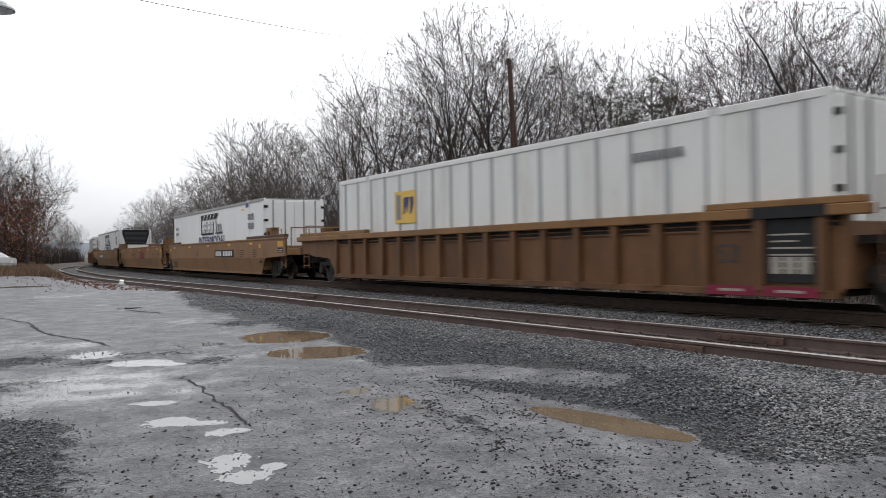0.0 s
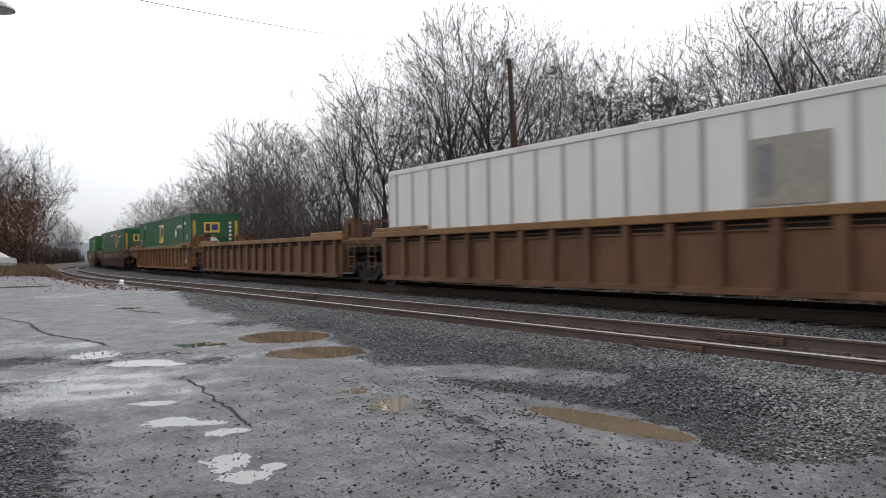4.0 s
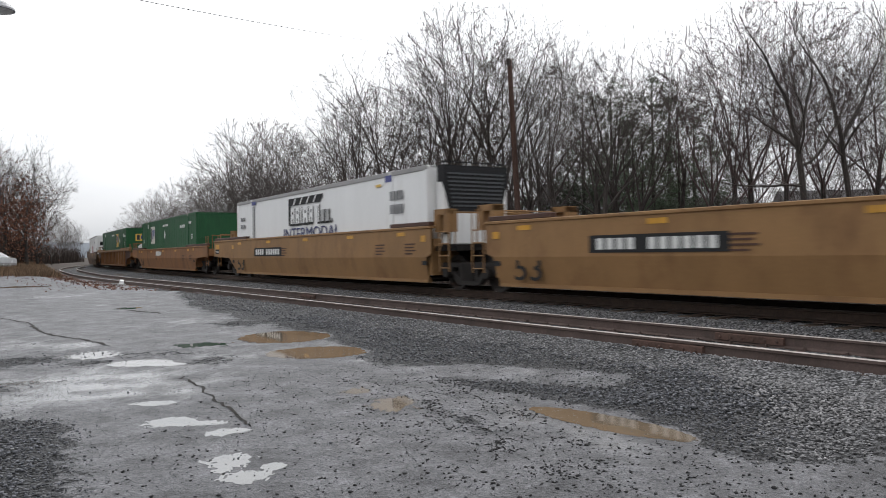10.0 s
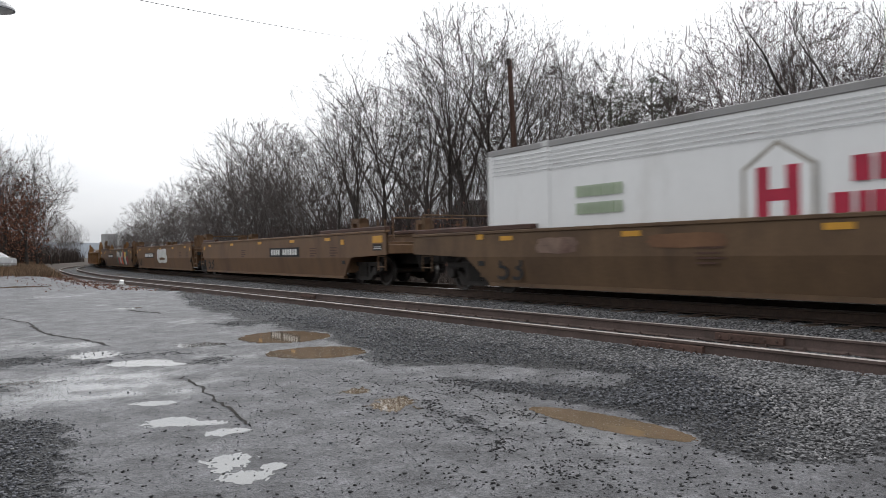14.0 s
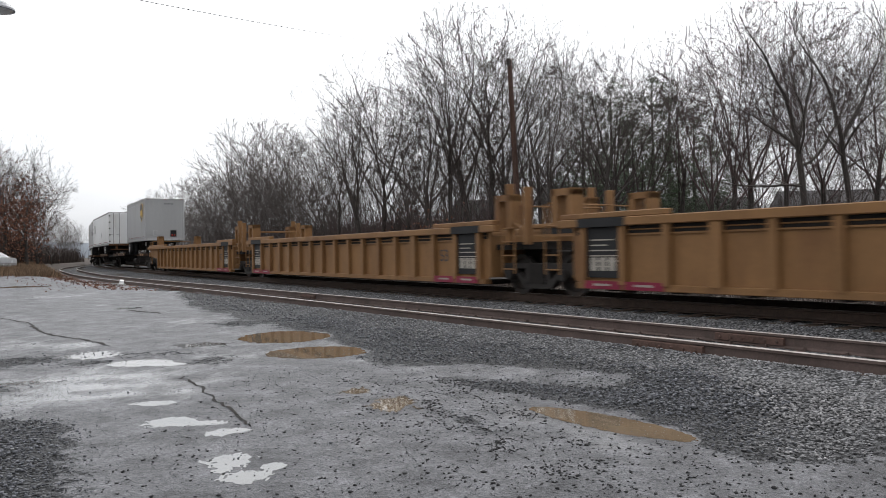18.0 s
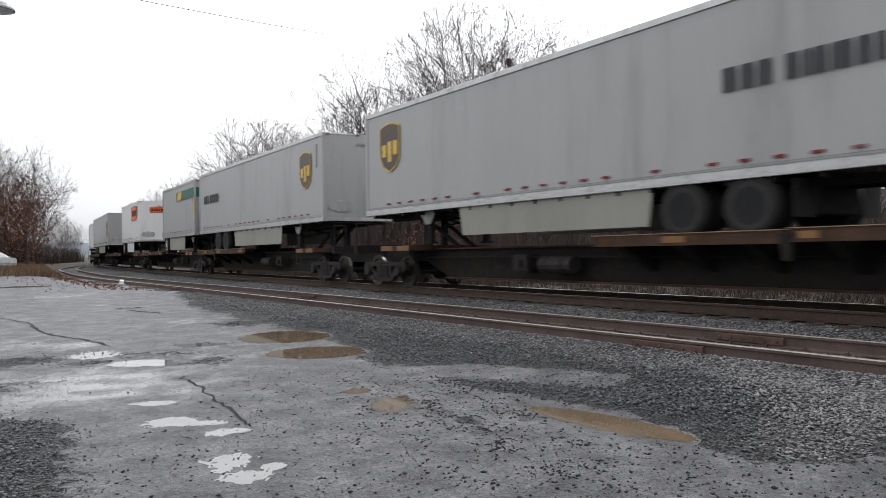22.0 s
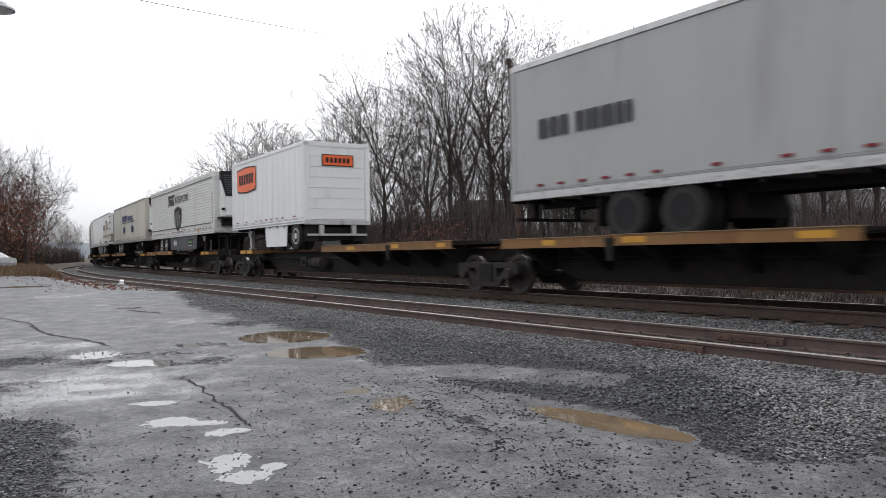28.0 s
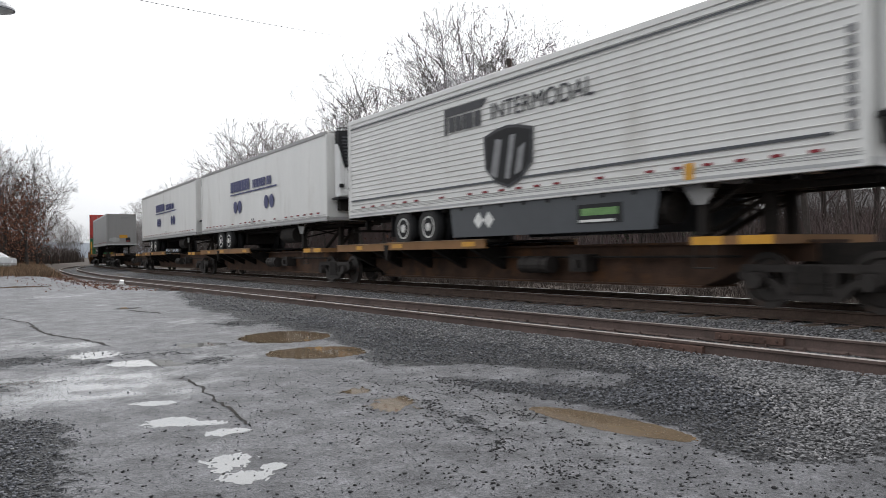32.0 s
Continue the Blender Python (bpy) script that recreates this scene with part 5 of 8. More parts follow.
def box_body(ob, L, z0, z1, paint, ribs=0, corrugated=False, roof=None, planks=0):
    """A long box: walls, roof, rails at top and bottom, corner posts, upright or level ribs."""
    h = L / 2
    part("body", box(-h + 0.03, h - 0.03, -1.27, 1.27, z0 + 0.08, z1 - 0.05, 0.02), paint, ob)
    part("roof", box(-h + 0.02, h - 0.02, -1.28, 1.28, z1 - 0.05, z1 - 0.01, 0.01), roof or paint, ob)
    for sg in (-1, 1):
        Y = lambda a, b: (min(sg * a, sg * b), max(sg * a, sg * b))
        part("top_rail", box(-h, h, *Y(1.24, 1.298), z1 - 0.13, z1, 0.01), roof or paint, ob)
        part("bottom_rail", box(-h, h, *Y(1.22, 1.298), z0, z0 + 0.16, 0.01), roof or paint, ob)
        for e in (-1, 1):
            part("corner_post", box(min(e * (h - 0.14), e * h), max(e * (h - 0.14), e * h), *Y(1.17, 1.296), z0, z1, 0.012), paint, ob)
        if ribs and sg in NEAR:
            for i in range(ribs):
                x = -h + (i + 0.5) * L / ribs
                w = L / ribs * (0.075 if corrugated else 0.10 if ribs < 25 else 0.04)
                dep = 1.292 if corrugated else 1.286 if ribs < 25 else 1.276
                bm = bmesh.new()
                a = [bm.verts.new(p) for p in ((x - w, sg * 1.27, z0 + 0.16), (x - w * 0.75, sg * dep, z0 + 0.16), (x + w * 0.75, sg * dep, z0 + 0.16), (x + w, sg * 1.27, z0 + 0.16))]
                b = [bm.verts.new((v.co.x, v.co.y, z1 - 0.13)) for v in a]
                for j in range(3):
                    bm.faces.new((a[j], a[j + 1], b[j + 1], b[j]))
                bmesh.ops.recalc_face_normals(bm, faces=bm.faces[:])
                # on white ribbed walls the ribs' shading is put into a grey paint
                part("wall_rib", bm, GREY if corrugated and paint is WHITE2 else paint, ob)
        for i in range(planks if sg in NEAR else 0):
            z = z0 + 0.20 + (i + 0.5) * (z1 - z0 - 0.36) / planks
            part("wall_groove", prism_x([(sg * 1.268, z - 0.03), (sg * 1.292, z), (sg * 1.268, z + 0.012)][::sg], -h + 0.16, h - 0.16), paint, ob)


def doors(ob, L, z0, z1, paint, e, bars=True, mode="swing"):
    h = L / 2
    X = lambda a, b: (min(e * a, e * b), max(e * a, e * b))
    if mode == "roll":
        for i in range(7):
            zz = z0 + 0.15 + i * (z1 - z0 - 0.3) / 7
            part("door_panel", box(*X(h, h + 0.02), -1.08, 1.08, zz + 0.004, zz + (z1 - z0 - 0.3) / 7 - 0.004, 0.004), paint, ob)
        part("door_frame", boxes((*X(h, h + 0.04), -1.27, -1.09, z0, z1), (*X(h, h + 0.04), 1.09, 1.27, z0, z1), (*X(h, h + 0.04), -1.27, 1.27, z1 - 0.16, z1)), paint, ob)
        return
    for y0, y1 in ((-1.22, -0.01), (0.01, 1.22)):
        d = part("door", box(*X(h, h + 0.035), y0, y1, z0 + 0.14, z1 - 0.12, 0.01), paint, ob)
        for y in ((y0 + 0.32, y0 + 0.82) if y0 < -0.5 else (y1 - 0.32, y1 - 0.82)):
            part("lock_rod", tubes(((e * (h + 0.06), y, z0 + 0.05), (e * (h + 0.06), y, z1 - 0.08), 0.026), seg=6), GREYD, d)
            part("rod_handle", box(*X(h + 0.05, h + 0.08), y - 0.02, y + 0.26, z0 + 0.95, z0 + 0.99), ALU, d)
        for i in range(5):
            ye = y0 if y0 < -0.5 else y1
            zz = z0 + 0.35 + i * (z1 - z0 - 0.7) / 4
            part("hinge", box(*X(h + 0.03, h + 0.055), min(ye - 0.06, ye + 0.12), max(ye - 0.06, ye + 0.12) if y0 < -0.5 else ye + 0.06, zz - 0.05, zz + 0.05), GRIMY, d)


def logo_square(ob, u, z, s, L, tone=GOLD, bar=INK, second=BLUE):
    """A square company panel with plain dark shapes in place of its letters."""
    z, k = z + 0.2 * s, 0.8 * s
    on_sides(ob, "company_panel", u, u + s, z, z + k, tone, L, label="square panel with plain dark shapes")
    on_sides(ob, "panel_shape", u + 0.08 * s, u + 0.30 * s, z + 0.12 * k, z + 0.90 * k, bar, L, lift=0.005)
    shape_sides(ob, "panel_shape", [(u + 0.42 * s, z + 0.28 * k), (u + 0.50 * s, z + 0.28 * k), (u + 0.56 * s, z + 0.55 * k), (u + 0.62 * s, z + 0.28 * k), (u + 0.72 * s, z + 0.80 * k), (u + 0.44 * s, z + 0.80 * k)], second, L, lift=0.006)
    shape_sides(ob, "panel_shape", [(u + 0.75 * s, z + 0.28 * k), (u + 0.82 * s, z + 0.28 * k), (u + 0.93 * s, z + 0.55 * k), (u + 0.92 * s, z + 0.80 * k), (u + 0.75 * s, z + 0.80 * k)], second, L, lift=0.006)


def container(label, paint, kind, ufrac=0.0, id_u=12.7, gem=12.4, small=7.45, L=16.15, face_logo=True, tone=GOLD, doors_front=False, hazard=None):
    """A 53-foot container that stands in a well, its base at z 0."""
    ob = thing("container", label, "shipping container", "containers in the well cars")
    z0, z1 = 0.0, 2.896
    ribs = {"ribbed": 19, "green": 34, "white": 0, "hub": 0}[kind]
    box_body(ob, L, z0, z1, paint, ribs, kind == "ribbed", GREYD if kind in ("white", "hub") else None)
    h = L / 2
    # lifting posts at the forty-foot places, with castings
    for e in (-1, 1):
        for sg in (-1, 1):
            Y = (min(sg * 1.262, sg * 1.297), max(sg * 1.262, sg * 1.297))
            part("lifting_post", box(e * 6.1 - 0.12, e * 6.1 + 0.12, *Y, z0 + 0.05, z1), paint, ob)
            part("corner_casting", box(e * 6.1 - 0.09, e * 6.1 + 0.09, min(sg * 1.20, sg * 1.303), max(sg * 1.20, sg * 1.303), z1 - 0.10, z1 + 0.012), PALE if kind == "green" else ALU, ob)
            part("corner_casting", box(e * 6.1 - 0.09, e * 6.1 + 0.09, min(sg * 1.20, sg * 1.303), max(sg * 1.20, sg * 1.303), z0 - 0.01, z0 + 0.11), GRIMY, ob)
    if kind == "ribbed":
        doors(ob, L, z0, z1, paint, 1)
    if kind == "green":
        logo_square(ob, ufrac, 1.17, 1.38, L, tone)
        letters(ob, id_u, 2.18, (0.09, 0.09, 0.09, 0.09, -0.06, 0.09, 0.09, 0.09, 0.09, 0.09, 0.09), 0.17, LETTER, L)
        letters(ob, small, 2.42, (0.12,) * 10, 0.13, LETTER, L)
        letters(ob, 2.3, 2.62, (0.2, 0.2), 0.09, LETTER, L)
        letters(ob, 2.33, 2.48, (0.17, 0.17), 0.10, LETTER, L)
        letters(ob, 14.5, 2.33, (0.16, 0.16, 0.16), 0.14, LETTER, L)
        for u in (0.9, 15.2):
            lettering("size_number", "53'", LETTER, ob, -h + u, -1.302, 1.52, 0.36, -1)
        diamond(ob, gem, 1.92, 0.27, LETTER, L)
        if hazard:
            for du in (0, 0.52):
                diamond(ob, hazard + du, 1.78, 0.25, RED, L)
                on_sides(ob, "hazard_band", hazard + du - 0.16, hazard + du + 0.16, 1.73, 1.83, LETTER, L, lift=0.008)
        # end wall towards the front of the train
        if doors_front:
            doors(ob, L, z0, z1, paint, 1)
        else:
            part("end_ribs", boxes(*[(h - 0.03, h + 0.012, -1.05, 1.05, z, z + 0.09) for z in (0.35, 0.75, 1.15, 1.55)]), paint, ob)
        x = h + (0.045 if doors_front else 0.013)
        if face_logo:
            front_plate(ob, "company_panel", -0.62, 0.22, 1.86, 2.42, tone, x, "small square company panel")
            front_plate(ob, "panel_shape", -0.52, -0.30, 1.94, 2.34, INK, x + 0.006)
            front_plate(ob, "panel_shape", -0.20, 0.12, 2.0, 2.3, BLUE, x + 0.006)
            lettering("size_number", "53'", LETTER, ob, x + 0.004, -0.05, 0.72, 0.34, 2)
            bm = bmesh.new()
            for i in range(7):
                quad_box(bm, x, x + 0.004, 0.72, 0.86, 1.0 + i * 0.22, 1.14 + i * 0.22)
            part("lettering_line", bm, LETTER, ob)
            bm = bmesh.new()
            c = [(-0.48, 1.38), (-0.14, 1.04), (0.20, 1.38), (-0.14, 1.72)]
            bm.faces.new([bm.verts.new((x + 0.004, p, q)) for p, q in c])
            part("hazard_diamond", bm, LETTER, ob)
            if paint is GREEN and not doors_front:
                for y in (-1.2, 1.04):
                    front_plate(ob, "edge_stripe", y, y + 0.16, 1.0, 2.5, YELLOW, x + 0.002)
    if kind == "white":
        prime_panel(ob, 6.25, L)
        on_sides(ob, "blue_tag", 13.86, 14.27, 2.62, 2.80, BLUE, L)
        on_sides(ob, "yellow_tag", 13.28, 13.6, 2.52, 2.60, GOLD, L)
        for zz in (1.70, 2.08):
            letters(ob, 14.15, zz, (0.15, 0.15, 0.15, 0.15), 0.26, INKGREY, L)
        letters(ob, 0.55, 2.05, (0.16, 0.16, 0.16), 0.16, INKGREY, L)
        letters(ob, 0.55, 1.75, (0.16, 0.16, 0.16), 0.16, INKGREY, L)
    if kind == "hub":
        for i in range(5):
            on_sides(ob, "wall_line", 0.2, L - 1.6, 2.30 + i * 0.09, 2.32 + i * 0.09, ALU, L)
        u = 6.63
        shape_sides(ob, "company_outline", [(u, 1.0), (u + 0.62, 0.62), (u + 1.24, 1.0), (u + 1.24, 1.85), (u + 0.62, 2.25), (u, 1.85)], PALE, L)
        shape_sides(ob, "company_outline_inner", [(u + 0.07, 1.04), (u + 0.62, 0.70), (u + 1.17, 1.04), (u + 1.17, 1.81), (u + 0.62, 2.17), (u + 0.07, 1.81)], paint, L, lift=0.004)
        on_sides(ob, "company_shape", u + 0.26, u + 0.48, 0.95, 1.85, MAROON, L, lift=0.008)
        on_sides(ob, "company_shape", u + 0.76, u + 0.98, 0.95, 1.85, MAROON, L, lift=0.008)
        on_sides(ob, "company_shape", u + 0.48, u + 0.76, 1.32, 1.50, MAROON, L, lift=0.008)
        letters(ob, u + 1.75, 1.52, (0.26, 0.22, 0.26), 0.36, MAROON, L)
        letters(ob, u + 1.45, 1.02, (0.28, 0.16, 0.24, 0.24, 0.24), 0.36, MAROON, L)
        for zz in (1.32, 1.66):
            letters(ob, 2.9, zz, (0.13, 0.11, 0.12, 0.10, 0.12, 0.11, 0.13, 0.10), 0.22, NOTICE, L, gap=0.35)
        letters(ob, 11.9, 2.12, (0.13,) * 8, 0.14, INKGREY, L)
        lettering("size_number", "53'", INKGREY, ob, -h + 14.8, -1.302, 0.72, 0.36, -1)
    return ob


def prime_panel(ob, u, L):
    """A black stepped company mark over a line of lettering."""
    z = 1.66
    shape_sides(ob, "company_mark", [(u, z), (u + 0.16, z), (u + 0.16, z + 0.72), (u + 2.9, z + 0.72), (u + 3.2, z + 0.98), (u, z + 0.98)], BLACK, L, label="black stepped company mark")
    for i in range(4):
        shape_sides(ob, "company_stripe", [(u + 0.45 + i * 0.62, z + 0.73), (u + 0.54 + i * 0.62, z + 0.73), (u + 0.78 + i * 0.62, z + 0.97), (u + 0.69 + i * 0.62, z + 0.97)], WHITE, L, lift=0.005)
    x = u + 0.26
    for w in (0.40, 0.40, 0.16, 0.52, 0.38):
        on_sides(ob, "company_shadow", x - 0.07, x + w - 0.05, z - 0.02, z + 0.62, BLACK, L, lift=0.005)
        on_sides(ob, "company_shape", x, x + w - 0.05, z + 0.06, z + 0.62, WHITE, L, lift=0.010)
        if w > 0.3:
            on_sides(ob, "company_slit", x + w * 0.38, x + w * 0.56, z + 0.06, z + 0.24, BLACK, L, lift=0.015)
            on_sides(ob, "company_slit", x + w * 0.34, x + w * 0.58, z + 0.40, z + 0.50, BLACK, L, lift=0.015)
        x += w + 0.06
    for x, w, h_ in ((u + 2.78, 0.12, 0.62), (u + 3.0, 0.32, 0.44), (u + 3.42, 0.30, 0.44), (u + 3.82, 0.10, 0.12)):
        on_sides(ob, "company_shadow", x - 0.06, x + w, z - 0.02, z + h_, BLACK, L, lift=0.005)
        on_sides(ob, "company_shape", x, x + w - 0.03, z + 0.05, z + h_, WHITE if w < 0.2 else GREY, L, lift=0.010)
    word = lettering("lettering", "INTERMODAL", NAVY, ob, -L / 2 + u + 1.95, -1.302, z - 0.51, 0.60, -1)
    word.scale = (1.35, 1, 1)


def reefer(ob, L, z0, z1):
    """A cooling unit on the nose: dark slatted cowl above, white fairing below, a black shelf and the engine under it."""
    h = L / 2
    r = part("cooling_unit", box(h, h + 0.34, -1.02, 1.02, z0 + 0.75, z1 - 0.06, 0.05), WHITE, ob, "white cooling unit housing")
    cowl = [(-1.03, z1 - 0.02), (-1.03, z1 - 0.42), (-0.80, z1 - 1.22), (0.80, z1 - 1.22), (1.03, z1 - 0.42), (1.03, z1 - 0.02)]
    part("grille", prism_x(cowl, h + 0.10, h + 0.40), SCREEN, r, "black slatted upper cowl")
    for i in range(9):
        z = z1 - 1.10 + i * 0.105
        w = 0.74 + 0.16 * min(1.0, (z - z1 + 1.22) / 0.8)
        part("grille_slat", box(h + 0.40, h + 0.425, -w, w, z, z + 0.045), DARKGREY, r)
    part("roof_rail", tubes(((h + 0.06, -0.95, z1 + 0.07), (h + 0.36, -0.95, z1 + 0.07), 0.018), ((h + 0.36, -0.95, z1 + 0.07), (h + 0.36, 0.95, z1 + 0.07), 0.018), ((h + 0.36, 0.95, z1 + 0.07), (h + 0.06, 0.95, z1 + 0.07), 0.018),
                            ((h + 0.36, -0.95, z1 - 0.03), (h + 0.36, -0.95, z1 + 0.07), 0.018), ((h + 0.36, 0.95, z1 - 0.03), (h + 0.36, 0.95, z1 + 0.07), 0.018), seg=6), BLACK, r)
    part("lower_cover", box(h + 0.34, h + 0.39, -0.80, 0.80, z0 + 0.82, z1 - 1.27, 0.03), WHITE, r)
    for y in (-1.0, 0.34):
        part("latch", box(h + 0.33, h + 0.41, y, y + 0.15, z0 + 1.08, z0 + 1.20), BLACK, r)
    part("shelf", box(h, h + 0.50, -1.12, 1.12, z0 + 0.68, z0 + 0.76, 0.015), BLACK, r, "black shelf under the housing")
    part("lower_grille", boxes((h, h + 0.26, -0.92, 0.92, z0 + 0.34, z0 + 0.68), (h + 0.26, h + 0.34, -0.5, -0.1, z0 + 0.4, z0 + 0.62), (h + 0.26, h + 0.38, 0.25, 0.6, z0 + 0.42, z0 + 0.60)), GRIMY, r, "dark lower engine bay")
    part("fuel_pipe", tubes(((h + 0.3, -0.6, z0 + 0.64), (h + 0.3, 0.6, z0 + 0.58), 0.03), seg=6), FRAME, r)



TYRE_ME = to_mesh("tyre", lathe([(0.29, -0.13), (0.44, -0.14), (0.495, -0.11), (0.505, 0.0), (0.495, 0.11), (0.44, 0.14), (0.29, 0.13)], "y", 24), RUBBER, True)
DARKHUB_ME = to_mesh("rim", lathe([(0.30, -0.02), (0.29, -0.06), (0.20, 0.02), (0.14, 0.02), (0.12, -0.06), (0.02, -0.07)], "y", 20), GRIMY)
HUB_ME = to_mesh("rim", lathe([(0.305, -0.10), (0.285, -0.135), (0.25, -0.135), (0.20, -0.07), (0.13, -0.07), (0.11, -0.145), (0.02, -0.155)], "y", 20), RIM)


def ring_mesh():
    """The flat outer wall of a tyre, a ring with a hole."""
    bm = bmesh.new()
    a, b = [], []
    for i in range(24):
        q = 2 * math.pi * i / 24
        a.append(bm.verts.new((0.305 * math.cos(q), -0.134, 0.305 * math.sin(q))))
        b.append(bm.verts.new((0.455 * math.cos(q), -0.1385, 0.455 * math.sin(q))))
    for i in range(24):
        bm.faces.new((a[i], b[i], b[(i + 1) % 24], a[(i + 1) % 24]))
    return to_mesh("tyre_wall", bm, DUSTYTYRE)


RING_ME = ring_mesh()


def trailer(label, paint, L, z0=0.93, z1=3.86, axles=2, skirt=None, roll=False, planks=0, ribs=0, cool=False, rail=None, hubs=True, markers=True, bogie_at=3.95, sill=GRIMY):
    """A road trailer, its wheels standing at z 0, its nose towards +x."""
    ob = thing("road_trailer", label, "trailer", "road trailers on the skeleton cars")
    h = L / 2
    box_body(ob, L, z0, z1, paint, ribs, False, rail or paint, planks)
    for j in range(2):
        on_sides(ob, "lower_rail_line", 0.1, L - 0.1, z0 + 0.165 + j * 0.04, z0 + 0.177 + j * 0.04, GREYD, L, y=1.298)
    on_sides(ob, "reflective_tape", 0.1, L - 0.1, z0 + 0.048, z0 + 0.102, GREY if paint is not GREY else ALU, L, y=1.2985)
    if markers:
        n = int(L / 0.62)
        for i in range(n):
            if (i * 7 + int(L * 3)) % 9 in (3, 7):
                continue
            a = -h + 0.25 + i * (L - 0.5) / n
            for sg in NEAR:
                part("reflector", box(a, a + 0.19, min(sg * 1.285, sg * 1.307), max(sg * 1.285, sg * 1.307), z0 + 0.27, z0 + 0.315), TAPERED, ob)
    doors(ob, L, z0, z1, paint, -1, mode="roll" if roll else "swing")
    # bumper, underframe, legs, wheels
    part("rear_bumper", boxes((-h - 0.02, -h + 0.10, -1.15, 1.15, 0.50, 0.57), (-h, -h + 0.10, -0.72, -0.55, 0.55, z0), (-h, -h + 0.10, 0.55, 0.72, 0.55, z0)), ALU if roll else sill, ob)
    part("rear_sill", box(-h - 0.05, -h + 0.05, -1.28, 1.28, z0 - 0.04, z0 + 0.13, 0.01), ALU if roll else sill, ob)
    part("tail_lamp", boxes((-h - 0.03, -h, -1.2, -0.95, z0 - 0.02, z0 + 0.08), (-h - 0.03, -h, 0.95, 1.2, z0 - 0.02, z0 + 0.08)), RED, ob)
    part("underframe", boxes((-h + 0.2, h - 0.3, -0.55, -0.40, z0 - 0.16, z0), (-h + 0.2, h - 0.3, 0.40, 0.55, z0 - 0.16, z0), *[(x - 0.03, x + 0.03, -1.25, 1.25, z0 - 0.08, z0) for x in np.arange(-h + 0.5, h - 0.4, 0.8)]), GRIMY, ob)
    xw = [-h + bogie_at - 0.65, -h + bogie_at + 0.65] if axles == 2 else [-h + 0.92]
    part("wheel_carriage", box(xw[0] - 0.75, xw[-1] + 0.75, -0.62, 0.62, 0.34, z0 - 0.12, 0.02), GRIMY, ob)
    part("suspension", boxes((xw[0] - 0.6, xw[-1] + 0.6, -0.5, -0.38, 0.50, z0 - 0.1), (xw[0] - 0.6, xw[-1] + 0.6, 0.38, 0.5, 0.50, z0 - 0.1)), GRIMY, ob)
    for x in xw:
        part("axle", tubes(((x, -1.0, 0.505), (x, 1.0, 0.505), 0.07)), GRIMY, ob)
        for sg in (-1, 1):
            for y in (1.13, 0.82):
                t = put("tyre", TYRE_ME, ob, x, sg * y, 0.505, 0 if sg < 0 else 180)
                if y > 1:
                    put("rim", HUB_ME if hubs else DARKHUB_ME, t)
                    put("tyre_wall", RING_ME, t)
        for f0, f1 in ((-1.22, -0.7), (0.7, 1.22)) if x == xw[0] else ():
            part("mud_flap", box(x - 0.75, x - 0.73, f0, f1, 0.30, z0 - 0.05), BLACK, ob)
    lx = h - 3.0 if L > 10 else h - 1.6
    for sg in (-1, 1):
        part("landing_leg", boxes((lx - 0.09, lx + 0.09, min(sg * 0.85, sg * 0.99), max(sg * 0.85, sg * 0.99), 0.12, z0), (lx - 0.14, lx + 0.14, min(sg * 0.80, sg * 1.04), max(sg * 0.80, sg * 1.04), 0.08, 0.13)), ALU if roll else GRIMY, ob)
        part("leg_bracket", prism([(lx - 0.38, z0), (lx + 0.38, z0), (lx + 0.12, z0 - 0.34), (lx - 0.12, z0 - 0.34)], min(sg * 1.0, sg * 1.03), max(sg * 1.0, sg * 1.03)), GREYD, ob, "pale gusset over the leg")
    if cool:
        tank = part("fuel_tank", tubes(((lx - 1.9, -0.86, z0 - 0.36), (lx - 0.62, -0.86, z0 - 0.36), 0.29), seg=18), GRIMY, ob)
        part("tank_end", tubes(((lx - 1.915, -0.86, z0 - 0.36), (lx - 1.90, -0.86, z0 - 0.36), 0.27), seg=18), CREAM, tank, "pale round end of the tank")
    part("leg_brace", tubes(((lx, -0.9, z0 - 0.1), (lx, 0.9, 0.45), 0.03), ((lx, 0.9, z0 - 0.1), (lx, -0.9, 0.45), 0.03), ((lx, -0.9, 0.45), (lx + 0.9, -0.9, z0), 0.03), ((lx, 0.9, 0.45), (lx + 0.9, 0.9, z0), 0.03), seg=6), GRIMY, ob)
    part("nose_plate", box(h - 1.3, h - 0.1, -0.9, 0.9, z0 - 0.06, z0, 0.01), GRIMY, ob)
    if skirt:
        u0, u1, zlow, m = skirt
        for sg in (-1, 1):
            part("side_skirt", prism([(-h + u0 + 0.12, zlow), (-h + u1 - 0.12, zlow), (-h + u1, z0), (-h + u0, z0)], min(sg * 1.20, sg * 1.23), max(sg * 1.20, sg * 1.23)), m, ob, "smooth panel between the wheels and the legs")
    part("nose_rail", box(h - 0.02, h + 0.02, -1.22, 1.22, z0 + 0.02, z0 + 0.14), ALU, ob)
    if cool:
        reefer(ob, L, z0, z1)
    else:
        front_plate(ob, "nose_box", 0.35, 0.75, z0 + 0.28, z0 + 0.72, BLACK, h + 0.0, "black socket plate on the nose")
        part("gladhands", boxes((h, h + 0.06, 0.42, 0.50, z0 + 0.34, z0 + 0.44), (h, h + 0.06, 0.58, 0.66, z0 + 0.34, z0 + 0.44)), RED, ob)
        for y_, r_ in ((-0.92, 0.16), (-0.36, 0.19)):
            part("placard", tubes(((h - 0.01, y_, z0 + 0.52), (h + 0.008, y_, z0 + 0.52), r_), seg=14), GREY, ob, "round grey placard holder")
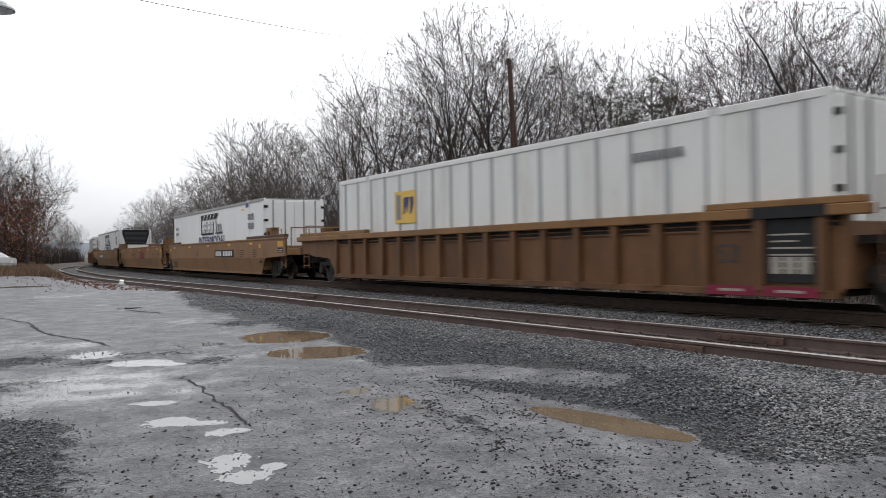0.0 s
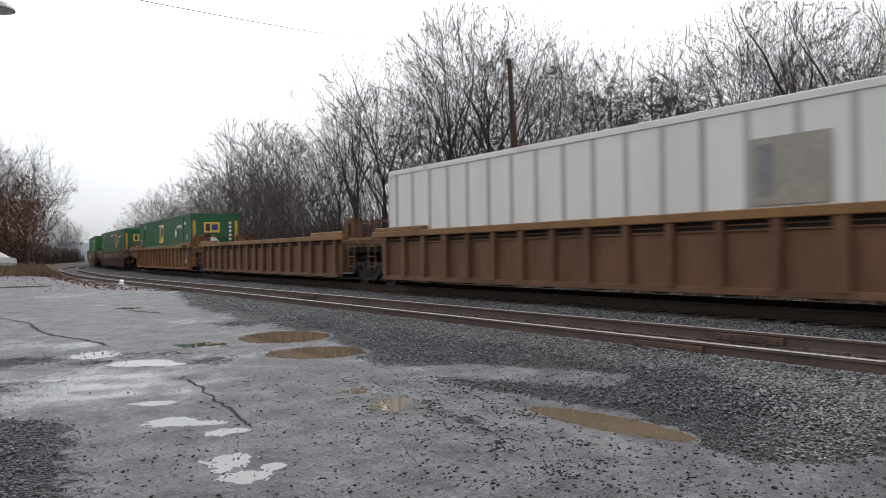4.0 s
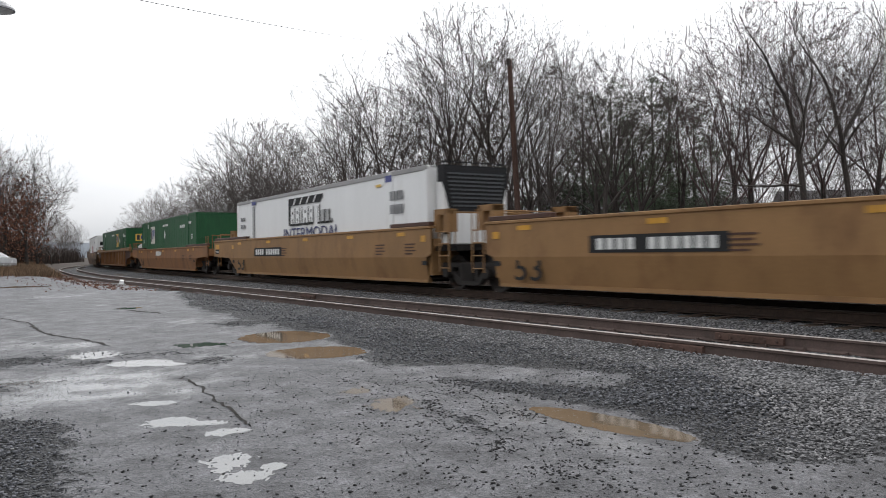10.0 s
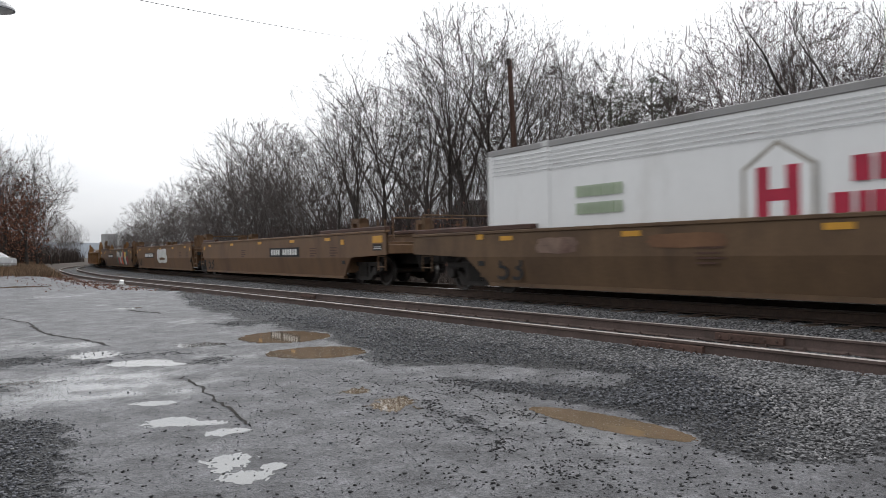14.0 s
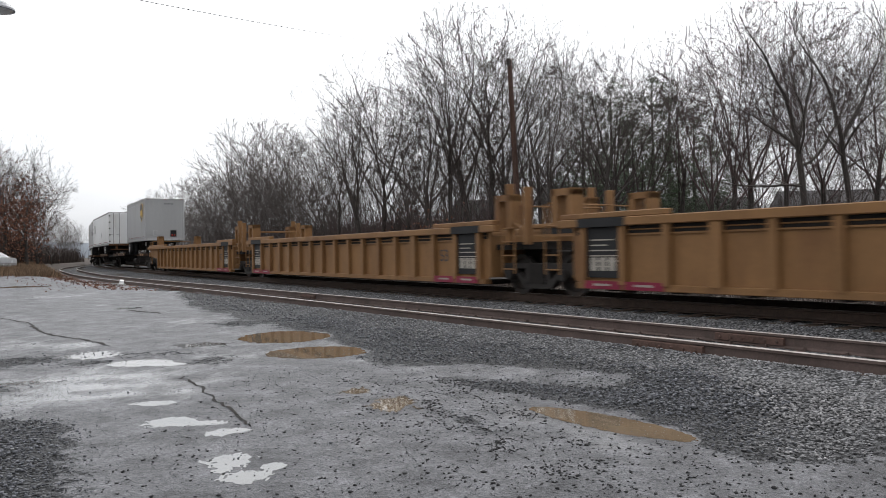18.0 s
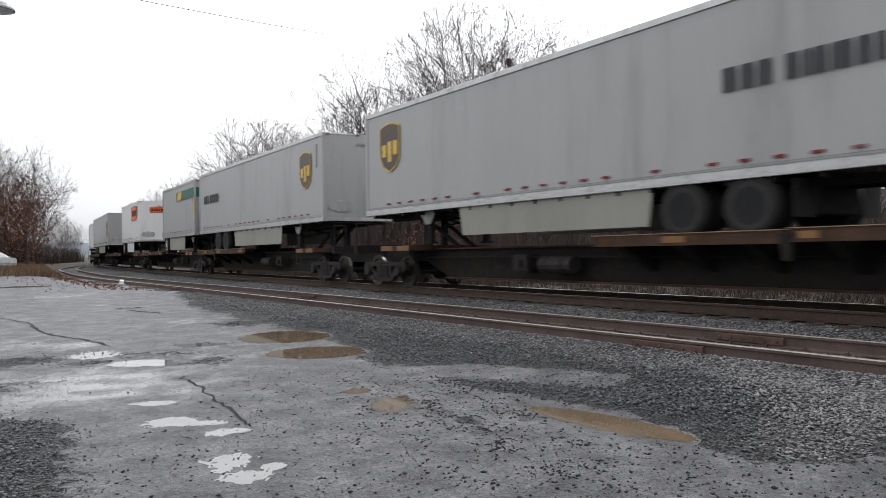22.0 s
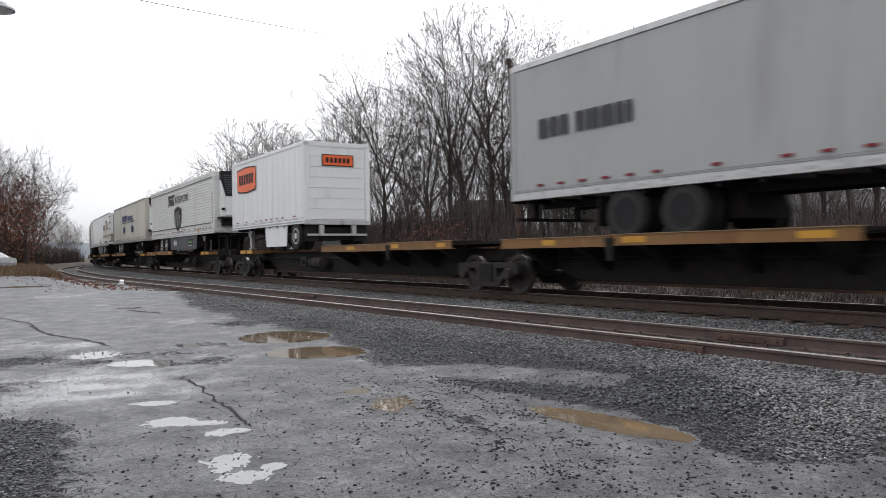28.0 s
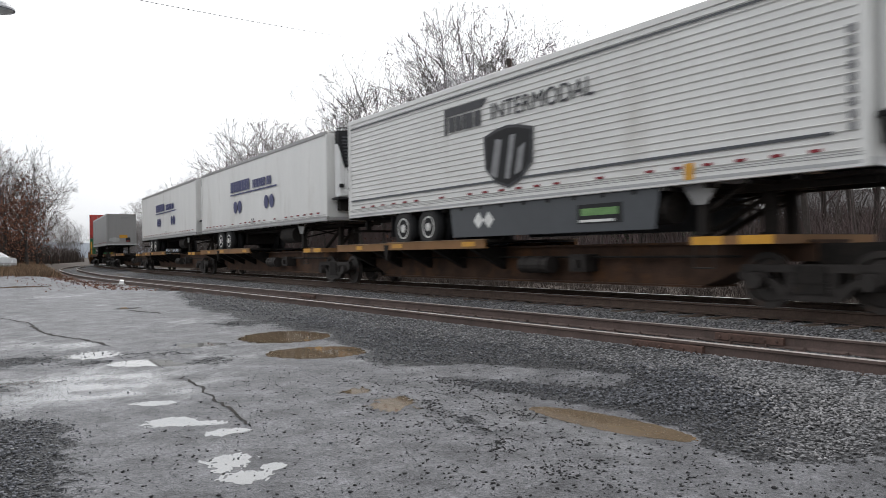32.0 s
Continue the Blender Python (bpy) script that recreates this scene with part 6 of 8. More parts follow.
        part("corner_light", boxes((h, h + 0.02, -1.15, -1.05, z1 - 0.09, z1 - 0.04), (h, h + 0.02, 1.05, 1.15, z1 - 0.09, z1 - 0.04), (h, h + 0.02, -0.05, 0.05, z1 - 0.09, z1 - 0.04)), TAPERED, ob)
        part("air_vent", box(h - 0.62, h - 0.50, NEAR[0] * 1.28 - 0.012, NEAR[0] * 1.28 + 0.022, z1 - 1.15, z1 - 0.35), GREYD, ob, "grey upright vent slot") if NEAR[0] < 0 else None
        front_plate(ob, "document_box", -0.78, -0.52, z0 + 0.32, z0 + 0.72, ALU, h + 0.001)
        front_plate(ob, "document_box_face", -0.74, -0.56, z0 + 0.36, z0 + 0.68, GREY, h + 0.007)
        bm = bmesh.new()
        for i in range(7):
            quad_box(bm, h, h + 0.005, -0.05 + i * 0.09, 0.0 + i * 0.09, z1 - 0.42, z1 - 0.32)
        part("lettering_line", bm, INKGREY, ob)
    return ob


def shield(ob, u, z, L, k=1.0):
    """A dark shield with a gold top and plain gold shapes."""
    o = [(u, z + 0.55 * k), (u + 0.03 * k, z + 0.35 * k), (u + 0.18 * k, z + 0.14 * k), (u + 0.5 * k, z), (u + 0.82 * k, z + 0.14 * k), (u + 0.97 * k, z + 0.35 * k), (u + k, z + 0.55 * k), (u + k, z + 1.12 * k), (u + 0.75 * k, z + 1.20 * k), (u + 0.5 * k, z + 1.22 * k), (u + 0.25 * k, z + 1.20 * k), (u, z + 1.12 * k)]
    shape_sides(ob, "company_shield", o, GOLD, L, label="dark shield with gold rim")
    c = (u + 0.5 * k, z + 0.62 * k)
    shape_sides(ob, "shield_field", [(c[0] + (p - c[0]) * 0.92, c[1] + (q - c[1]) * 0.94) for p, q in o], SHIELD, L, lift=0.005)
    shape_sides(ob, "shield_crest", [(u + 0.05 * k, z + 0.74 * k), (u + 0.30 * k, z + 0.88 * k), (u + 0.60 * k, z + 0.97 * k), (u + 0.95 * k, z + 1.02 * k), (u + 0.95 * k, z + 1.09 * k), (u + 0.55 * k, z + 1.17 * k), (u + 0.05 * k, z + 1.08 * k)], SHIELD, L, lift=0.009)
    for a, b, lo, hi in ((0.14, 0.34, 0.40, 0.70), (0.42, 0.60, 0.26, 0.76), (0.68, 0.88, 0.42, 0.76)):
        on_sides(ob, "shield_shape", u + a * k, u + b * k, z + lo * k, z + hi * k, GOLD, L, lift=0.010)


def freight_bars(ob, u, z, L, h=0.48):
    letters(ob, u, z, [0.76 * q for q in (0.34, 0.30, 0.30, -0.16, 0.27, 0.17, 0.26, 0.09, 0.28, 0.26, 0.18)], h * 0.8, INK, L, "company_lettering_line", 0.32)


def sign_panel(ob, u, z, w, hgt, L):
    shape_sides(ob, "sign_border", [(u, z + 0.10), (u + 0.10, z - 0.02), (u + w * 0.5, z - 0.10), (u + w - 0.10, z - 0.02), (u + w, z + 0.10), (u + w, z + hgt), (u + w * 0.5, z + hgt + 0.08), (u, z + hgt)], BLACK, L)
    shape_sides(ob, "sign_panel", [(u + 0.05, z + 0.13), (u + 0.13, z + 0.03), (u + w * 0.5, z - 0.05), (u + w - 0.13, z + 0.03), (u + w - 0.05, z + 0.13), (u + w - 0.05, z + hgt - 0.05), (u + w * 0.5, z + hgt + 0.03), (u + 0.05, z + hgt - 0.05)], SIGNORANGE, L, lift=0.004, label="orange sign with plain dark shapes")
    letters(ob, u + w * 0.12, z + hgt * 0.30, [w * 0.098] * 6, hgt * 0.44, BLACK, L, "sign_shapes", 0.32, 0.009)

# ---------------------------------------------------------------- the train, from the front of the view backwards


def run(car, c, rear, front):
    MOVERS.append((car, c, rear, front, 0.0, 0.0, 0))
    return car


def load(ob, c, car_c, rear, front, z, turned=False):
    MOVERS.append((ob, car_c, rear, front, c - car_c, z, 180 if turned else 0))
    return ob


OWN, ART = 8.9, 9.65
FLOOR = 0.33
UNITS = [
    # place, type, back bogie own, front bogie own, paint key
    (2.55, "ribbed", 1, 0, "burnt"), (-20.87, "smooth", 0, 1, "tan_old"), (-40.3, "smooth", 0, 0, "tan_old"), (-59.68, "smooth", 1, 0, "tan_old"),
    (-83.3, "ribbed", 0, 1, "brown_rib"), (-102.65, "ribbed", 0, 0, "brown_rib"), (-122.0, "ribbed", 1, 0, "brown_black"),
    (-145.47, "smooth", 1, 1, "dark"), (-168.9, "smooth", 1, 1, "brown"),
    (-192.25, "smooth", 0, 1, "tan"), (-211.65, "smooth", 0, 0, "tan"), (-231.05, "smooth", 1, 0, "tan"),
    (-254.5, "smooth", 1, 1, "orange"), (-278.07, "ribbed", 1, 1, "brown_rib2"), (-301.36, "smooth", 1, 1, "olive"),
    (-325.0, "smooth", 0, 1, "tan_dark"), (-344.4, "smooth", 0, 0, "tan_dark"), (-363.8, "smooth", 1, 0, "tan_dark"),
    (-387.3, "ribbed", 0, 1, "ochre"), (-406.7, "ribbed", 0, 0, "ochre"), (-426.1, "ribbed", 1, 0, "ochre"),
]
CARS = {}
for c, kind, back, front, key in UNITS:
    if kind == "smooth":
        paint, zt, words = {"tan": (TAN, 1.55, "tan painted well car with smooth folded sides and yellow markers"),
                            "tan_old": (TANOLD, 1.52, "dusty tan well car with smooth folded sides"),
                            "tan_dark": (TANDARK, 1.52, "grimy tan-brown well car with smooth folded sides"),
                            "dark": (DARKBROWN, 1.34, "dark brown grimy well car with smooth folded sides"),
                            "olive": (OLIVE, 1.34, "olive-brown grimy well car with faded patches"),
                            "brown": (BROWN, 1.36, "weathered brown well car with smooth folded sides"),
                            "orange": (ORANGE, 1.36, "rusty orange well car with smooth folded sides")}[key]
        spray = {-211.65: [(3.2, 1.05, 1.2, 0.10, BROWN, 9)],
                 -40.3: [(-2.0, 1.1, 1.0, 0.08, BROWN, 7)],
                 -344.4: [(0.6, 0.95, 1.5, 0.42, SPRAYWHITE, 8)],
                 -168.9: [(-2.45, 0.84, 1.6, 0.44, SCRAPED, 9)],
                 -145.47: [(-5.2, 1.10, 0.5, 0.13, BROWN, 2), (-3.9, 1.08, 0.6, 0.15, ORANGE, 5), (-2.6, 1.08, 0.7, 0.15, SCRAPED, 6), (-1.0, 1.06, 0.9, 0.17, SCRAPED, 8), (0.9, 1.10, 0.8, 0.15, SCRAPED, 11), (2.6, 1.08, 0.6, 0.14, BROWN, 12), (4.4, 1.10, 1.0, 0.15, SCRAPED, 14), (6.2, 1.12, 0.6, 0.12, BROWN, 15), (-1.5, 0.55, 0.9, 0.16, BROWN, 17), (1.2, 0.55, 1.0, 0.18, BROWN, 18)],
                 -301.36: [(-5.6, 1.05, 0.6, 0.16, SCRAPED, 2), (1.6, 1.10, 0.7, 0.13, SCRAPED, 5), (4.0, 1.08, 0.9, 0.14, ORANGE, 7), (-2.4, 1.08, 0.8, 0.12, BROWN, 9), (2.8, 0.55, 1.2, 0.15, DARKBROWN, 11)],
                 -254.5: [(-1.2, 1.12, 0.9, 0.13, SPRAYWHITE, 4)]}.get(c, ())
        car = smooth_well(words, paint, zt, back, front, number=key in ("tan", "tan_old", "tan_dark") and c != -40.3, spray=spray)
        if c == -192.25:
            bubbles(car, -5.85, -2.45, 0.34, 1.50, ((LIME, LILAC),) * 4, 3)
        if c == -363.8:
            bubbles(car, 0.3, 6.5, 0.30, 1.46, ((STRIPEGREEN, SPRAYWHITE), (SPRAYRED, SPRAYWHITE), (SPRAYWHITE, STRIPEGREEN), (SIGNORANGE, SPRAYWHITE), (STRIPEGREEN, SPRAYRED), (SPRAYWHITE, GOLD), (SPRAYRED, STRIPEGREEN)), 21)
        for row in {-40.3: [(3.9, 0.62, 2.2, 0.5, INK, 5)], -211.65: [(3.6, 0.75, 3.0, 0.6, INK, 6)], -168.9: [(1.2, 0.85, 1.9, 0.4, PALE, 3), (3.4, 0.8, 1.0, 0.4, PALE, 9)], -145.47: [(-3.4, 0.9, 2.6, 0.4, PALE, 12)]}.get(c, ()):
            scribble(car, *row)
        if c == -168.9:
            spraypaint(car, [(-2.4, 0.88, 1.35, 0.34, PALE, 4)], 1.482, 1)
        if c in (-40.3, -211.65):
            for j in range(3):
                part("company_shape", box(0.5 + j * 0.64, 1.0 + j * 0.64, -1.486, -1.480, 0.80, 1.28), FADEDRED, car, "plain red block")
        if key in ("tan", "tan_old", "tan_dark"):
            for e, own in ((-1, back), (1, front)):
                if own:
                    plates(car, paint, [("end_marker", e * 10.55 - 0.30, e * 10.55 + 0.30, 1.24, 1.44, YELLOW), ("end_board", e * 10.55 - 0.28, e * 10.55 + 0.28, 1.02, 1.20, BLACK)], 1.474)
                    plates(car, paint, [("board_line", e * 10.55 - 0.22, e * 10.55 + 0.22, 1.06 + 0.05 * j, 1.08 + 0.05 * j, LETTER) for j in range(2)], 1.479)
            guides(car, 1, paint, zt)
            guides(car, -1, paint, zt)
    else:
        paint, dark, chord, words = {"ochre": (OCHRE, OCHRE, None, "ochre well car with upright side posts and black data panels"),
                                     "brown_black": (ORANGE, BROWN, OCHRE, "weathered orange-brown well car with upright posts and black panels"),
                                     "burnt": (BURNT, BURNT, OCHRE, "rusty brown well car with upright posts and black panels"),
                                     "brown_rib": (BROWN, BROWN, OCHRE, "weathered brown well car with upright side posts"),
                                     "brown_rib2": (ORANGE, DARKBROWN, OCHRE, "dark brown well car with rusty upright side posts")}[key]
        car = ribbed_well(words, paint, dark, 1.54, back, front, black={2.55: (1,), -122.0: (1,), -387.3: (-1,), -406.7: (-1, 1), -426.1: (1,)}.get(c, ()), chord=chord, guide=c not in (-278.07, 2.55, -83.3))
    if c in (-387.3, -406.7, -426.1, -363.8):
        end_posts(car, -1 if c == -363.8 else 1, OCHRE if kind == "ribbed" else TANDARK, 1.52, 9.6 if c == -387.3 else 8.9)
    CARS[c] = (car, OWN if back else ART, OWN if front else ART)
    run(car, c, CARS[c][1], CARS[c][2])


def in_well(ob, c):
    return load(ob, c, c, CARS[c][1], CARS[c][2], FLOOR)


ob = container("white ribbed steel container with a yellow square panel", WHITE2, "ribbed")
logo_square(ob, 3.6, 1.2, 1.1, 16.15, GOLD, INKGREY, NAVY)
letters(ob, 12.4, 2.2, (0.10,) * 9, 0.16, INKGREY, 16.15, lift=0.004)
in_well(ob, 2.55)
ob = container("white smooth container with a black stepped mark", WHITE, "white")
doors(ob, 16.15, 0, 2.896, WHITE, 1)
in_well(ob, -20.87)
ob = container("white refrigerated container with a black front grille", WHITE, "white")
reefer(ob, 16.15, 0, 2.896)
in_well(ob, -59.68)
ob = container("white ribbed steel container with a faded tan panel", WHITE2, "ribbed")
logo_square(ob, 11.55, 1.0, 1.30, 16.15, PALE, INKGREY, PALE)
front_plate(ob, "company_panel", -0.95, -0.15, 1.85, 2.5, PALE, 8.12, "faded tan panel")
in_well(ob, -83.3)
in_well(container("dark green container with a yellow square panel and edge stripes", GREEN, "green", 7.41), -122.0)
in_well(container("dark green container with a cream square panel and edge stripes", GREEN, "green", 10.27, tone=GOLD), -145.47)
in_well(container("faded light green container with a yellow square panel", GREEN2, "green", 10.28, id_u=14.6), -168.9)
in_well(container("dark green container with hazard diamonds and swing doors", GREEN, "green", 4.39, id_u=13.0, gem=3.78, doors_front=True, hazard=9.12), -192.25)
ob = container("white refrigerated container with a black front grille", WHITE, "white")
reefer(ob, 16.15, 0, 2.896)
on_sides(ob, "blue_tag", 2.05, 2.55, 2.66, 2.80, BLUE, 16.15, lift=0.006)
on_sides(ob, "grey_post", 2.10, 2.34, 0.2, 2.6, GREY, 16.15, lift=0.002)
in_well(ob, -231.05)
in_well(container("olive green container with a pale square panel", GREEN3, "green", 3.41, gem=8.0, id_u=12.3, tone=CREAM, face_logo=False), -254.5)
in_well(container("olive green container with a cream square panel", GREEN3, "green", 10.2, id_u=14.5, tone=GOLD), -278.07)
ob = container("white refrigerated container with a crimson hexagon mark", WHITE, "hub")
h_ = 8.075
u_ = part("cooling_unit", box(h_, h_ + 0.10, -1.05, 1.05, 0.4, 2.75, 0.03), WHITE, ob, "white front with a dark cooling panel")
part("control_window", box(h_ + 0.10, h_ + 0.115, -0.95, -0.25, 1.85, 2.25), BLACK, u_)
part("cooling_panel", box(h_ + 0.10, h_ + 0.125, 0.0, 0.85, 1.05, 2.45, 0.02), DARKGREY, u_)
part("panel_slats", boxes(*[(h_ + 0.125, h_ + 0.135, 0.05, 0.8, 1.1 + i * 0.12, 1.13 + i * 0.12) for i in range(11)]), BLACK, u_)
part("small_window", box(h_ + 0.10, h_ + 0.112, -0.75, -0.45, 1.5, 1.7), BLACK, u_)
in_well(ob, -301.36)

# skeleton cars: the places of the bogies, front to back
SETS = [[-439.4, -457.3, -475.3, -493.1], [-497.3, -514.0, -531.1, -548.6, -565.6, -581.5], [-584.9, -603.5, -621.7, -639.8], [-644.3, -661.9, -680.0, -697.6], [-702.8, -719.4, -736.2, -753.0, -769.8], [-773.9, -791.0]]
REVERSED = {(0, 1), (0, 2), (1, 4), (2, 2), (3, 2)}
SPINES = {}
for i, st in enumerate(SETS):
    for j in range(len(st) - 1):
        c, ln = (st[j] + st[j + 1]) / 2, st[j] - st[j + 1]
        band = (OCHRE, YELLOW) if i in (2, 3, 4) else (DECKRUST, OCHRE)
        car = spine("rusty skeleton car with a worn trailer deck" if i < 2 else "orange-brown skeleton car with yellow markers and a trailer deck", ln, (i, j) in REVERSED, j == 0, j == len(st) - 2,
                    "skeleton cars of the train", DECKRUST, band, DECKRUST if i == 4 else GRIMY, 2.3 if i == 0 else 1.0)
        SPINES[(i, j)] = (c, ln / 2)
        run(car, c, ln / 2, ln / 2)
DECK = 1.10


def on_deck(ob, c, key):
    cc, hh = SPINES[key]
    return load(ob, c, cc, hh, hh, DECK, key in REVERSED)


# u counts from the left end of the wall that the viewer faces; turned trailers show their other wall, with the nose to the viewer's left
ob = trailer("short light grey trailer with a dark gold-rimmed shield", GREY, 8.4, axles=1, rail=ALU)
shield(ob, 6.34, 2.3, 8.4, 1.05)
on_sides(ob, "upper_line", 0.1, 8.0, 3.52, 3.55, ALU, 8.4)
on_deck(ob, -443.6, (0, 0))
NEAR[0] = 1
ob = trailer("long white trailer with rusty swing doors", WHITE, 16.1, z1=3.95, rail=GREYD, sill=RUSTY)
on_sides(ob, "faded_panel", 1.59, 2.55, 2.3, 3.2, GREYD, 16.1, label="faded grey panel")
diamond(ob, 9.35, 2.0, 0.3, GREY, 16.1)
front_plate(ob, "yellow_tag", -1.1, -0.7, 1.35, 1.75, YELLOW, -8.09, "yellow tag on the door", -1)
on_deck(ob, -467.45, (0, 1))
NEAR[0] = -1
NEAR[0] = 1
ob = trailer("long grey trailer with a pale side skirt and a shield", GREY, 16.15, z1=3.92, skirt=(5.27, 11.36, 0.25, SKIRTGREY), rail=ALU, hubs=False)
shield(ob, 0.9, 2.1, 16.15, 1.15)
freight_bars(ob, 12.42, 2.35, 16.15)
on_deck(ob, -485.7, (0, 2))
NEAR[0] = -1
ob = trailer("long grey trailer with a shield near the nose and a skirt", GREY, 16.15, z1=3.92, skirt=(5.85, 12.0, 0.25, SKIRTGREY), rail=ALU, hubs=False)
shield(ob, 14.08, 2.1, 16.15, 1.08)
freight_bars(ob, 0.98, 2.4, 16.15)
on_deck(ob, -505.0, (1, 0))
ob = trailer("short grey trailer with a deep green stripe and yellow mark", GREY, 8.4, axles=1, skirt=(1.73, 5.81, 0.2, SKIRTGREY), rail=ALU)
on_sides(ob, "green_stripe", 4.04, 8.38, 2.95, 3.45, STRIPEGREEN, 8.4, slant=0.0, label="deep green stripe")
on_sides(ob, "company_shape", 4.22, 5.2, 2.98, 3.42, GOLD, 8.4, slant=0.25, lift=0.005)
on_sides(ob, "corner_tag", 8.18, 8.35, 1.8, 2.85, GOLD, 8.4)
front_plate(ob, "green_stripe", -1.2, 1.2, 2.95, 3.45, STRIPEGREEN, 4.2)
front_plate(ob, "company_shape", -0.45, 0.55, 3.0, 3.4, GOLD, 4.206)
on_deck(ob, -518.3, (1, 1))
ob = trailer("short white ribbed trailer with orange signs", WHITE, 8.45, axles=1, skirt=(2.52, 5.77, 0.2, WHITE), ribs=14)
sign_panel(ob, 5.18, 2.55, 2.5, 0.95, 8.45)
front_plate(ob, "sign_border", -0.52, 0.66, 3.02, 3.42, BLACK, 4.225)
front_plate(ob, "sign_panel", -0.50, 0.64, 3.035, 3.405, SIGNORANGE, 4.231)
for k_ in range(6):
    front_plate(ob, "sign_shape", -0.40 + 0.165 * k_, -0.29 + 0.165 * k_, 3.13, 3.31, BLACK, 4.237)
on_deck(ob, -535.6, (1, 2))
ob = trailer("long light grey trailer with a shield and a pale skirt", GREY, 16.15, z1=3.90, skirt=(5.98, 12.1, 0.25, SKIRTGREY), rail=ALU, hubs=False)
shield(ob, 14.05, 1.75, 16.15, 1.1)
on_sides(ob, "upper_line", 0.1, 15.6, 3.42, 3.46, ALU, 16.15)
on_deck(ob, -556.6, (1, 3))
NEAR[0] = 1
ob = trailer("short white ribbed trailer with a roll door and blue mark", WHITE, 8.3, axles=1, roll=True, ribs=14)
letters(ob, 0.85, 2.85, (0.6, 0.6, 0.6), 0.60, BLUE, 8.3, "company_shapes", 0.12)
shape_sides(ob, "company_swoosh", [(0.75, 2.35), (2.2, 2.75), (2.3, 2.9), (0.75, 2.6)], RED, 8.3)
front_plate(ob, "company_shape", -0.55, 0.45, 2.95, 3.35, BLUE, -4.172, "", -1)
front_plate(ob, "company_swoosh", -0.6, 0.5, 2.72, 2.86, RED, -4.172, "", -1)
on_deck(ob, -578.1, (1, 4))
NEAR[0] = -1
ob = trailer("long white refrigerated trailer with a red mark", WHITE, 16.0, cool=True)
shape_sides(ob, "company_mark", [(13.2, 2.2), (13.9, 2.35), (13.9, 3.3), (13.5, 3.0)], RED, 16.0)
on_deck(ob, -593.3, (2, 0))
ob = trailer("long grey trailer with a shield near the nose", GREY, 16.0, z1=3.88, rail=ALU, hubs=False)
shield(ob, 13.8, 1.85, 16.0, 1.1)
freight_bars(ob, 0.95, 2.2, 16.0, 0.5)
on_deck(ob, -612.5, (2, 1))
NEAR[0] = 1
ob = trailer("short white ribbed trailer with orange signs and a roll door", WHITE, 8.4, axles=1, roll=True, skirt=(1.84, 4.28, 0.15, WHITE), ribs=14)
sign_panel(ob, 0.77, 2.55, 2.5, 0.95, 8.4)
front_plate(ob, "sign_border", -0.62, 0.62, 3.0, 3.42, BLACK, -4.242, "", -1)
front_plate(ob, "sign_panel", -0.58, 0.58, 3.03, 3.39, SIGNORANGE, -4.248, "", -1)
for k_ in range(6):
    front_plate(ob, "sign_shape", -0.46 + 0.165 * k_, -0.35 + 0.165 * k_, 3.12, 3.30, BLACK, -4.254, "", -1)
on_deck(ob, -636.6, (2, 2))
NEAR[0] = -1


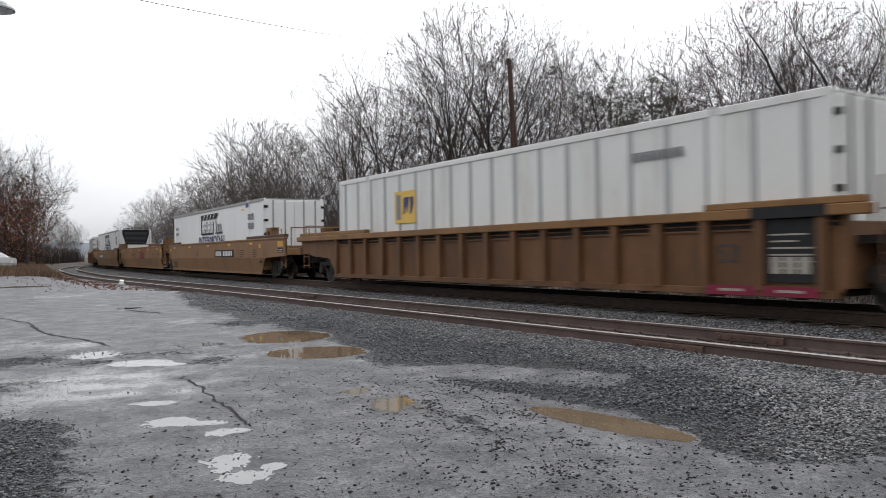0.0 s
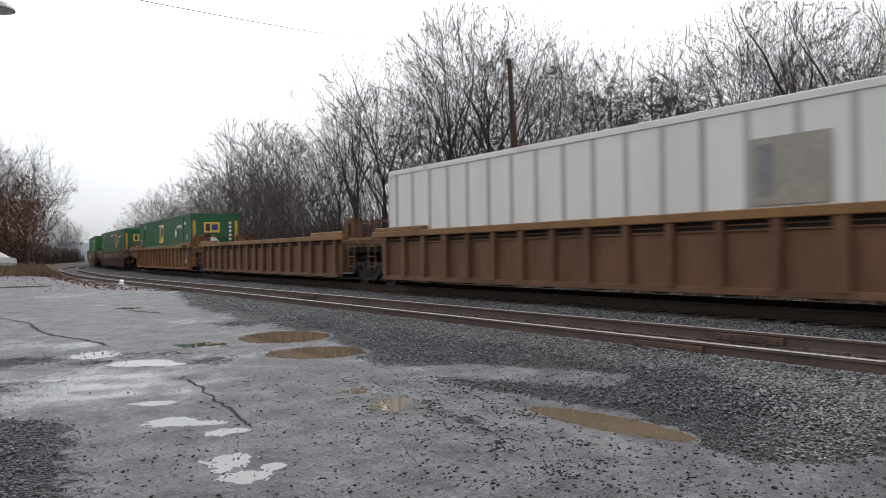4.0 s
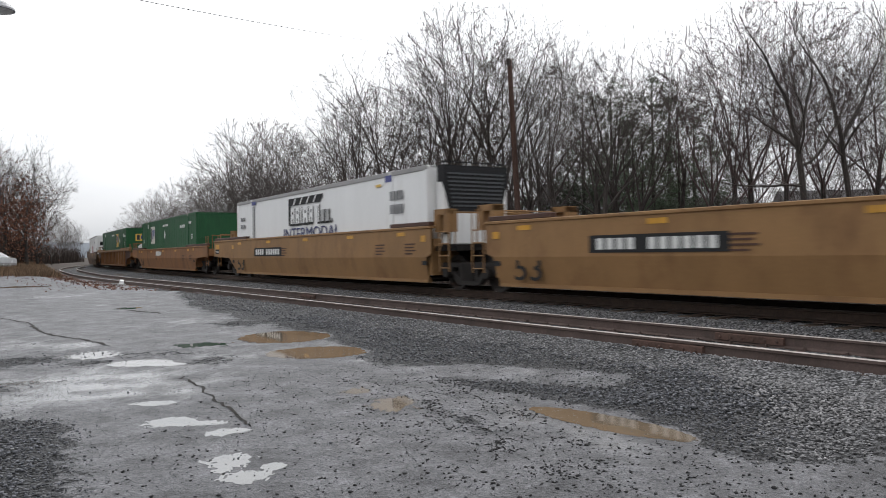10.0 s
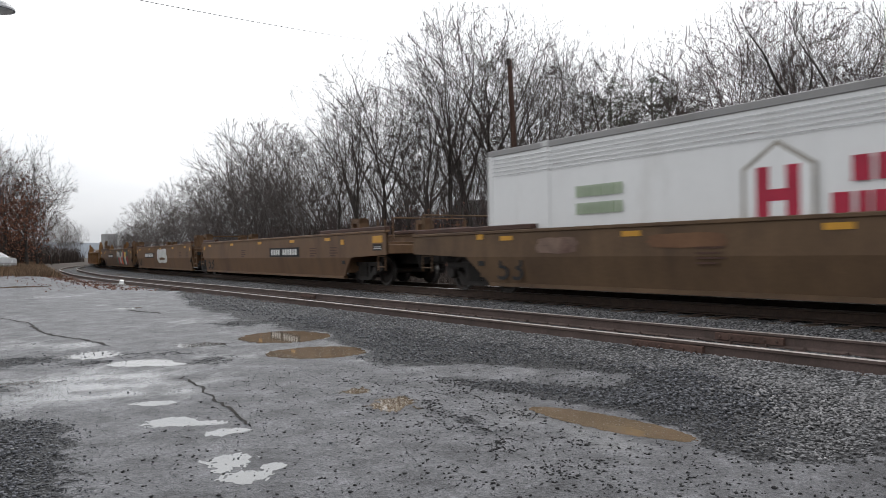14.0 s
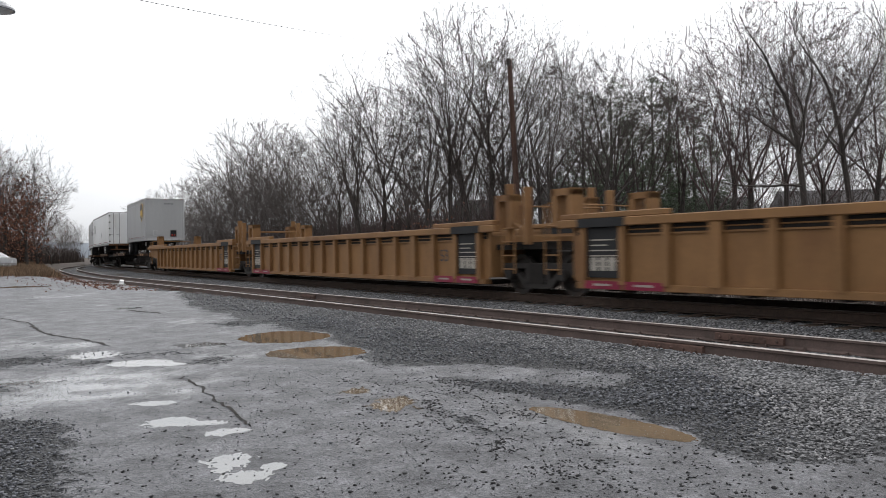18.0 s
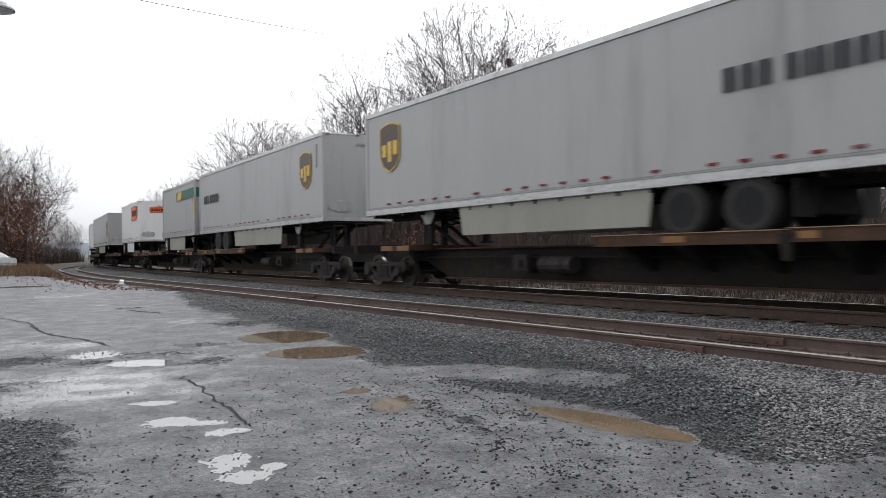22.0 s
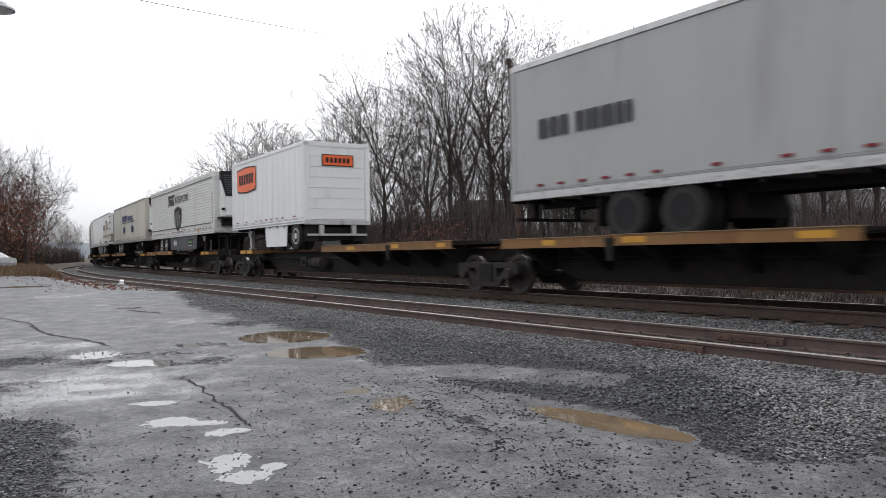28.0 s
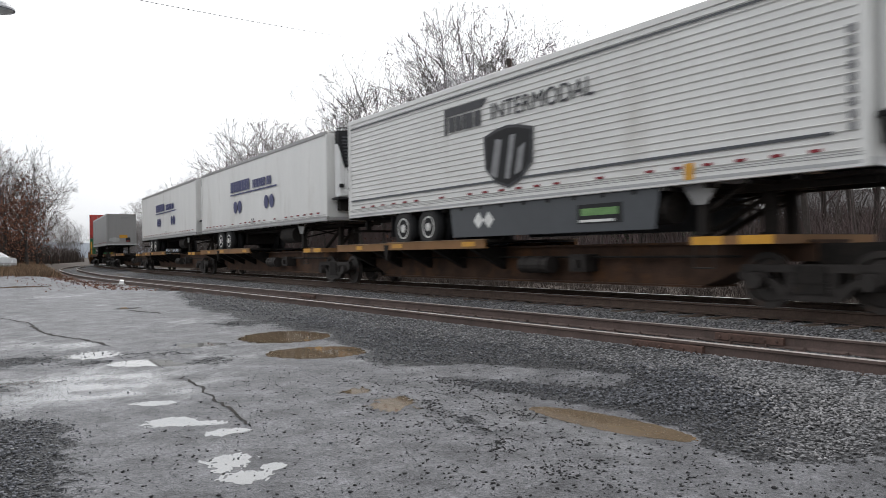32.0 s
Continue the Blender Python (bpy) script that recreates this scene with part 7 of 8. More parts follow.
def intermodal_reefer(c, key):
    ob = trailer("long white grooved refrigerated trailer with a dark shield", WHITE2, 16.0, z1=3.92, cool=True, planks=20, skirt=(5.6, 12.3, 0.2, DARKGREY), rail=WHITE2)
    L = 16.0
    shape_sides(ob, "company_mark", [(5.5, 2.75), (5.62, 2.75), (5.62, 3.20), (7.1, 3.22), (7.3, 3.40), (5.5, 3.40)], INK, L)
    letters(ob, 5.7, 2.80, (0.24, 0.24, 0.10, 0.30, 0.24), 0.36, INK, L, "company_shapes", 0.25)
    lettering("lettering", "INTERMODAL", INK, ob, -L / 2 + 9.1, -1.304, 2.86, 0.54, -1)
    o = [(7.15, 2.5), (7.65, 2.62), (8.05, 2.66), (8.45, 2.62), (8.95, 2.5), (8.9, 1.75), (8.5, 1.4), (8.05, 1.25), (7.6, 1.4), (7.2, 1.75)]
    shape_sides(ob, "company_shield", o, INK, L, label="plain dark shield")
    shape_sides(ob, "shield_field", [(8.05 + (a - 8.05) * 0.9, 1.98 + (b - 1.98) * 0.9) for a, b in o], BLACK, L, lift=0.005)
    shape_sides(ob, "shield_shape", [(7.42, 1.6), (7.66, 1.5), (7.86, 2.35), (7.62, 2.4)], INKGREY, L, lift=0.009)
    shape_sides(ob, "shield_shape", [(7.95, 1.48), (8.12, 1.45), (8.35, 2.42), (8.15, 2.42)], INKGREY, L, lift=0.009)
    shape_sides(ob, "shield_shape", [(8.3, 1.52), (8.55, 1.6), (8.68, 2.2), (8.45, 2.1)], INKGREY, L, lift=0.009)
    for i in range(9):
        on_sides(ob, "number_block", 15.72, 15.84, 1.45 + 0.17 * i, 1.56 + 0.17 * i, INKGREY, L)
    on_sides(ob, "lower_molding", 0.2, 15.5, 1.42, 1.47, DARKGREY, L)
    on_sides(ob, "upper_molding", 0.2, 15.7, 3.62, 3.66, DARKGREY, L)
    on_sides(ob, "yellow_tag", 12.9, 13.1, 1.0, 1.28, YELLOW, L)
    diamond(ob, 6.82, 0.58, 0.2, LETTER, L, y=1.236)
    diamond(ob, 7.22, 0.58, 0.2, LETTER, L, y=1.236)
    on_sides(ob, "skirt_notice", 10.2, 11.4, 0.36, 0.74, BLACK, L, y=1.235)
    on_sides(ob, "notice_shape", 10.3, 11.3, 0.52, 0.66, LIME, L, y=1.238)
    on_sides(ob, "notice_line", 10.25, 11.2, 0.39, 0.44, LETTER, L, y=1.238)
    return on_deck(ob, c, key)


def shippers(c, key):
    ob = trailer("long cream-white trailer with dark lettering and discs" if c > -700 else "long white trailer with dark lettering and discs", CREAM if c > -700 else WHITE2, 16.0, z1=3.9, cool=True, rail=GREYD, hubs=True)
    L = 16.0
    letters(ob, 5.12, 2.62, (0.44, 0.32, 0.26, 0.12, 0.34, 0.36, 0.34, 0.30), 0.46, NAVY, L, "company_shapes", 0.10)
    letters(ob, 8.25, 2.62, (0.18, 0.2, 0.08, 0.2, 0.2, 0.2, 0.12, 0.18, -0.1, 0.08, 0.2, 0.2), 0.34, NAVY, L, "company_shapes", 0.2)
    on_sides(ob, "underline", 5.1, 11.2, 2.48, 2.54, NAVY, L)
    for u, z, r in ((5.8, 1.95, 0.27), (6.42, 1.95, 0.27), (9.94, 1.95, 0.27), (10.58, 1.95, 0.27)):
        shape_sides(ob, "disc", [(u + r * math.cos(a), z + r * math.sin(a)) for a in [2 * math.pi * i / 18 for i in range(18)]], NAVY, L)
    lettering("size_number", "53'", INKGREY, ob, -L / 2 + 8.2, -1.304, 1.15, 0.3, -1)
    return on_deck(ob, c, key)


intermodal_reefer(-651.95, (3, 0))
shippers(-670.35, (3, 1))
NEAR[0] = 1
ob = trailer("long white trailer with a tan band and dirty doors", WHITE, 16.1, z1=3.9, skirt=(5.95, 10.57, 0.2, DARKGREY), bogie_at=3.7, rail=GREY)
L_ = 16.1
on_sides(ob, "tan_band", 11.04, 16.0, 1.55, 2.95, TANBAND, L_, label="pale tan painted band")
letters(ob, 11.15, 2.35, (0.28, 0.30, 0.28, 0.10, 0.30, 0.30, 0.26), 0.50, INKGREY, L_, "company_shapes", 0.14, 0.006)
shape_sides(ob, "company_swoosh", [(q + 0.5, w) for q, w in ((12.0, 3.0), (12.9, 3.25), (13.6, 3.28), (13.95, 3.1), (13.8, 2.75), (13.4, 2.35), (12.8, 1.95), (13.3, 2.45), (13.5, 2.8), (13.4, 3.05), (12.9, 3.12))], INK, L_, lift=0.006)
letters(ob, 14.3, 2.35, (0.12, 0.06, 0.06, 0.2, 0.2, 0.2, 0.2), 0.28, PALE, L_, "company_shapes", 0.25, 0.006)
letters(ob, 11.2, 1.72, (0.12, -0.05, 0.2, -0.05) * 8, 0.16, INKGREY, L_, "tagline", 0.2, 0.006)
letters(ob, 12.2, 1.25, (0.10,) * 22, 0.12, INKGREY, L_, "tagline", 0.3)
diamond(ob, 7.8, 1.35, 0.30, GREY, L_)
diamond(ob, 8.25, 1.35, 0.30, GREY, L_)
front_plate(ob, "company_shape", -0.9, 0.3, 3.05, 3.25, INKGREY, -8.09, "", -1)
front_plate(ob, "dirty_lower_door", -1.15, 1.15, 1.2, 2.0, PALE, -8.088, "tan road dirt over the lower doors", -1)
on_deck(ob, -690.25, (3, 2))
NEAR[0] = -1
intermodal_reefer(-709.8, (4, 0))
shippers(-727.4, (4, 1))
shippers(-744.6, (4, 2))
ob = trailer("grey ribbed trailer with a yellow tag", GREYD, 16.0, ribs=20, rail=ALU)
front_plate(ob, "yellow_tag", -0.2, 0.5, 1.6, 1.9, YELLOW, 8.01)
on_deck(ob, -780.5, (5, 0))
car = smooth_well("rusty orange well car with smooth folded sides", ORANGE, 1.36, 1, 1, number=False)
run(car, -806.0, OWN, OWN)
load(container("dark green container with a yellow square panel", GREEN, "green", 8.0), -806.0, -806.0, OWN, OWN, FLOOR)
load(tagged(container("red ribbed container stacked on a green one", RED, "ribbed"), group="containers in the well cars"), -806.0, -806.0, OWN, OWN, FLOOR + 2.91)


def motions():
    """The train runs along the curve at an even speed; every car and load hangs on its two bogies."""
    for ob, c, rear, front, along, z, turned in MOVERS:
        rows = []
        for i in range(65):
            t = i * 0.5
            s = c + SPEED * t
            xa, ya, _ = on_line(s - rear)
            xb, yb, _ = on_line(s + front)
            a = math.atan2(yb - ya, xb - xa)
            ux, uy = math.cos(a), math.sin(a)
            x, y = xa + ux * (rear + along), ya + uy * (rear + along)
            rows.append((t, pose(x, y, z, 0, 0, math.degrees(a) + turned)))
        walk(ob, rows)

# ---------------------------------------------------------------- puddles and cracks
for row in POOLS:
    pool(*row)


def crack(pts, width, seed):
    """A jagged open crack with broken edges."""
    bm = bmesh.new()
    r = random.Random(seed)
    fine = []
    for (x0, y0), (x1, y1) in zip(pts, pts[1:]):
        n = max(2, int(math.hypot(x1 - x0, y1 - y0) / 0.12))
        fine += [(x0 + (x1 - x0) * i / n + r.uniform(-0.03, 0.03), y0 + (y1 - y0) * i / n + r.uniform(-0.05, 0.05)) for i in range(n)]
    prev = None
    for i, (x, y) in enumerate(fine):
        w = width * r.uniform(0.3, 1.2)
        z = surface_z(x, y) + 0.005
        a, b = bm.verts.new((x - w, y - w * 0.6, z)), bm.verts.new((x + w, y + w * 0.6, z))
        if prev:
            bm.faces.new((prev[0], prev[1], b, a))
        prev = (a, b)
    part("crack", bm, GRIMY, ground, "dark open crack in the asphalt")


crack([(-11.05, 18.34), (-9.86, 17.43), (-9.04, 16.63), (-7.69, 14.65), (-6.98, 13.98), (-6.45, 13.62), (-5.48, 12.66)], 0.036, 1)
crack([(-3.26, 9.46), (-2.92, 8.95), (-2.44, 8.08), (-2.16, 7.53), (-1.88, 7.0), (-1.76, 6.76), (-1.58, 6.69)], 0.016, 2)
crack([(-8.04, 19.61), (-7.54, 19.23), (-6.79, 18.54)], 0.06, 3)

# loose grit washed over the lot
rg = np.random.default_rng(21)
gp = []
while len(gp) < 5200:
    x, y = rg.uniform(-2.6, 3.6), rg.uniform(3.4, 10)
    clump = noise.noise((x * 3.4, y * 2.2, 2)) + 0.6 * noise.noise((x * 9, y * 6, 4))
    dens = 0.03 + 0.55 * math.exp(-((x - 0.35 - 0.22 * (7 - y)) / 0.85) ** 2) * (y < 9) * (0.10 + 2.1 * max(0, clump - 0.05)) + 0.10 * (x > 1.6)
    if rg.uniform() < dens and min(float(lobes_q(x, y, row[2])) for row in POOLS) > 1.2:
        gp.append((x, y, surface_z(x, y) + 0.004))
gp = np.array(gp)
big = rg.uniform(size=len(gp)) > 0.5
stones("loose_grit", gp, np.where(big, rg.uniform(0.014, 0.029, len(gp)), rg.uniform(0.007, 0.015, len(gp))), GRIT, "loose wet dark grit scattered over the asphalt")

# broken aggregate standing out of the worn surface
rc = np.random.default_rng(5)
n_ = 11000
dist, ang = 3.6 + 9.5 * rc.uniform(0, 1, n_) ** 1.4, rc.uniform(-0.56, 0.30, n_)
chx, chy = dist * np.sin(ang), dist * np.cos(ang)
chips = np.stack([chx, chy, surface_zs(chx, chy) + 0.001], 1)
stones("surface_chips", chips, rc.uniform(0.004, 0.013, n_) * (0.7 + 0.06 * dist), DARKSTONE, "dark chips of stone standing out of the worn asphalt")

# ---------------------------------------------------------------- trees


def grow(seed, height, wide=0.36, fork=0.3, stems=6, lean=0.0, rad=0.2, thin=0.0092, kids=(8, 7, 5), dome=0.60, gap=0.0, limbs=()):
    """Trunk and branch meshes of a bare tree: stems that rise from a fork and divide into fine twigs inside a rounded crown.
    limbs: main limbs of a marked tree, each a height on the trunk, an azimuth and a tilt in degrees, a length and a share of the trunk's thickness."""
    r = random.Random(seed)
    sets = ([[], []], [[], []])
    mid, up, half = height * (1 - dome * 0.5), height * dome * 0.5, height * wide

    def reach(p, d):
        """How far a branch can run before it leaves the crown's rounded outline."""
        a = Vector((p.x / half, p.y / half, (p.z - mid) / up))
        e = Vector((d.x / half, d.y / half, d.z / up))
        A, B, C = e.dot(e), 2 * a.dot(e), a.dot(a) - 1
        q = B * B - 4 * A * C
        return 0.0 if q < 0 else max(0.0, (-B + math.sqrt(q)) / (2 * A))

    def twig(p, d, length, rad):
        V, F = sets[1]
        m = p + d * (length * 0.5) + Vector((r.uniform(-1, 1), r.uniform(-1, 1), r.uniform(-0.4, 1))) * length * 0.08
        tip = p + d * length + Vector((r.uniform(-1, 1), r.uniform(-1, 1), r.uniform(-0.2, 1))) * length * 0.18
        s = d.orthogonal().normalized()
        s.rotate(Matrix.Rotation(r.uniform(0, 3.1), 3, d))
        n = len(V)
        V.extend((p - s * rad, p + s * rad, m + s * rad * 0.7, m - s * rad * 0.7, tip))
        F.extend(((n, n + 1, n + 2, n + 3), (n + 3, n + 2, n + 4)))

    def limb(p, d, length, rad, level):
        V, F = sets[0 if level == 0 or (limbs and level == 1) else 1]
        n = (6, 9, 5, 3)[level]
        seg = (8, 5, 3, 3)[level]
        j = (0.07, 0.24 if limbs else 0.17, 0.22, 0.26)[level]
        pts, dirs = [p.copy()], []
        q = p.copy()
        for i in range(n):
            d = (d + Vector((r.uniform(-j, j), r.uniform(-j, j), r.uniform(-j, j) * 0.6 + (0.0, 0.028, 0.022, 0.01)[level]))).normalized()
            q = q + d * (length / n)
            pts.append(q.copy())
            dirs.append(d.copy())
        if level == 3:
            sd = d.orthogonal().normalized()
            sd.rotate(Matrix.Rotation(r.uniform(0, 3.1), 3, d))
            base = len(V)
            for i, pt in enumerate(pts):
                w = max(thin * 0.8, rad * (1 - 0.8 * i / n))
                V.extend((pt - sd * w, pt + sd * w))
            F.extend((base + 2 * i, base + 2 * i + 1, base + 2 * i + 3, base + 2 * i + 2) for i in range(n))
        base = len(V)
        taper = 0.35 if level == 0 else 0.95
        for i, pt in enumerate(pts if level < 3 else ()):
            qq = dirs[max(0, i - 1)].to_track_quat("Z", "Y")
            w = max(thin, rad * (1 - taper * i / n) * (1.4 if level == 0 and i == 0 else 1))
            for k in range(seg):
                a = 2 * math.pi * k / seg
                V.append(pt + qq @ Vector((w * math.cos(a), w * math.sin(a), 0)))
        for i in range(n if level < 3 else 0):
            for k in range(seg):
                F.append((base + i * seg + k, base + i * seg + (k + 1) % seg, base + (i + 1) * seg + (k + 1) % seg, base + (i + 1) * seg + k))
        if level == 0 and limbs:
            for high, azimuth, tilt, ln, share in limbs:
                f = min(high / length, 0.985)
                k = min(n - 1, int(f * n))
                a, b = radians(azimuth), radians(tilt)
                limb(pts[k].lerp(pts[k + 1], f * n - k), Vector((math.cos(a) * math.sin(b), math.sin(a) * math.sin(b), math.cos(b))), ln, rad * share, 1)
            return
        m = stems if level == 0 else kids[level - 1]
        turn = r.uniform(0, 6.3)
        for i in range(m):
            f = 0.68 + 0.31 * i / max(1, m - 1) if level == 0 else (0.12 + 0.86 * (i + r.uniform(0, 0.9)) / m)
            f = min(f, 0.985)
            k = min(n - 1, int(f * n))
            at, axis = pts[k].lerp(pts[k + 1], f * n - k), dirs[k]
            side = axis.orthogonal().normalized()
            side.rotate(Matrix.Rotation(turn + i * 2.4 + r.uniform(-0.5, 0.5), 3, axis))
            wide_ = r.uniform(0.25, 0.80) * (1.15 - 0.6 * i / m) if level == 0 else (r.uniform(0.55, 1.1) if level == 1 else r.uniform(0.40, 0.85))
            nd = (axis * math.cos(wide_) + side * math.sin(wide_)).normalized()
            w = max(thin, rad * (1 - taper * f) * (r.uniform(0.38, 0.58) if level == 0 else r.uniform(0.34, 0.5)))
            room = reach(at, nd)
            if level == 0:
                ln = room * r.uniform(0.82, 1.0)
            else:
                ln = min(length * (r.uniform(0.38, 0.62) if level == 1 else r.uniform(0.48, 0.8)), room * r.uniform(0.85, 1.05) + 0.15)
            if ln < 0.25 or r.random() < gap:
                continue
            if level >= 3:
                twig(at, nd, min(ln, 1.1) * r.uniform(0.6, 1.1), thin)
            else:
                limb(at, nd, ln, w, level + 1)

    limb(Vector((0, 0, -0.2)), Vector((lean, 0, 1)).normalized(), height * fork + 0.2, rad, 0)
    return sets


def tree_meshes(name, seed, height, twig=None, **kw):
    (tv, tf), (cv, cf) = grow(seed, height, **kw)
    out = []
    for nm, v, f, m in (("trunk", tv, tf, BARK), ("crown", cv, cf, twig or TWIG)):
        me = bpy.data.meshes.new(nm)
        me.from_pydata(v, [], f)
        me.materials.append(m)
        me.update()
        out.append(me)
    return out


def stand_tree(meshes, label, x, y, rz, k, group, category="tree", name="bare_tree"):
    t = tagged(new(name), label, category, group)
    for nm, me in zip(("trunk", "crown", "foliage"), meshes):
        o = new(nm, me)
        o.parent = t
    s, d = to_line(x, y)
    t.matrix_basis = Matrix.Translation((x, y, surface_z(x, y) - 0.05)) @ Matrix.Rotation(radians(rz), 4, "Z") @ Matrix.Scale(k, 4)
    return t

TREES = [tree_meshes("bare_tree", sd, 16.0, **kw) for sd, kw in (
    (3, dict(wide=0.36, fork=0.36, stems=7, rad=0.24)), (8, dict(wide=0.32, fork=0.40, stems=6, rad=0.21, dome=0.66)), (15, dict(wide=0.42, fork=0.30, stems=8, rad=0.26, dome=0.70)),
    (21, dict(wide=0.35, fork=0.28, stems=7, rad=0.23, dome=0.74)), (34, dict(wide=0.26, fork=0.42, stems=6, rad=0.17, kids=(8, 7, 5))))]
REDTREES = [tree_meshes("bare_tree", sd, 16.0, REDTWIG, wide=wd, fork=fo, stems=st, rad=0.20, kids=(9, 8, 5), dome=0.66) for sd, wd, fo, st in ((5, 0.33, 0.30, 6), (12, 0.28, 0.34, 6))]
SLENDER = [tree_meshes("bare_tree", sd, 16.0, wide=0.26, fork=0.24, stems=6, rad=0.15, kids=(8, 6, 5), dome=0.80, thin=0.012) for sd in (51, 52, 53)]
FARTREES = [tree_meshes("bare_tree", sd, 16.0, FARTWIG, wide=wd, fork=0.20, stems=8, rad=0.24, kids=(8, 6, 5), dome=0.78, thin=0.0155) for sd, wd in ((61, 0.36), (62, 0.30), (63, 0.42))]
# trees with heavy limbs that stand clear at the wood's edge, 16 m tall as built
OAK = tree_meshes("bare_tree", 44, 16.0, wide=0.46, fork=0.44, rad=0.20, kids=(9, 8, 6), dome=0.92, limbs=(
    (4.6, 185, 78, 5.2, 0.42), (5.6, 5, 66, 6.0, 0.46), (6.6, 150, 40, 5.5, 0.50), (6.9, 190, 12, 7.4, 0.66), (6.8, 20, 24, 7.0, 0.55), (6.2, 270, 50, 5.0, 0.40), (6.4, 80, 45, 5.5, 0.40)))
OAK_LOW = tree_meshes("bare_tree", 46, 16.0, wide=0.60, fork=0.55, rad=0.20, kids=(8, 7, 6), dome=0.95, limbs=(
    (5.0, 0, 52, 8.0, 0.50), (4.4, 190, 60, 7.0, 0.45), (8.6, 170, 14, 7.0, 0.5), (8.4, 30, 30, 6.0, 0.42), (7.0, 250, 45, 5.0, 0.4), (7.4, 100, 40, 5.0, 0.4)))
OAK_TALL = tree_meshes("bare_tree", 47, 16.0, wide=0.40, fork=0.42, rad=0.17, kids=(9, 8, 6), dome=0.90, limbs=(
    (6.4, 175, 10, 7.6, 0.70), (6.6, 5, 28, 6.8, 0.58), (5.2, 10, 62, 4.5, 0.35), (5.8, 200, 55, 4.8, 0.36), (6.0, 80, 40, 5.5, 0.4), (6.1, 280, 40, 5.0, 0.4)))


def wood(x, y, top, meshes, label, group="bare trees of the wood beside the line", turn=None):
    """A tree at a place, its top at a height."""
    g = surface_z(x, y)
    return stand_tree(meshes, label, x, y, random.uniform(0, 360) if turn is None else turn, 1.05 * (top - g) / 16.0, group)


def sight(across, up, away):
    """A place by its slope across and upward from the camera's stand, at a distance away."""
    return across * away, away, EYE_Z + up * away


random.seed(11)
GREYTREE, REDTREE = "tall bare grey-brown deciduous tree in the wood", "bare tree with fine reddish twigs in the wood"
ROWS = [(-0.42, 0.045, 120), (-0.406, 0.05, 120), (-0.386, 0.074, 105), (-0.365, 0.088, 100), (-0.343, 0.103, 95), (-0.324, 0.10, 90), (-0.306, 0.107, 85), (-0.284, 0.129, 80), (-0.262, 0.170, 72),
        (-0.243, 0.180, 72), (-0.225, 0.177, 72), (-0.199, 0.162, 68), (-0.177, 0.164, 65), (-0.154, 0.184, 60), (-0.136, 0.188, 55), (-0.106, 0.247, 50), (-0.077, 0.268, 50), (-0.051, 0.218, 48), (-0.018, 0.314, 48),
        (0.012, 0.313, 49), (0.038, 0.325, 48), (0.064, 0.334, 47), (0.093, 0.320, 49), (0.115, 0.290, 46), (0.130, 0.268, 44), (0.152, 0.270, 42), (0.20, 0.262, 40), (0.234, 0.285, 44), (0.256, 0.268, 40), (0.307, 0.268, 41)]
for i, (a, u, d) in enumerate(ROWS):
    x, y, z = sight(a, u, d)
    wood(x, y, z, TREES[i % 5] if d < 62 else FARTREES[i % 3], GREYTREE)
for i, (a, u, d) in enumerate([(0.352, 0.302, 36), (0.381, 0.318, 36), (0.404, 0.345, 37), (0.45, 0.31, 43), (0.50, 0.30, 46), (0.565, 0.32, 42), (0.62, 0.36, 38), (0.66, 0.36, 34)]):
    x, y, z = sight(a, u, d)
    wood(x, y, z, REDTREES[i % 2], REDTREE)
x, y, z = sight(0.478, 0.36, 31)
wood(x, y, z, OAK, "broad forked bare oak with heavy low limbs", turn=0)
x, y, z = sight(0.204, 0.235, 36)
wood(x, y, z, OAK_LOW, "leaning bare oak with a long low limb", turn=0)
x, y, z = sight(0.538, 0.37, 33)
wood(x, y, z, OAK_TALL, "tall bare oak with two steep leaders", turn=0)
ra, ru, rd = [q[0] for q in ROWS] + [0.65], [q[1] for q in ROWS] + [0.30], [q[2] for q in ROWS] + [38]
for i in range(64):
    a = -0.432 + 1.05 * (i / 64) ** 1.6 + random.uniform(-0.008, 0.008)
    up, far = np.interp(a, ra, ru), np.interp(a, ra, rd)
    x, y, z = sight(a, up * random.uniform(0.50, 0.82), far + random.uniform(4, 26))
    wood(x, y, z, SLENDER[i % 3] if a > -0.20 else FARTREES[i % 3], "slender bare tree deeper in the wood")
# the bank across the lot
for a, u, d in ((-0.60, 0.17, 58), (-0.572, 0.172, 60), (-0.545, 0.160, 60), (-0.530, 0.115, 68), (-0.585, 0.12, 66), (-0.555, 0.11, 67), (-0.615, 0.13, 70), (-0.60, 0.09, 74)):
    x, y, z = sight(a, u, d)
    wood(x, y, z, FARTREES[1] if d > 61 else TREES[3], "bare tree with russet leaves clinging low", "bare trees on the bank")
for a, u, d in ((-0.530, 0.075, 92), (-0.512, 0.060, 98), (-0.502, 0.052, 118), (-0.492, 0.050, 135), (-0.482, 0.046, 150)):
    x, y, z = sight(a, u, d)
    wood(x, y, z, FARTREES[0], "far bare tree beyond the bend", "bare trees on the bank")


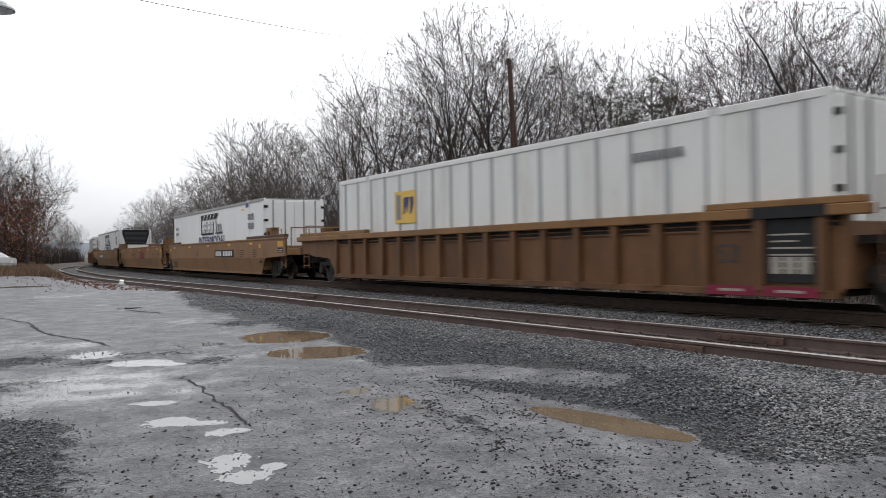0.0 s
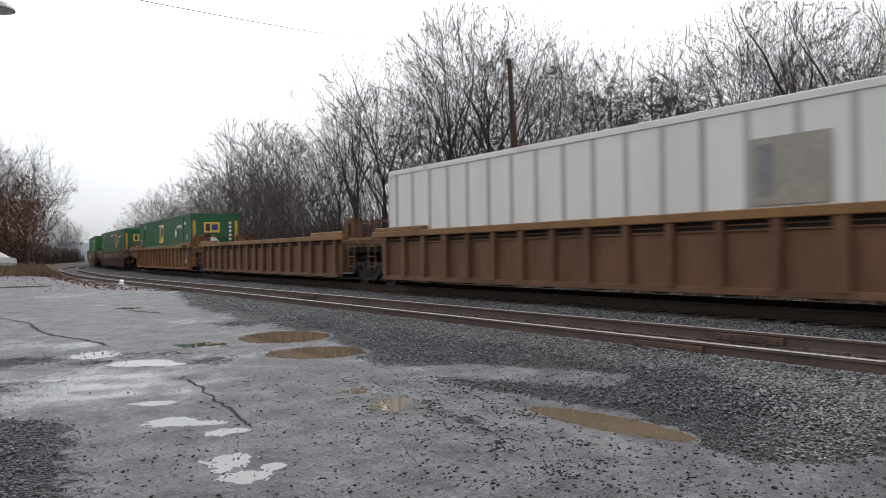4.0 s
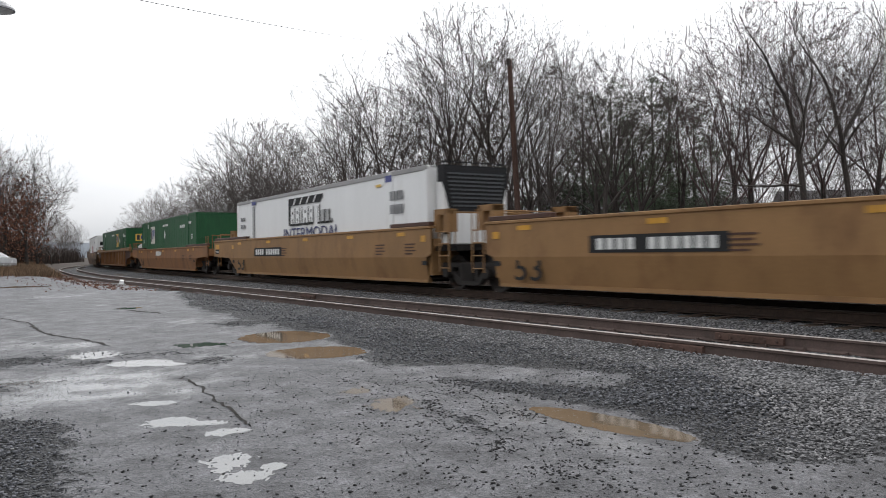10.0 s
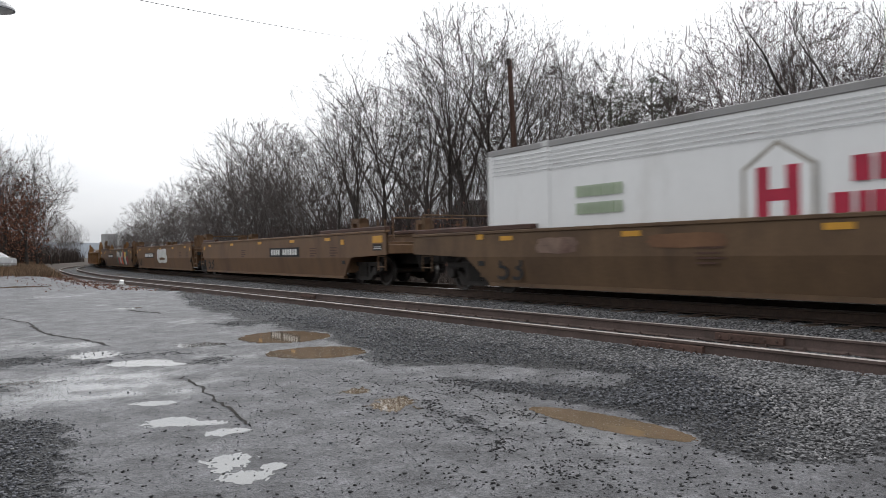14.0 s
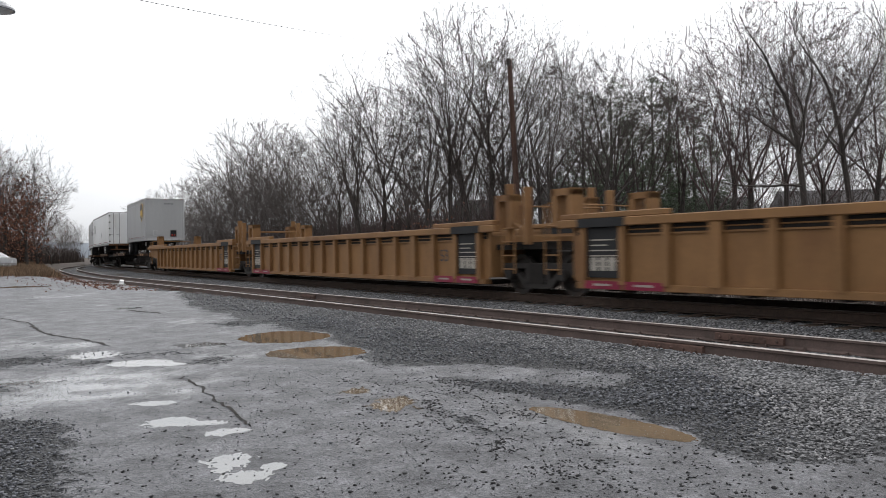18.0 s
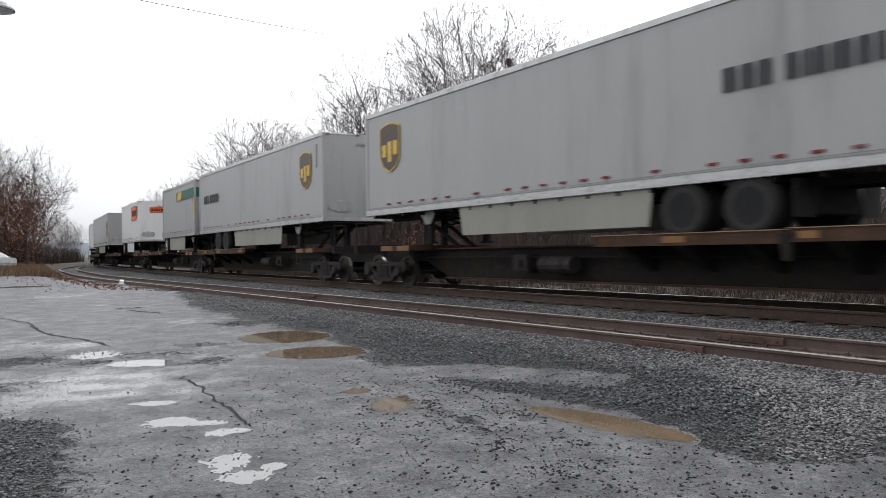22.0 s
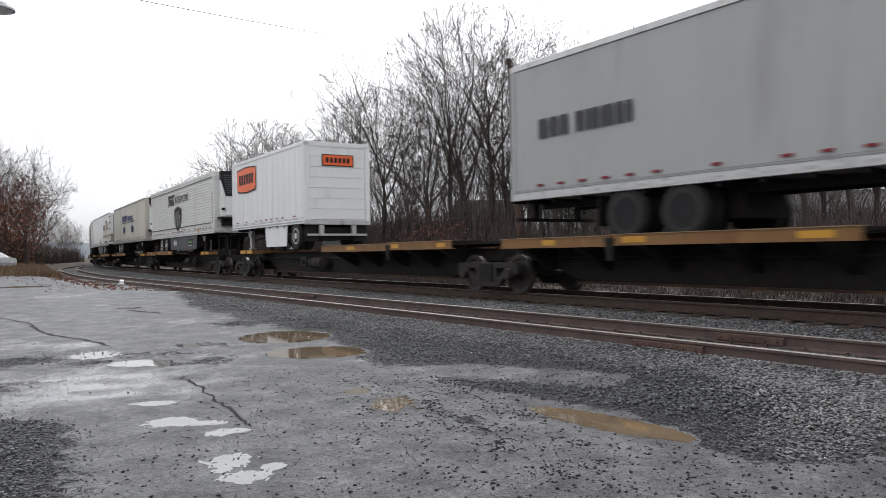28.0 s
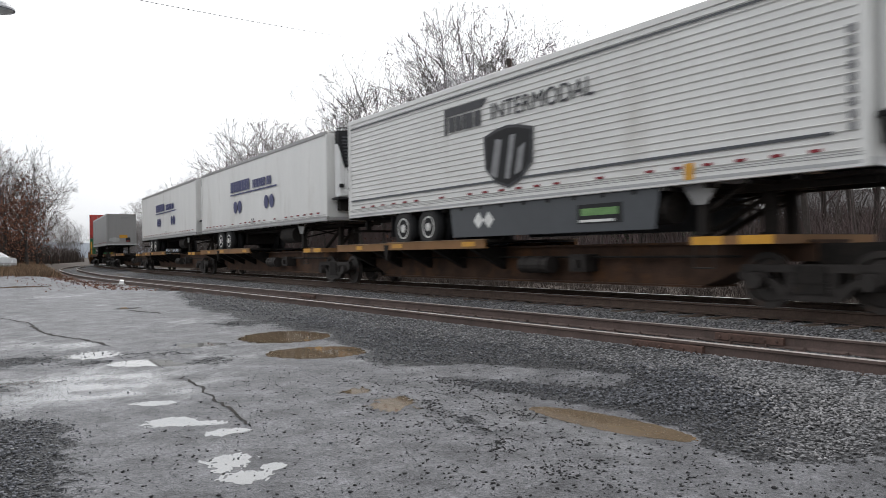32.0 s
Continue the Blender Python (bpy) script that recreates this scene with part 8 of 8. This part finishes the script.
def pine_mesh(seed, height):
    """Trunk, whorled boughs and needle tufts of a ragged white pine."""
    r = random.Random(seed)
    bm = bmesh.new()
    tube(bm, (0, 0, -0.2), (0, 0, height * 0.97), 0.2, 0.03, 7)
    V, F = [], []
    z = height * 0.22
    while z < height:
        f = (z - height * 0.2) / (height * 0.8)
        reach = height * 0.25 * (1 - f) ** 0.5 * r.uniform(0.7, 1.15) + 0.3
        for k in range(r.randint(3, 5)):
            a = r.uniform(0, 2 * math.pi)
            ln = reach * r.uniform(0.6, 1.15)
            tip = Vector((math.cos(a) * ln, math.sin(a) * ln, z + ln * r.uniform(-0.1, 0.55)))
            n = len(V)
            V.extend((Vector((0, 0, z - 0.02)), Vector((0, 0, z + 0.02)), tip))
            F.append((n, n + 1, n + 2))
            for j in range(int(8 + ln * 9)):
                t = 1.05 - 0.75 * r.random() ** 1.6
                c = Vector((0, 0, z)).lerp(tip, t) + Vector((r.uniform(-0.34, 0.34), r.uniform(-0.34, 0.34), r.gauss(0.05, 0.30)))
                for q in range(6):
                    d = Vector((r.uniform(-1, 1), r.uniform(-1, 1), r.uniform(-0.3, 0.9))).normalized() * r.uniform(0.16, 0.34)
                    s = d.orthogonal().normalized() * 0.024
                    n = len(V)
                    V.extend((c - s, c + s, c + d + s * 0.4))
                    F.append((n, n + 1, n + 2))
        z += height * r.uniform(0.045, 0.085)
    me = bpy.data.meshes.new("foliage")
    me.from_pydata(V, [], F)
    me.materials.append(NEEDLE)
    return [to_mesh("trunk", bm, BARK), me]


PINES = [pine_mesh(sd, 13.0) for sd in (2, 6, 9)]
for i, (a, u, d) in enumerate([(0.25, 0.18, 46), (0.31, 0.16, 45), (0.185, 0.205, 50), (0.222, 0.215, 50), (0.243, 0.20, 54), (0.276, 0.225, 47), (0.298, 0.215, 52), (0.262, 0.15, 44), (0.33, 0.19, 50), (0.36, 0.16, 48), (0.165, 0.14, 52), (0.205, 0.12, 46), (0.105, 0.12, 56), (0.03, 0.09, 58)]):
    x, y, z = sight(a, u, d)
    g = surface_z(x, y)
    t = tagged(new("pine_tree"), "dark green ragged pine among bare trees", "tree", "pines in the wood")
    for nm, me in zip(("trunk", "crown"), PINES[i % 3]):
        o = new(nm, me)
        o.parent = t
    t.matrix_basis = Matrix.Translation((x, y, g)) @ Matrix.Rotation(i * 1.7, 4, "Z") @ Matrix.Scale((z - g) / 13.0, 4)


def brush(name, count, place, height, material, label, sticks=7, wide=0.5, seed=1, thick=0.009, category="undergrowth"):
    """Sprays of thin stalks, joined: undergrowth and dead grass."""
    r = random.Random(seed)
    V, F = [], []
    for i in range(count):
        x, y = place(r)
        g = surface_z(x, y) - 0.03
        hh = height * r.uniform(0.45, 1.2)
        # the wood stands open in front of the houses
        if x > 0.10 * y and y > 24:
            hh *= 0.62
            if r.random() < 0.25:
                continue
        for k in range(sticks):
            a = r.uniform(0, 2 * math.pi)
            lean = r.uniform(0.1, 1.0) * wide
            p = Vector((x + r.uniform(-0.2, 0.2), y + r.uniform(-0.2, 0.2), g))
            q = p + Vector((math.cos(a) * lean * hh * 0.4, math.sin(a) * lean * hh * 0.4, hh * 0.55))
            t = q + Vector((math.cos(a + r.uniform(-0.8, 0.8)) * lean * hh * 0.5, math.sin(a + r.uniform(-0.8, 0.8)) * lean * hh * 0.5, hh * r.uniform(0.1, 0.5)))
            w = Vector((1, r.uniform(-0.6, 0.6), 0)) * thick
            n = len(V)
            V.extend((p - w, p + w, q - w * 0.7, q + w * 0.7, t))
            F.extend(((n, n + 1, n + 3, n + 2), (n + 2, n + 3, n + 4)))
            if r.random() < 0.8:
                b = q.lerp(t, 0.4)
                e = b + Vector((r.uniform(-1, 1), r.uniform(-1, 1), r.uniform(0.1, 0.8))) * hh * 0.18
                n = len(V)
                V.extend((b - w * 0.5, b + w * 0.5, e))
                F.append((n, n + 1, n + 2))
    me = bpy.data.meshes.new(name)
    me.from_pydata(V, [], F)
    me.materials.append(material)
    return tagged(new(name, me), label, category, kind="stuff")


def beside(d0, d1, s0=-150, s1=25):
    def f(r):
        x, y, _ = on_line(r.uniform(s0, s1), -r.uniform(d0, d1))
        return float(x), float(y)
    return f


brush("verge_litter", 2600, beside(6.2, 9.0, -60, 22), 0.34, BRUSH, "low dead weeds along the far edge of the ballast", 8, 1.2, 14, 0.010)
brush("undergrowth", 3000, beside(8, 22, -130, 12), 1.7, BRUSH, "dense dead grey-brown undergrowth at the wood's edge", 9, 0.7, 1, 0.014)
brush("tall_brush", 3800, beside(18, 64, -170, 2), 4.2, BRUSH, "tangled leafless brush under the trees", 9, 0.6, 2, 0.022)
brush("saplings", 2200, beside(12, 50, -170, -6), 7.0, TWIG, "thin leafless saplings under the trees", 5, 0.25, 3, 0.02)
brush("thin_brush", 2600, beside(10, 46, -60, 30), 4.6, REDTWIG, "thin reddish leafless brush between the trees", 7, 0.75, 12, 0.013)
brush("far_thicket", 2400, beside(48, 78, -190, -4), 6.0, BRUSH, "dense leafless thicket deep in the wood", 10, 0.5, 8, 0.045)


def bank_place(r):
    while True:
        d = r.uniform(43, 80)
        x = -d * r.uniform(0.44, 0.66)
        q, w = to_line(x, d)
        if w[0] > siding(float(q[0])) + 2.2:
            return x, d


brush("dead_grass", 2600, bank_place, 0.55, DRYGRASS, "matted dead tan grass on the bank", 9, 0.9, 4, 0.016, "grass")


def bank_brush(r):
    while True:
        d = r.uniform(62, 150)
        x = -d * (0.462 + 0.20 * r.random() ** 1.3)
        q = float(to_line(x, d)[1][0])
        if q > 7.0 + 0.06 * max(0, 90 - d):
            return x, d


brush("bank_brush", 3600, bank_brush, 3.0, BRUSH, "dense dark leafless brush on the bank", 9, 0.6, 5, 0.022)


def leaf_cloud(name, count, place, material, label, size=0.07, seed=1):
    r = random.Random(seed)
    V, F = [], []
    for i in range(count):
        x, y, z = place(r)
        a = Vector((r.uniform(-1, 1), r.uniform(-1, 1), r.uniform(-1, 1))).normalized() * size * r.uniform(0.6, 1.4)
        b = a.orthogonal().normalized() * size * 0.8
        c = Vector((x, y, z))
        n = len(V)
        V.extend((c - a, c + b, c + a, c - b))
        F.append((n, n + 1, n + 2, n + 3))
    me = bpy.data.meshes.new(name)
    me.from_pydata(V, [], F)
    me.materials.append(material)
    return tagged(new(name, me), label, "leaves", kind="stuff")


def russet(r):
    d = r.uniform(56, 66)
    a = -r.choice((0.62, 0.60, 0.58, 0.555, 0.54)) + r.gauss(0, 0.014)
    return a * d, d, surface_z(a * d, d) + abs(r.gauss(4.0, 1.6))


leaf_cloud("russet_leaves", 7500, russet, DRYLEAF, "russet dead leaves clinging to the bank trees", 0.075, 3)


def litter(r):
    s = r.uniform(-60, -14)
    x, y, _ = on_line(s, siding(s) + r.uniform(1.0, 3.2) * (1 if r.random() < 0.8 else 1.6))
    return float(x), float(y), surface_z(float(x), float(y)) + 0.035


leaf_cloud("leaf_litter", 2600, litter, DRYLEAF, "brown fallen leaves along the siding", 0.035, 4)


def low_russet(r):
    a, d = r.gauss(-0.012, 0.035), r.uniform(38, 44)
    return a * d, d, surface_z(a * d, d) + 0.6 + abs(r.gauss(1.2, 0.8))


leaf_cloud("beech_leaves", 700, low_russet, DRYLEAF, "tan dead leaves on low brush at the wood's edge", 0.06, 6)

# ---------------------------------------------------------------- pole, wire, lamp, houses, car, marker
x, y, z = sight(0.0903, 0.2515, 40)
g = surface_z(x + 0.45, y)
pole = thing("utility_pole", "leaning dark wooden pole with a weathered top", "utility pole")
bm = bmesh.new()
tube(bm, (x + 0.48, y, g - 0.3), (x, y, z), 0.17, 0.12, 12)
part("shaft", bm, POLEWOOD, pole)
bm = bmesh.new()
tube(bm, (x - 0.02, y, z - 0.35), (x - 0.03, y, z + 0.02), 0.135, 0.13, 12)
part("pole_cap", bm, BARK, pole, "pale weathered pole top")
wire = thing("overhead_wire", "thin dark overhead wire sagging across the sky", "wire")
bm = bmesh.new()
p0, p1 = Vector(sight(-0.62, 0.385, 16)), Vector(sight(-0.02, 0.268, 46))
prev = p0
for i in range(1, 25):
    t = i / 24
    q = p0.lerp(p1, t) - Vector((0, 0, 0.35 * 4 * t * (1 - t) * 0.5))
    tube(bm, prev, q, 0.011, seg=5, cap=False)
    prev = q
part("cable", bm, WIRE, wire)

lamp = thing("street_lamp", "grey street lamp with a shallow domed head on a pole", "street lamp")
lx, ly, lz = -9.24, 16.0, 6.15
gz_ = surface_z(lx - 1.7, ly)
bm = bmesh.new()
tube(bm, (lx - 1.7, ly, gz_ - 0.1), (lx - 1.7, ly, lz + 0.1), 0.09, 0.06, 10)
part("post", bm, GALV, lamp)
part("arm", tubes(((lx - 1.7, ly, lz - 0.2), (lx - 0.9, ly, lz + 0.12), 0.03), ((lx - 0.9, ly, lz + 0.12), (lx - 0.1, ly, lz + 0.12), 0.03)), GALV, lamp)
hd = part("head", lathe([(0.05, lz + 0.18), (0.14, lz + 0.17), (0.26, lz + 0.10), (0.315, lz + 0.02), (0.315, lz - 0.01), (0.28, lz - 0.01)], "z", 24), GALV, lamp, "shallow grey domed head")
hd.location = (lx, ly, 0)
ln = part("lens", lathe([(0.27, lz - 0.01), (0.22, lz - 0.045), (0.10, lz - 0.06)], "z", 24), LENS, lamp, "pale lens under the head")
ln.location = (lx, ly, 0)


def house(label, x, y, w, dp, h, rz, wall, rows):
    ob = thing("house", label, "house", "houses behind the wood", pose(x, y, surface_z(x, y) - 0.1, 0, 0, rz))
    part("wall", box(-w / 2, w / 2, -dp / 2, dp / 2, 0, h), wall, ob)
    for i in range(int(h / 0.2)):
        part("clapboard", box(-w / 2, w / 2, -dp / 2 - 0.02, -dp / 2, i * 0.2, i * 0.2 + 0.17), wall, ob)
    bm = bmesh.new()
    e = 0.4
    a = [bm.verts.new(q) for q in ((-w / 2 - e, -dp / 2 - e, h), (w / 2 + e, -dp / 2 - e, h), (w / 2 + e, 0, h + dp * 0.32), (-w / 2 - e, 0, h + dp * 0.32), (-w / 2 - e, dp / 2 + e, h), (w / 2 + e, dp / 2 + e, h))]
    for f in ((0, 1, 2, 3), (3, 2, 5, 4), (0, 3, 4), (1, 5, 2), (0, 4, 5, 1)):
        bm.faces.new([a[k] for k in f])
    part("roof", bm, SHINGLE, ob)
    for wx, wz, ww, wh in rows:
        win = part("window", box(wx - ww / 2, wx + ww / 2, -dp / 2 - 0.06, -dp / 2 + 0.05, wz, wz + wh), GLASS_DARK, ob)
        part("window_frame", boxes((wx - ww / 2 - 0.09, wx + ww / 2 + 0.09, -dp / 2 - 0.09, -dp / 2 - 0.03, wz - 0.09, wz), (wx - ww / 2 - 0.09, wx + ww / 2 + 0.09, -dp / 2 - 0.09, -dp / 2 - 0.03, wz + wh, wz + wh + 0.09),
                                   (wx - ww / 2 - 0.09, wx - ww / 2, -dp / 2 - 0.09, -dp / 2 - 0.03, wz, wz + wh), (wx + ww / 2, wx + ww / 2 + 0.09, -dp / 2 - 0.09, -dp / 2 - 0.03, wz, wz + wh), (wx - 0.03, wx + 0.03, -dp / 2 - 0.08, -dp / 2 - 0.03, wz, wz + wh),
                                   (wx - ww / 2, wx + ww / 2, -dp / 2 - 0.08, -dp / 2 - 0.03, wz + wh / 2 - 0.03, wz + wh / 2 + 0.03)), WHITE, win)
    return ob


house("two-storey pale clapboard house behind the wood", 17.2, 96, 9, 8, 5.4, 4, SIDING, [(-3, 1.0, 1.0, 1.4), (0.6, 1.0, 1.6, 1.4), (3, 1.0, 1.0, 1.4), (-3, 3.6, 1.0, 1.3), (0.6, 3.6, 1.6, 1.3), (3, 3.6, 1.0, 1.3)])
house("low blue-grey clapboard house behind the wood", 28.0, 84, 11, 7, 3.0, -3, SIDINGBLUE, [(-3.4, 1.0, 1.2, 1.2), (0, 1.0, 1.2, 1.2), (3.2, 0.2, 1.0, 2.1)])
house("pale one-storey house behind the wood", 47, 92, 12, 8, 3.2, -8, SIDING, [(-3.4, 1.0, 1.4, 1.2), (1, 1.0, 1.4, 1.2)])
house("pale house behind the wood", 6.0, 104, 8, 7, 4.8, 6, SIDING, [(-2, 1.0, 1.0, 1.4), (2, 1.0, 1.0, 1.4), (0, 3.2, 1.0, 1.2)])
fence = thing("board_fence", "red board fence in front of the houses", "fence")
fx_, fy_ = 17.5, 78
for i in range(26):
    part("board", box(fx_ + i * 0.2, fx_ + i * 0.2 + 0.18, fy_, fy_ + 0.03, surface_z(fx_, fy_), surface_z(fx_, fy_) + 1.5 + 0.05 * (i % 2)), FENCERED, fence)
part("rail", box(fx_, fx_ + 5.2, fy_ + 0.03, fy_ + 0.08, surface_z(fx_, fy_) + 0.4, surface_z(fx_, fy_) + 0.5), FENCERED, fence)


def parked_car():
    m = pose(-31.5, 51.8, surface_z(-31.5, 51.8), 0, 0, 172)
    car = thing("parked_car", "silver parked saloon car at the edge of the lot", "car", "", m)
    out = [(-2.2, 0.35), (2.2, 0.35), (2.28, 0.55), (2.15, 0.78), (1.15, 0.93), (0.45, 1.38), (-0.95, 1.42), (-1.75, 1.0), (-2.25, 0.92), (-2.3, 0.55)]
    bm = prism(out, -0.86, 0.86)
    bmesh.ops.bevel(bm, geom=bm.edges[:], offset=0.06, segments=2, affect="EDGES")
    part("body", bm, CARPAINT, car)
    for sg in (-1, 1):
        part("side_window", prism([(0.95, 0.95), (0.42, 1.32), (-0.9, 1.35), (-1.5, 1.0)], min(sg * 0.862, sg * 0.868), max(sg * 0.862, sg * 0.868)), GLASS_DARK, car)
        for wx in (-1.4, 1.4):
            w = part("wheel", lathe([(0.2, -0.1), (0.30, -0.11), (0.325, -0.08), (0.325, 0.08), (0.30, 0.11), (0.2, 0.1)], "y", 20), RUBBER, car)
            w.location = (wx, sg * 0.80, 0.325)
            part("hubcap", lathe([(0.2, sg * 0.10), (0.05, sg * 0.12)], "y", 16), GALV, w)
    part("windscreen", prism_x([(-0.7, 0), (0.7, 0), (0.62, 0.5), (-0.62, 0.5)], -0.01, 0.01), GLASS_DARK, car).matrix_basis = pose(0.80, 0, 0.96, 0, -57, 0)
    part("headlamp", boxes((2.14, 2.24, -0.78, -0.48, 0.62, 0.76), (2.14, 2.24, 0.48, 0.78, 0.62, 0.76)), LENS, car)
    part("bumper", box(2.2, 2.33, -0.8, 0.8, 0.36, 0.52, 0.03), CARPAINT, car)


parked_car()
mx, my = -14.9, 35.4
mk = thing("derail_marker", "small white painted derail beside the siding rail", "track marker", "", pose(mx, my, -0.33, 0, 0, -58))
part("wedge", prism([(-0.26, 0), (0.24, 0), (0.22, 0.17), (0.06, 0.22), (-0.1, 0.13)], -0.07, 0.07), WHITE, mk)
part("plate", box(-0.3, 0.3, -0.16, 0.16, -0.05, 0.02), SPRAYWHITE, mk)

# a wooded ridge far beyond the bend of the line, distance haze in its colour
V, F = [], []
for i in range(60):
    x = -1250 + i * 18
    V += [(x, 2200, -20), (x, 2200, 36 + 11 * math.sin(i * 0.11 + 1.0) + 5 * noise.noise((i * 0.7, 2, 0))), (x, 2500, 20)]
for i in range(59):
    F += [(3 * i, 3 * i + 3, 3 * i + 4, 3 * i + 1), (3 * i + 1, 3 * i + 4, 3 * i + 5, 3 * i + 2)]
tagged(sheet("backdrop", V, F, [RIDGE]), "wooded ridge in the far distance, haze put into its blue-grey colour", "ridge", kind="structure")

motions()
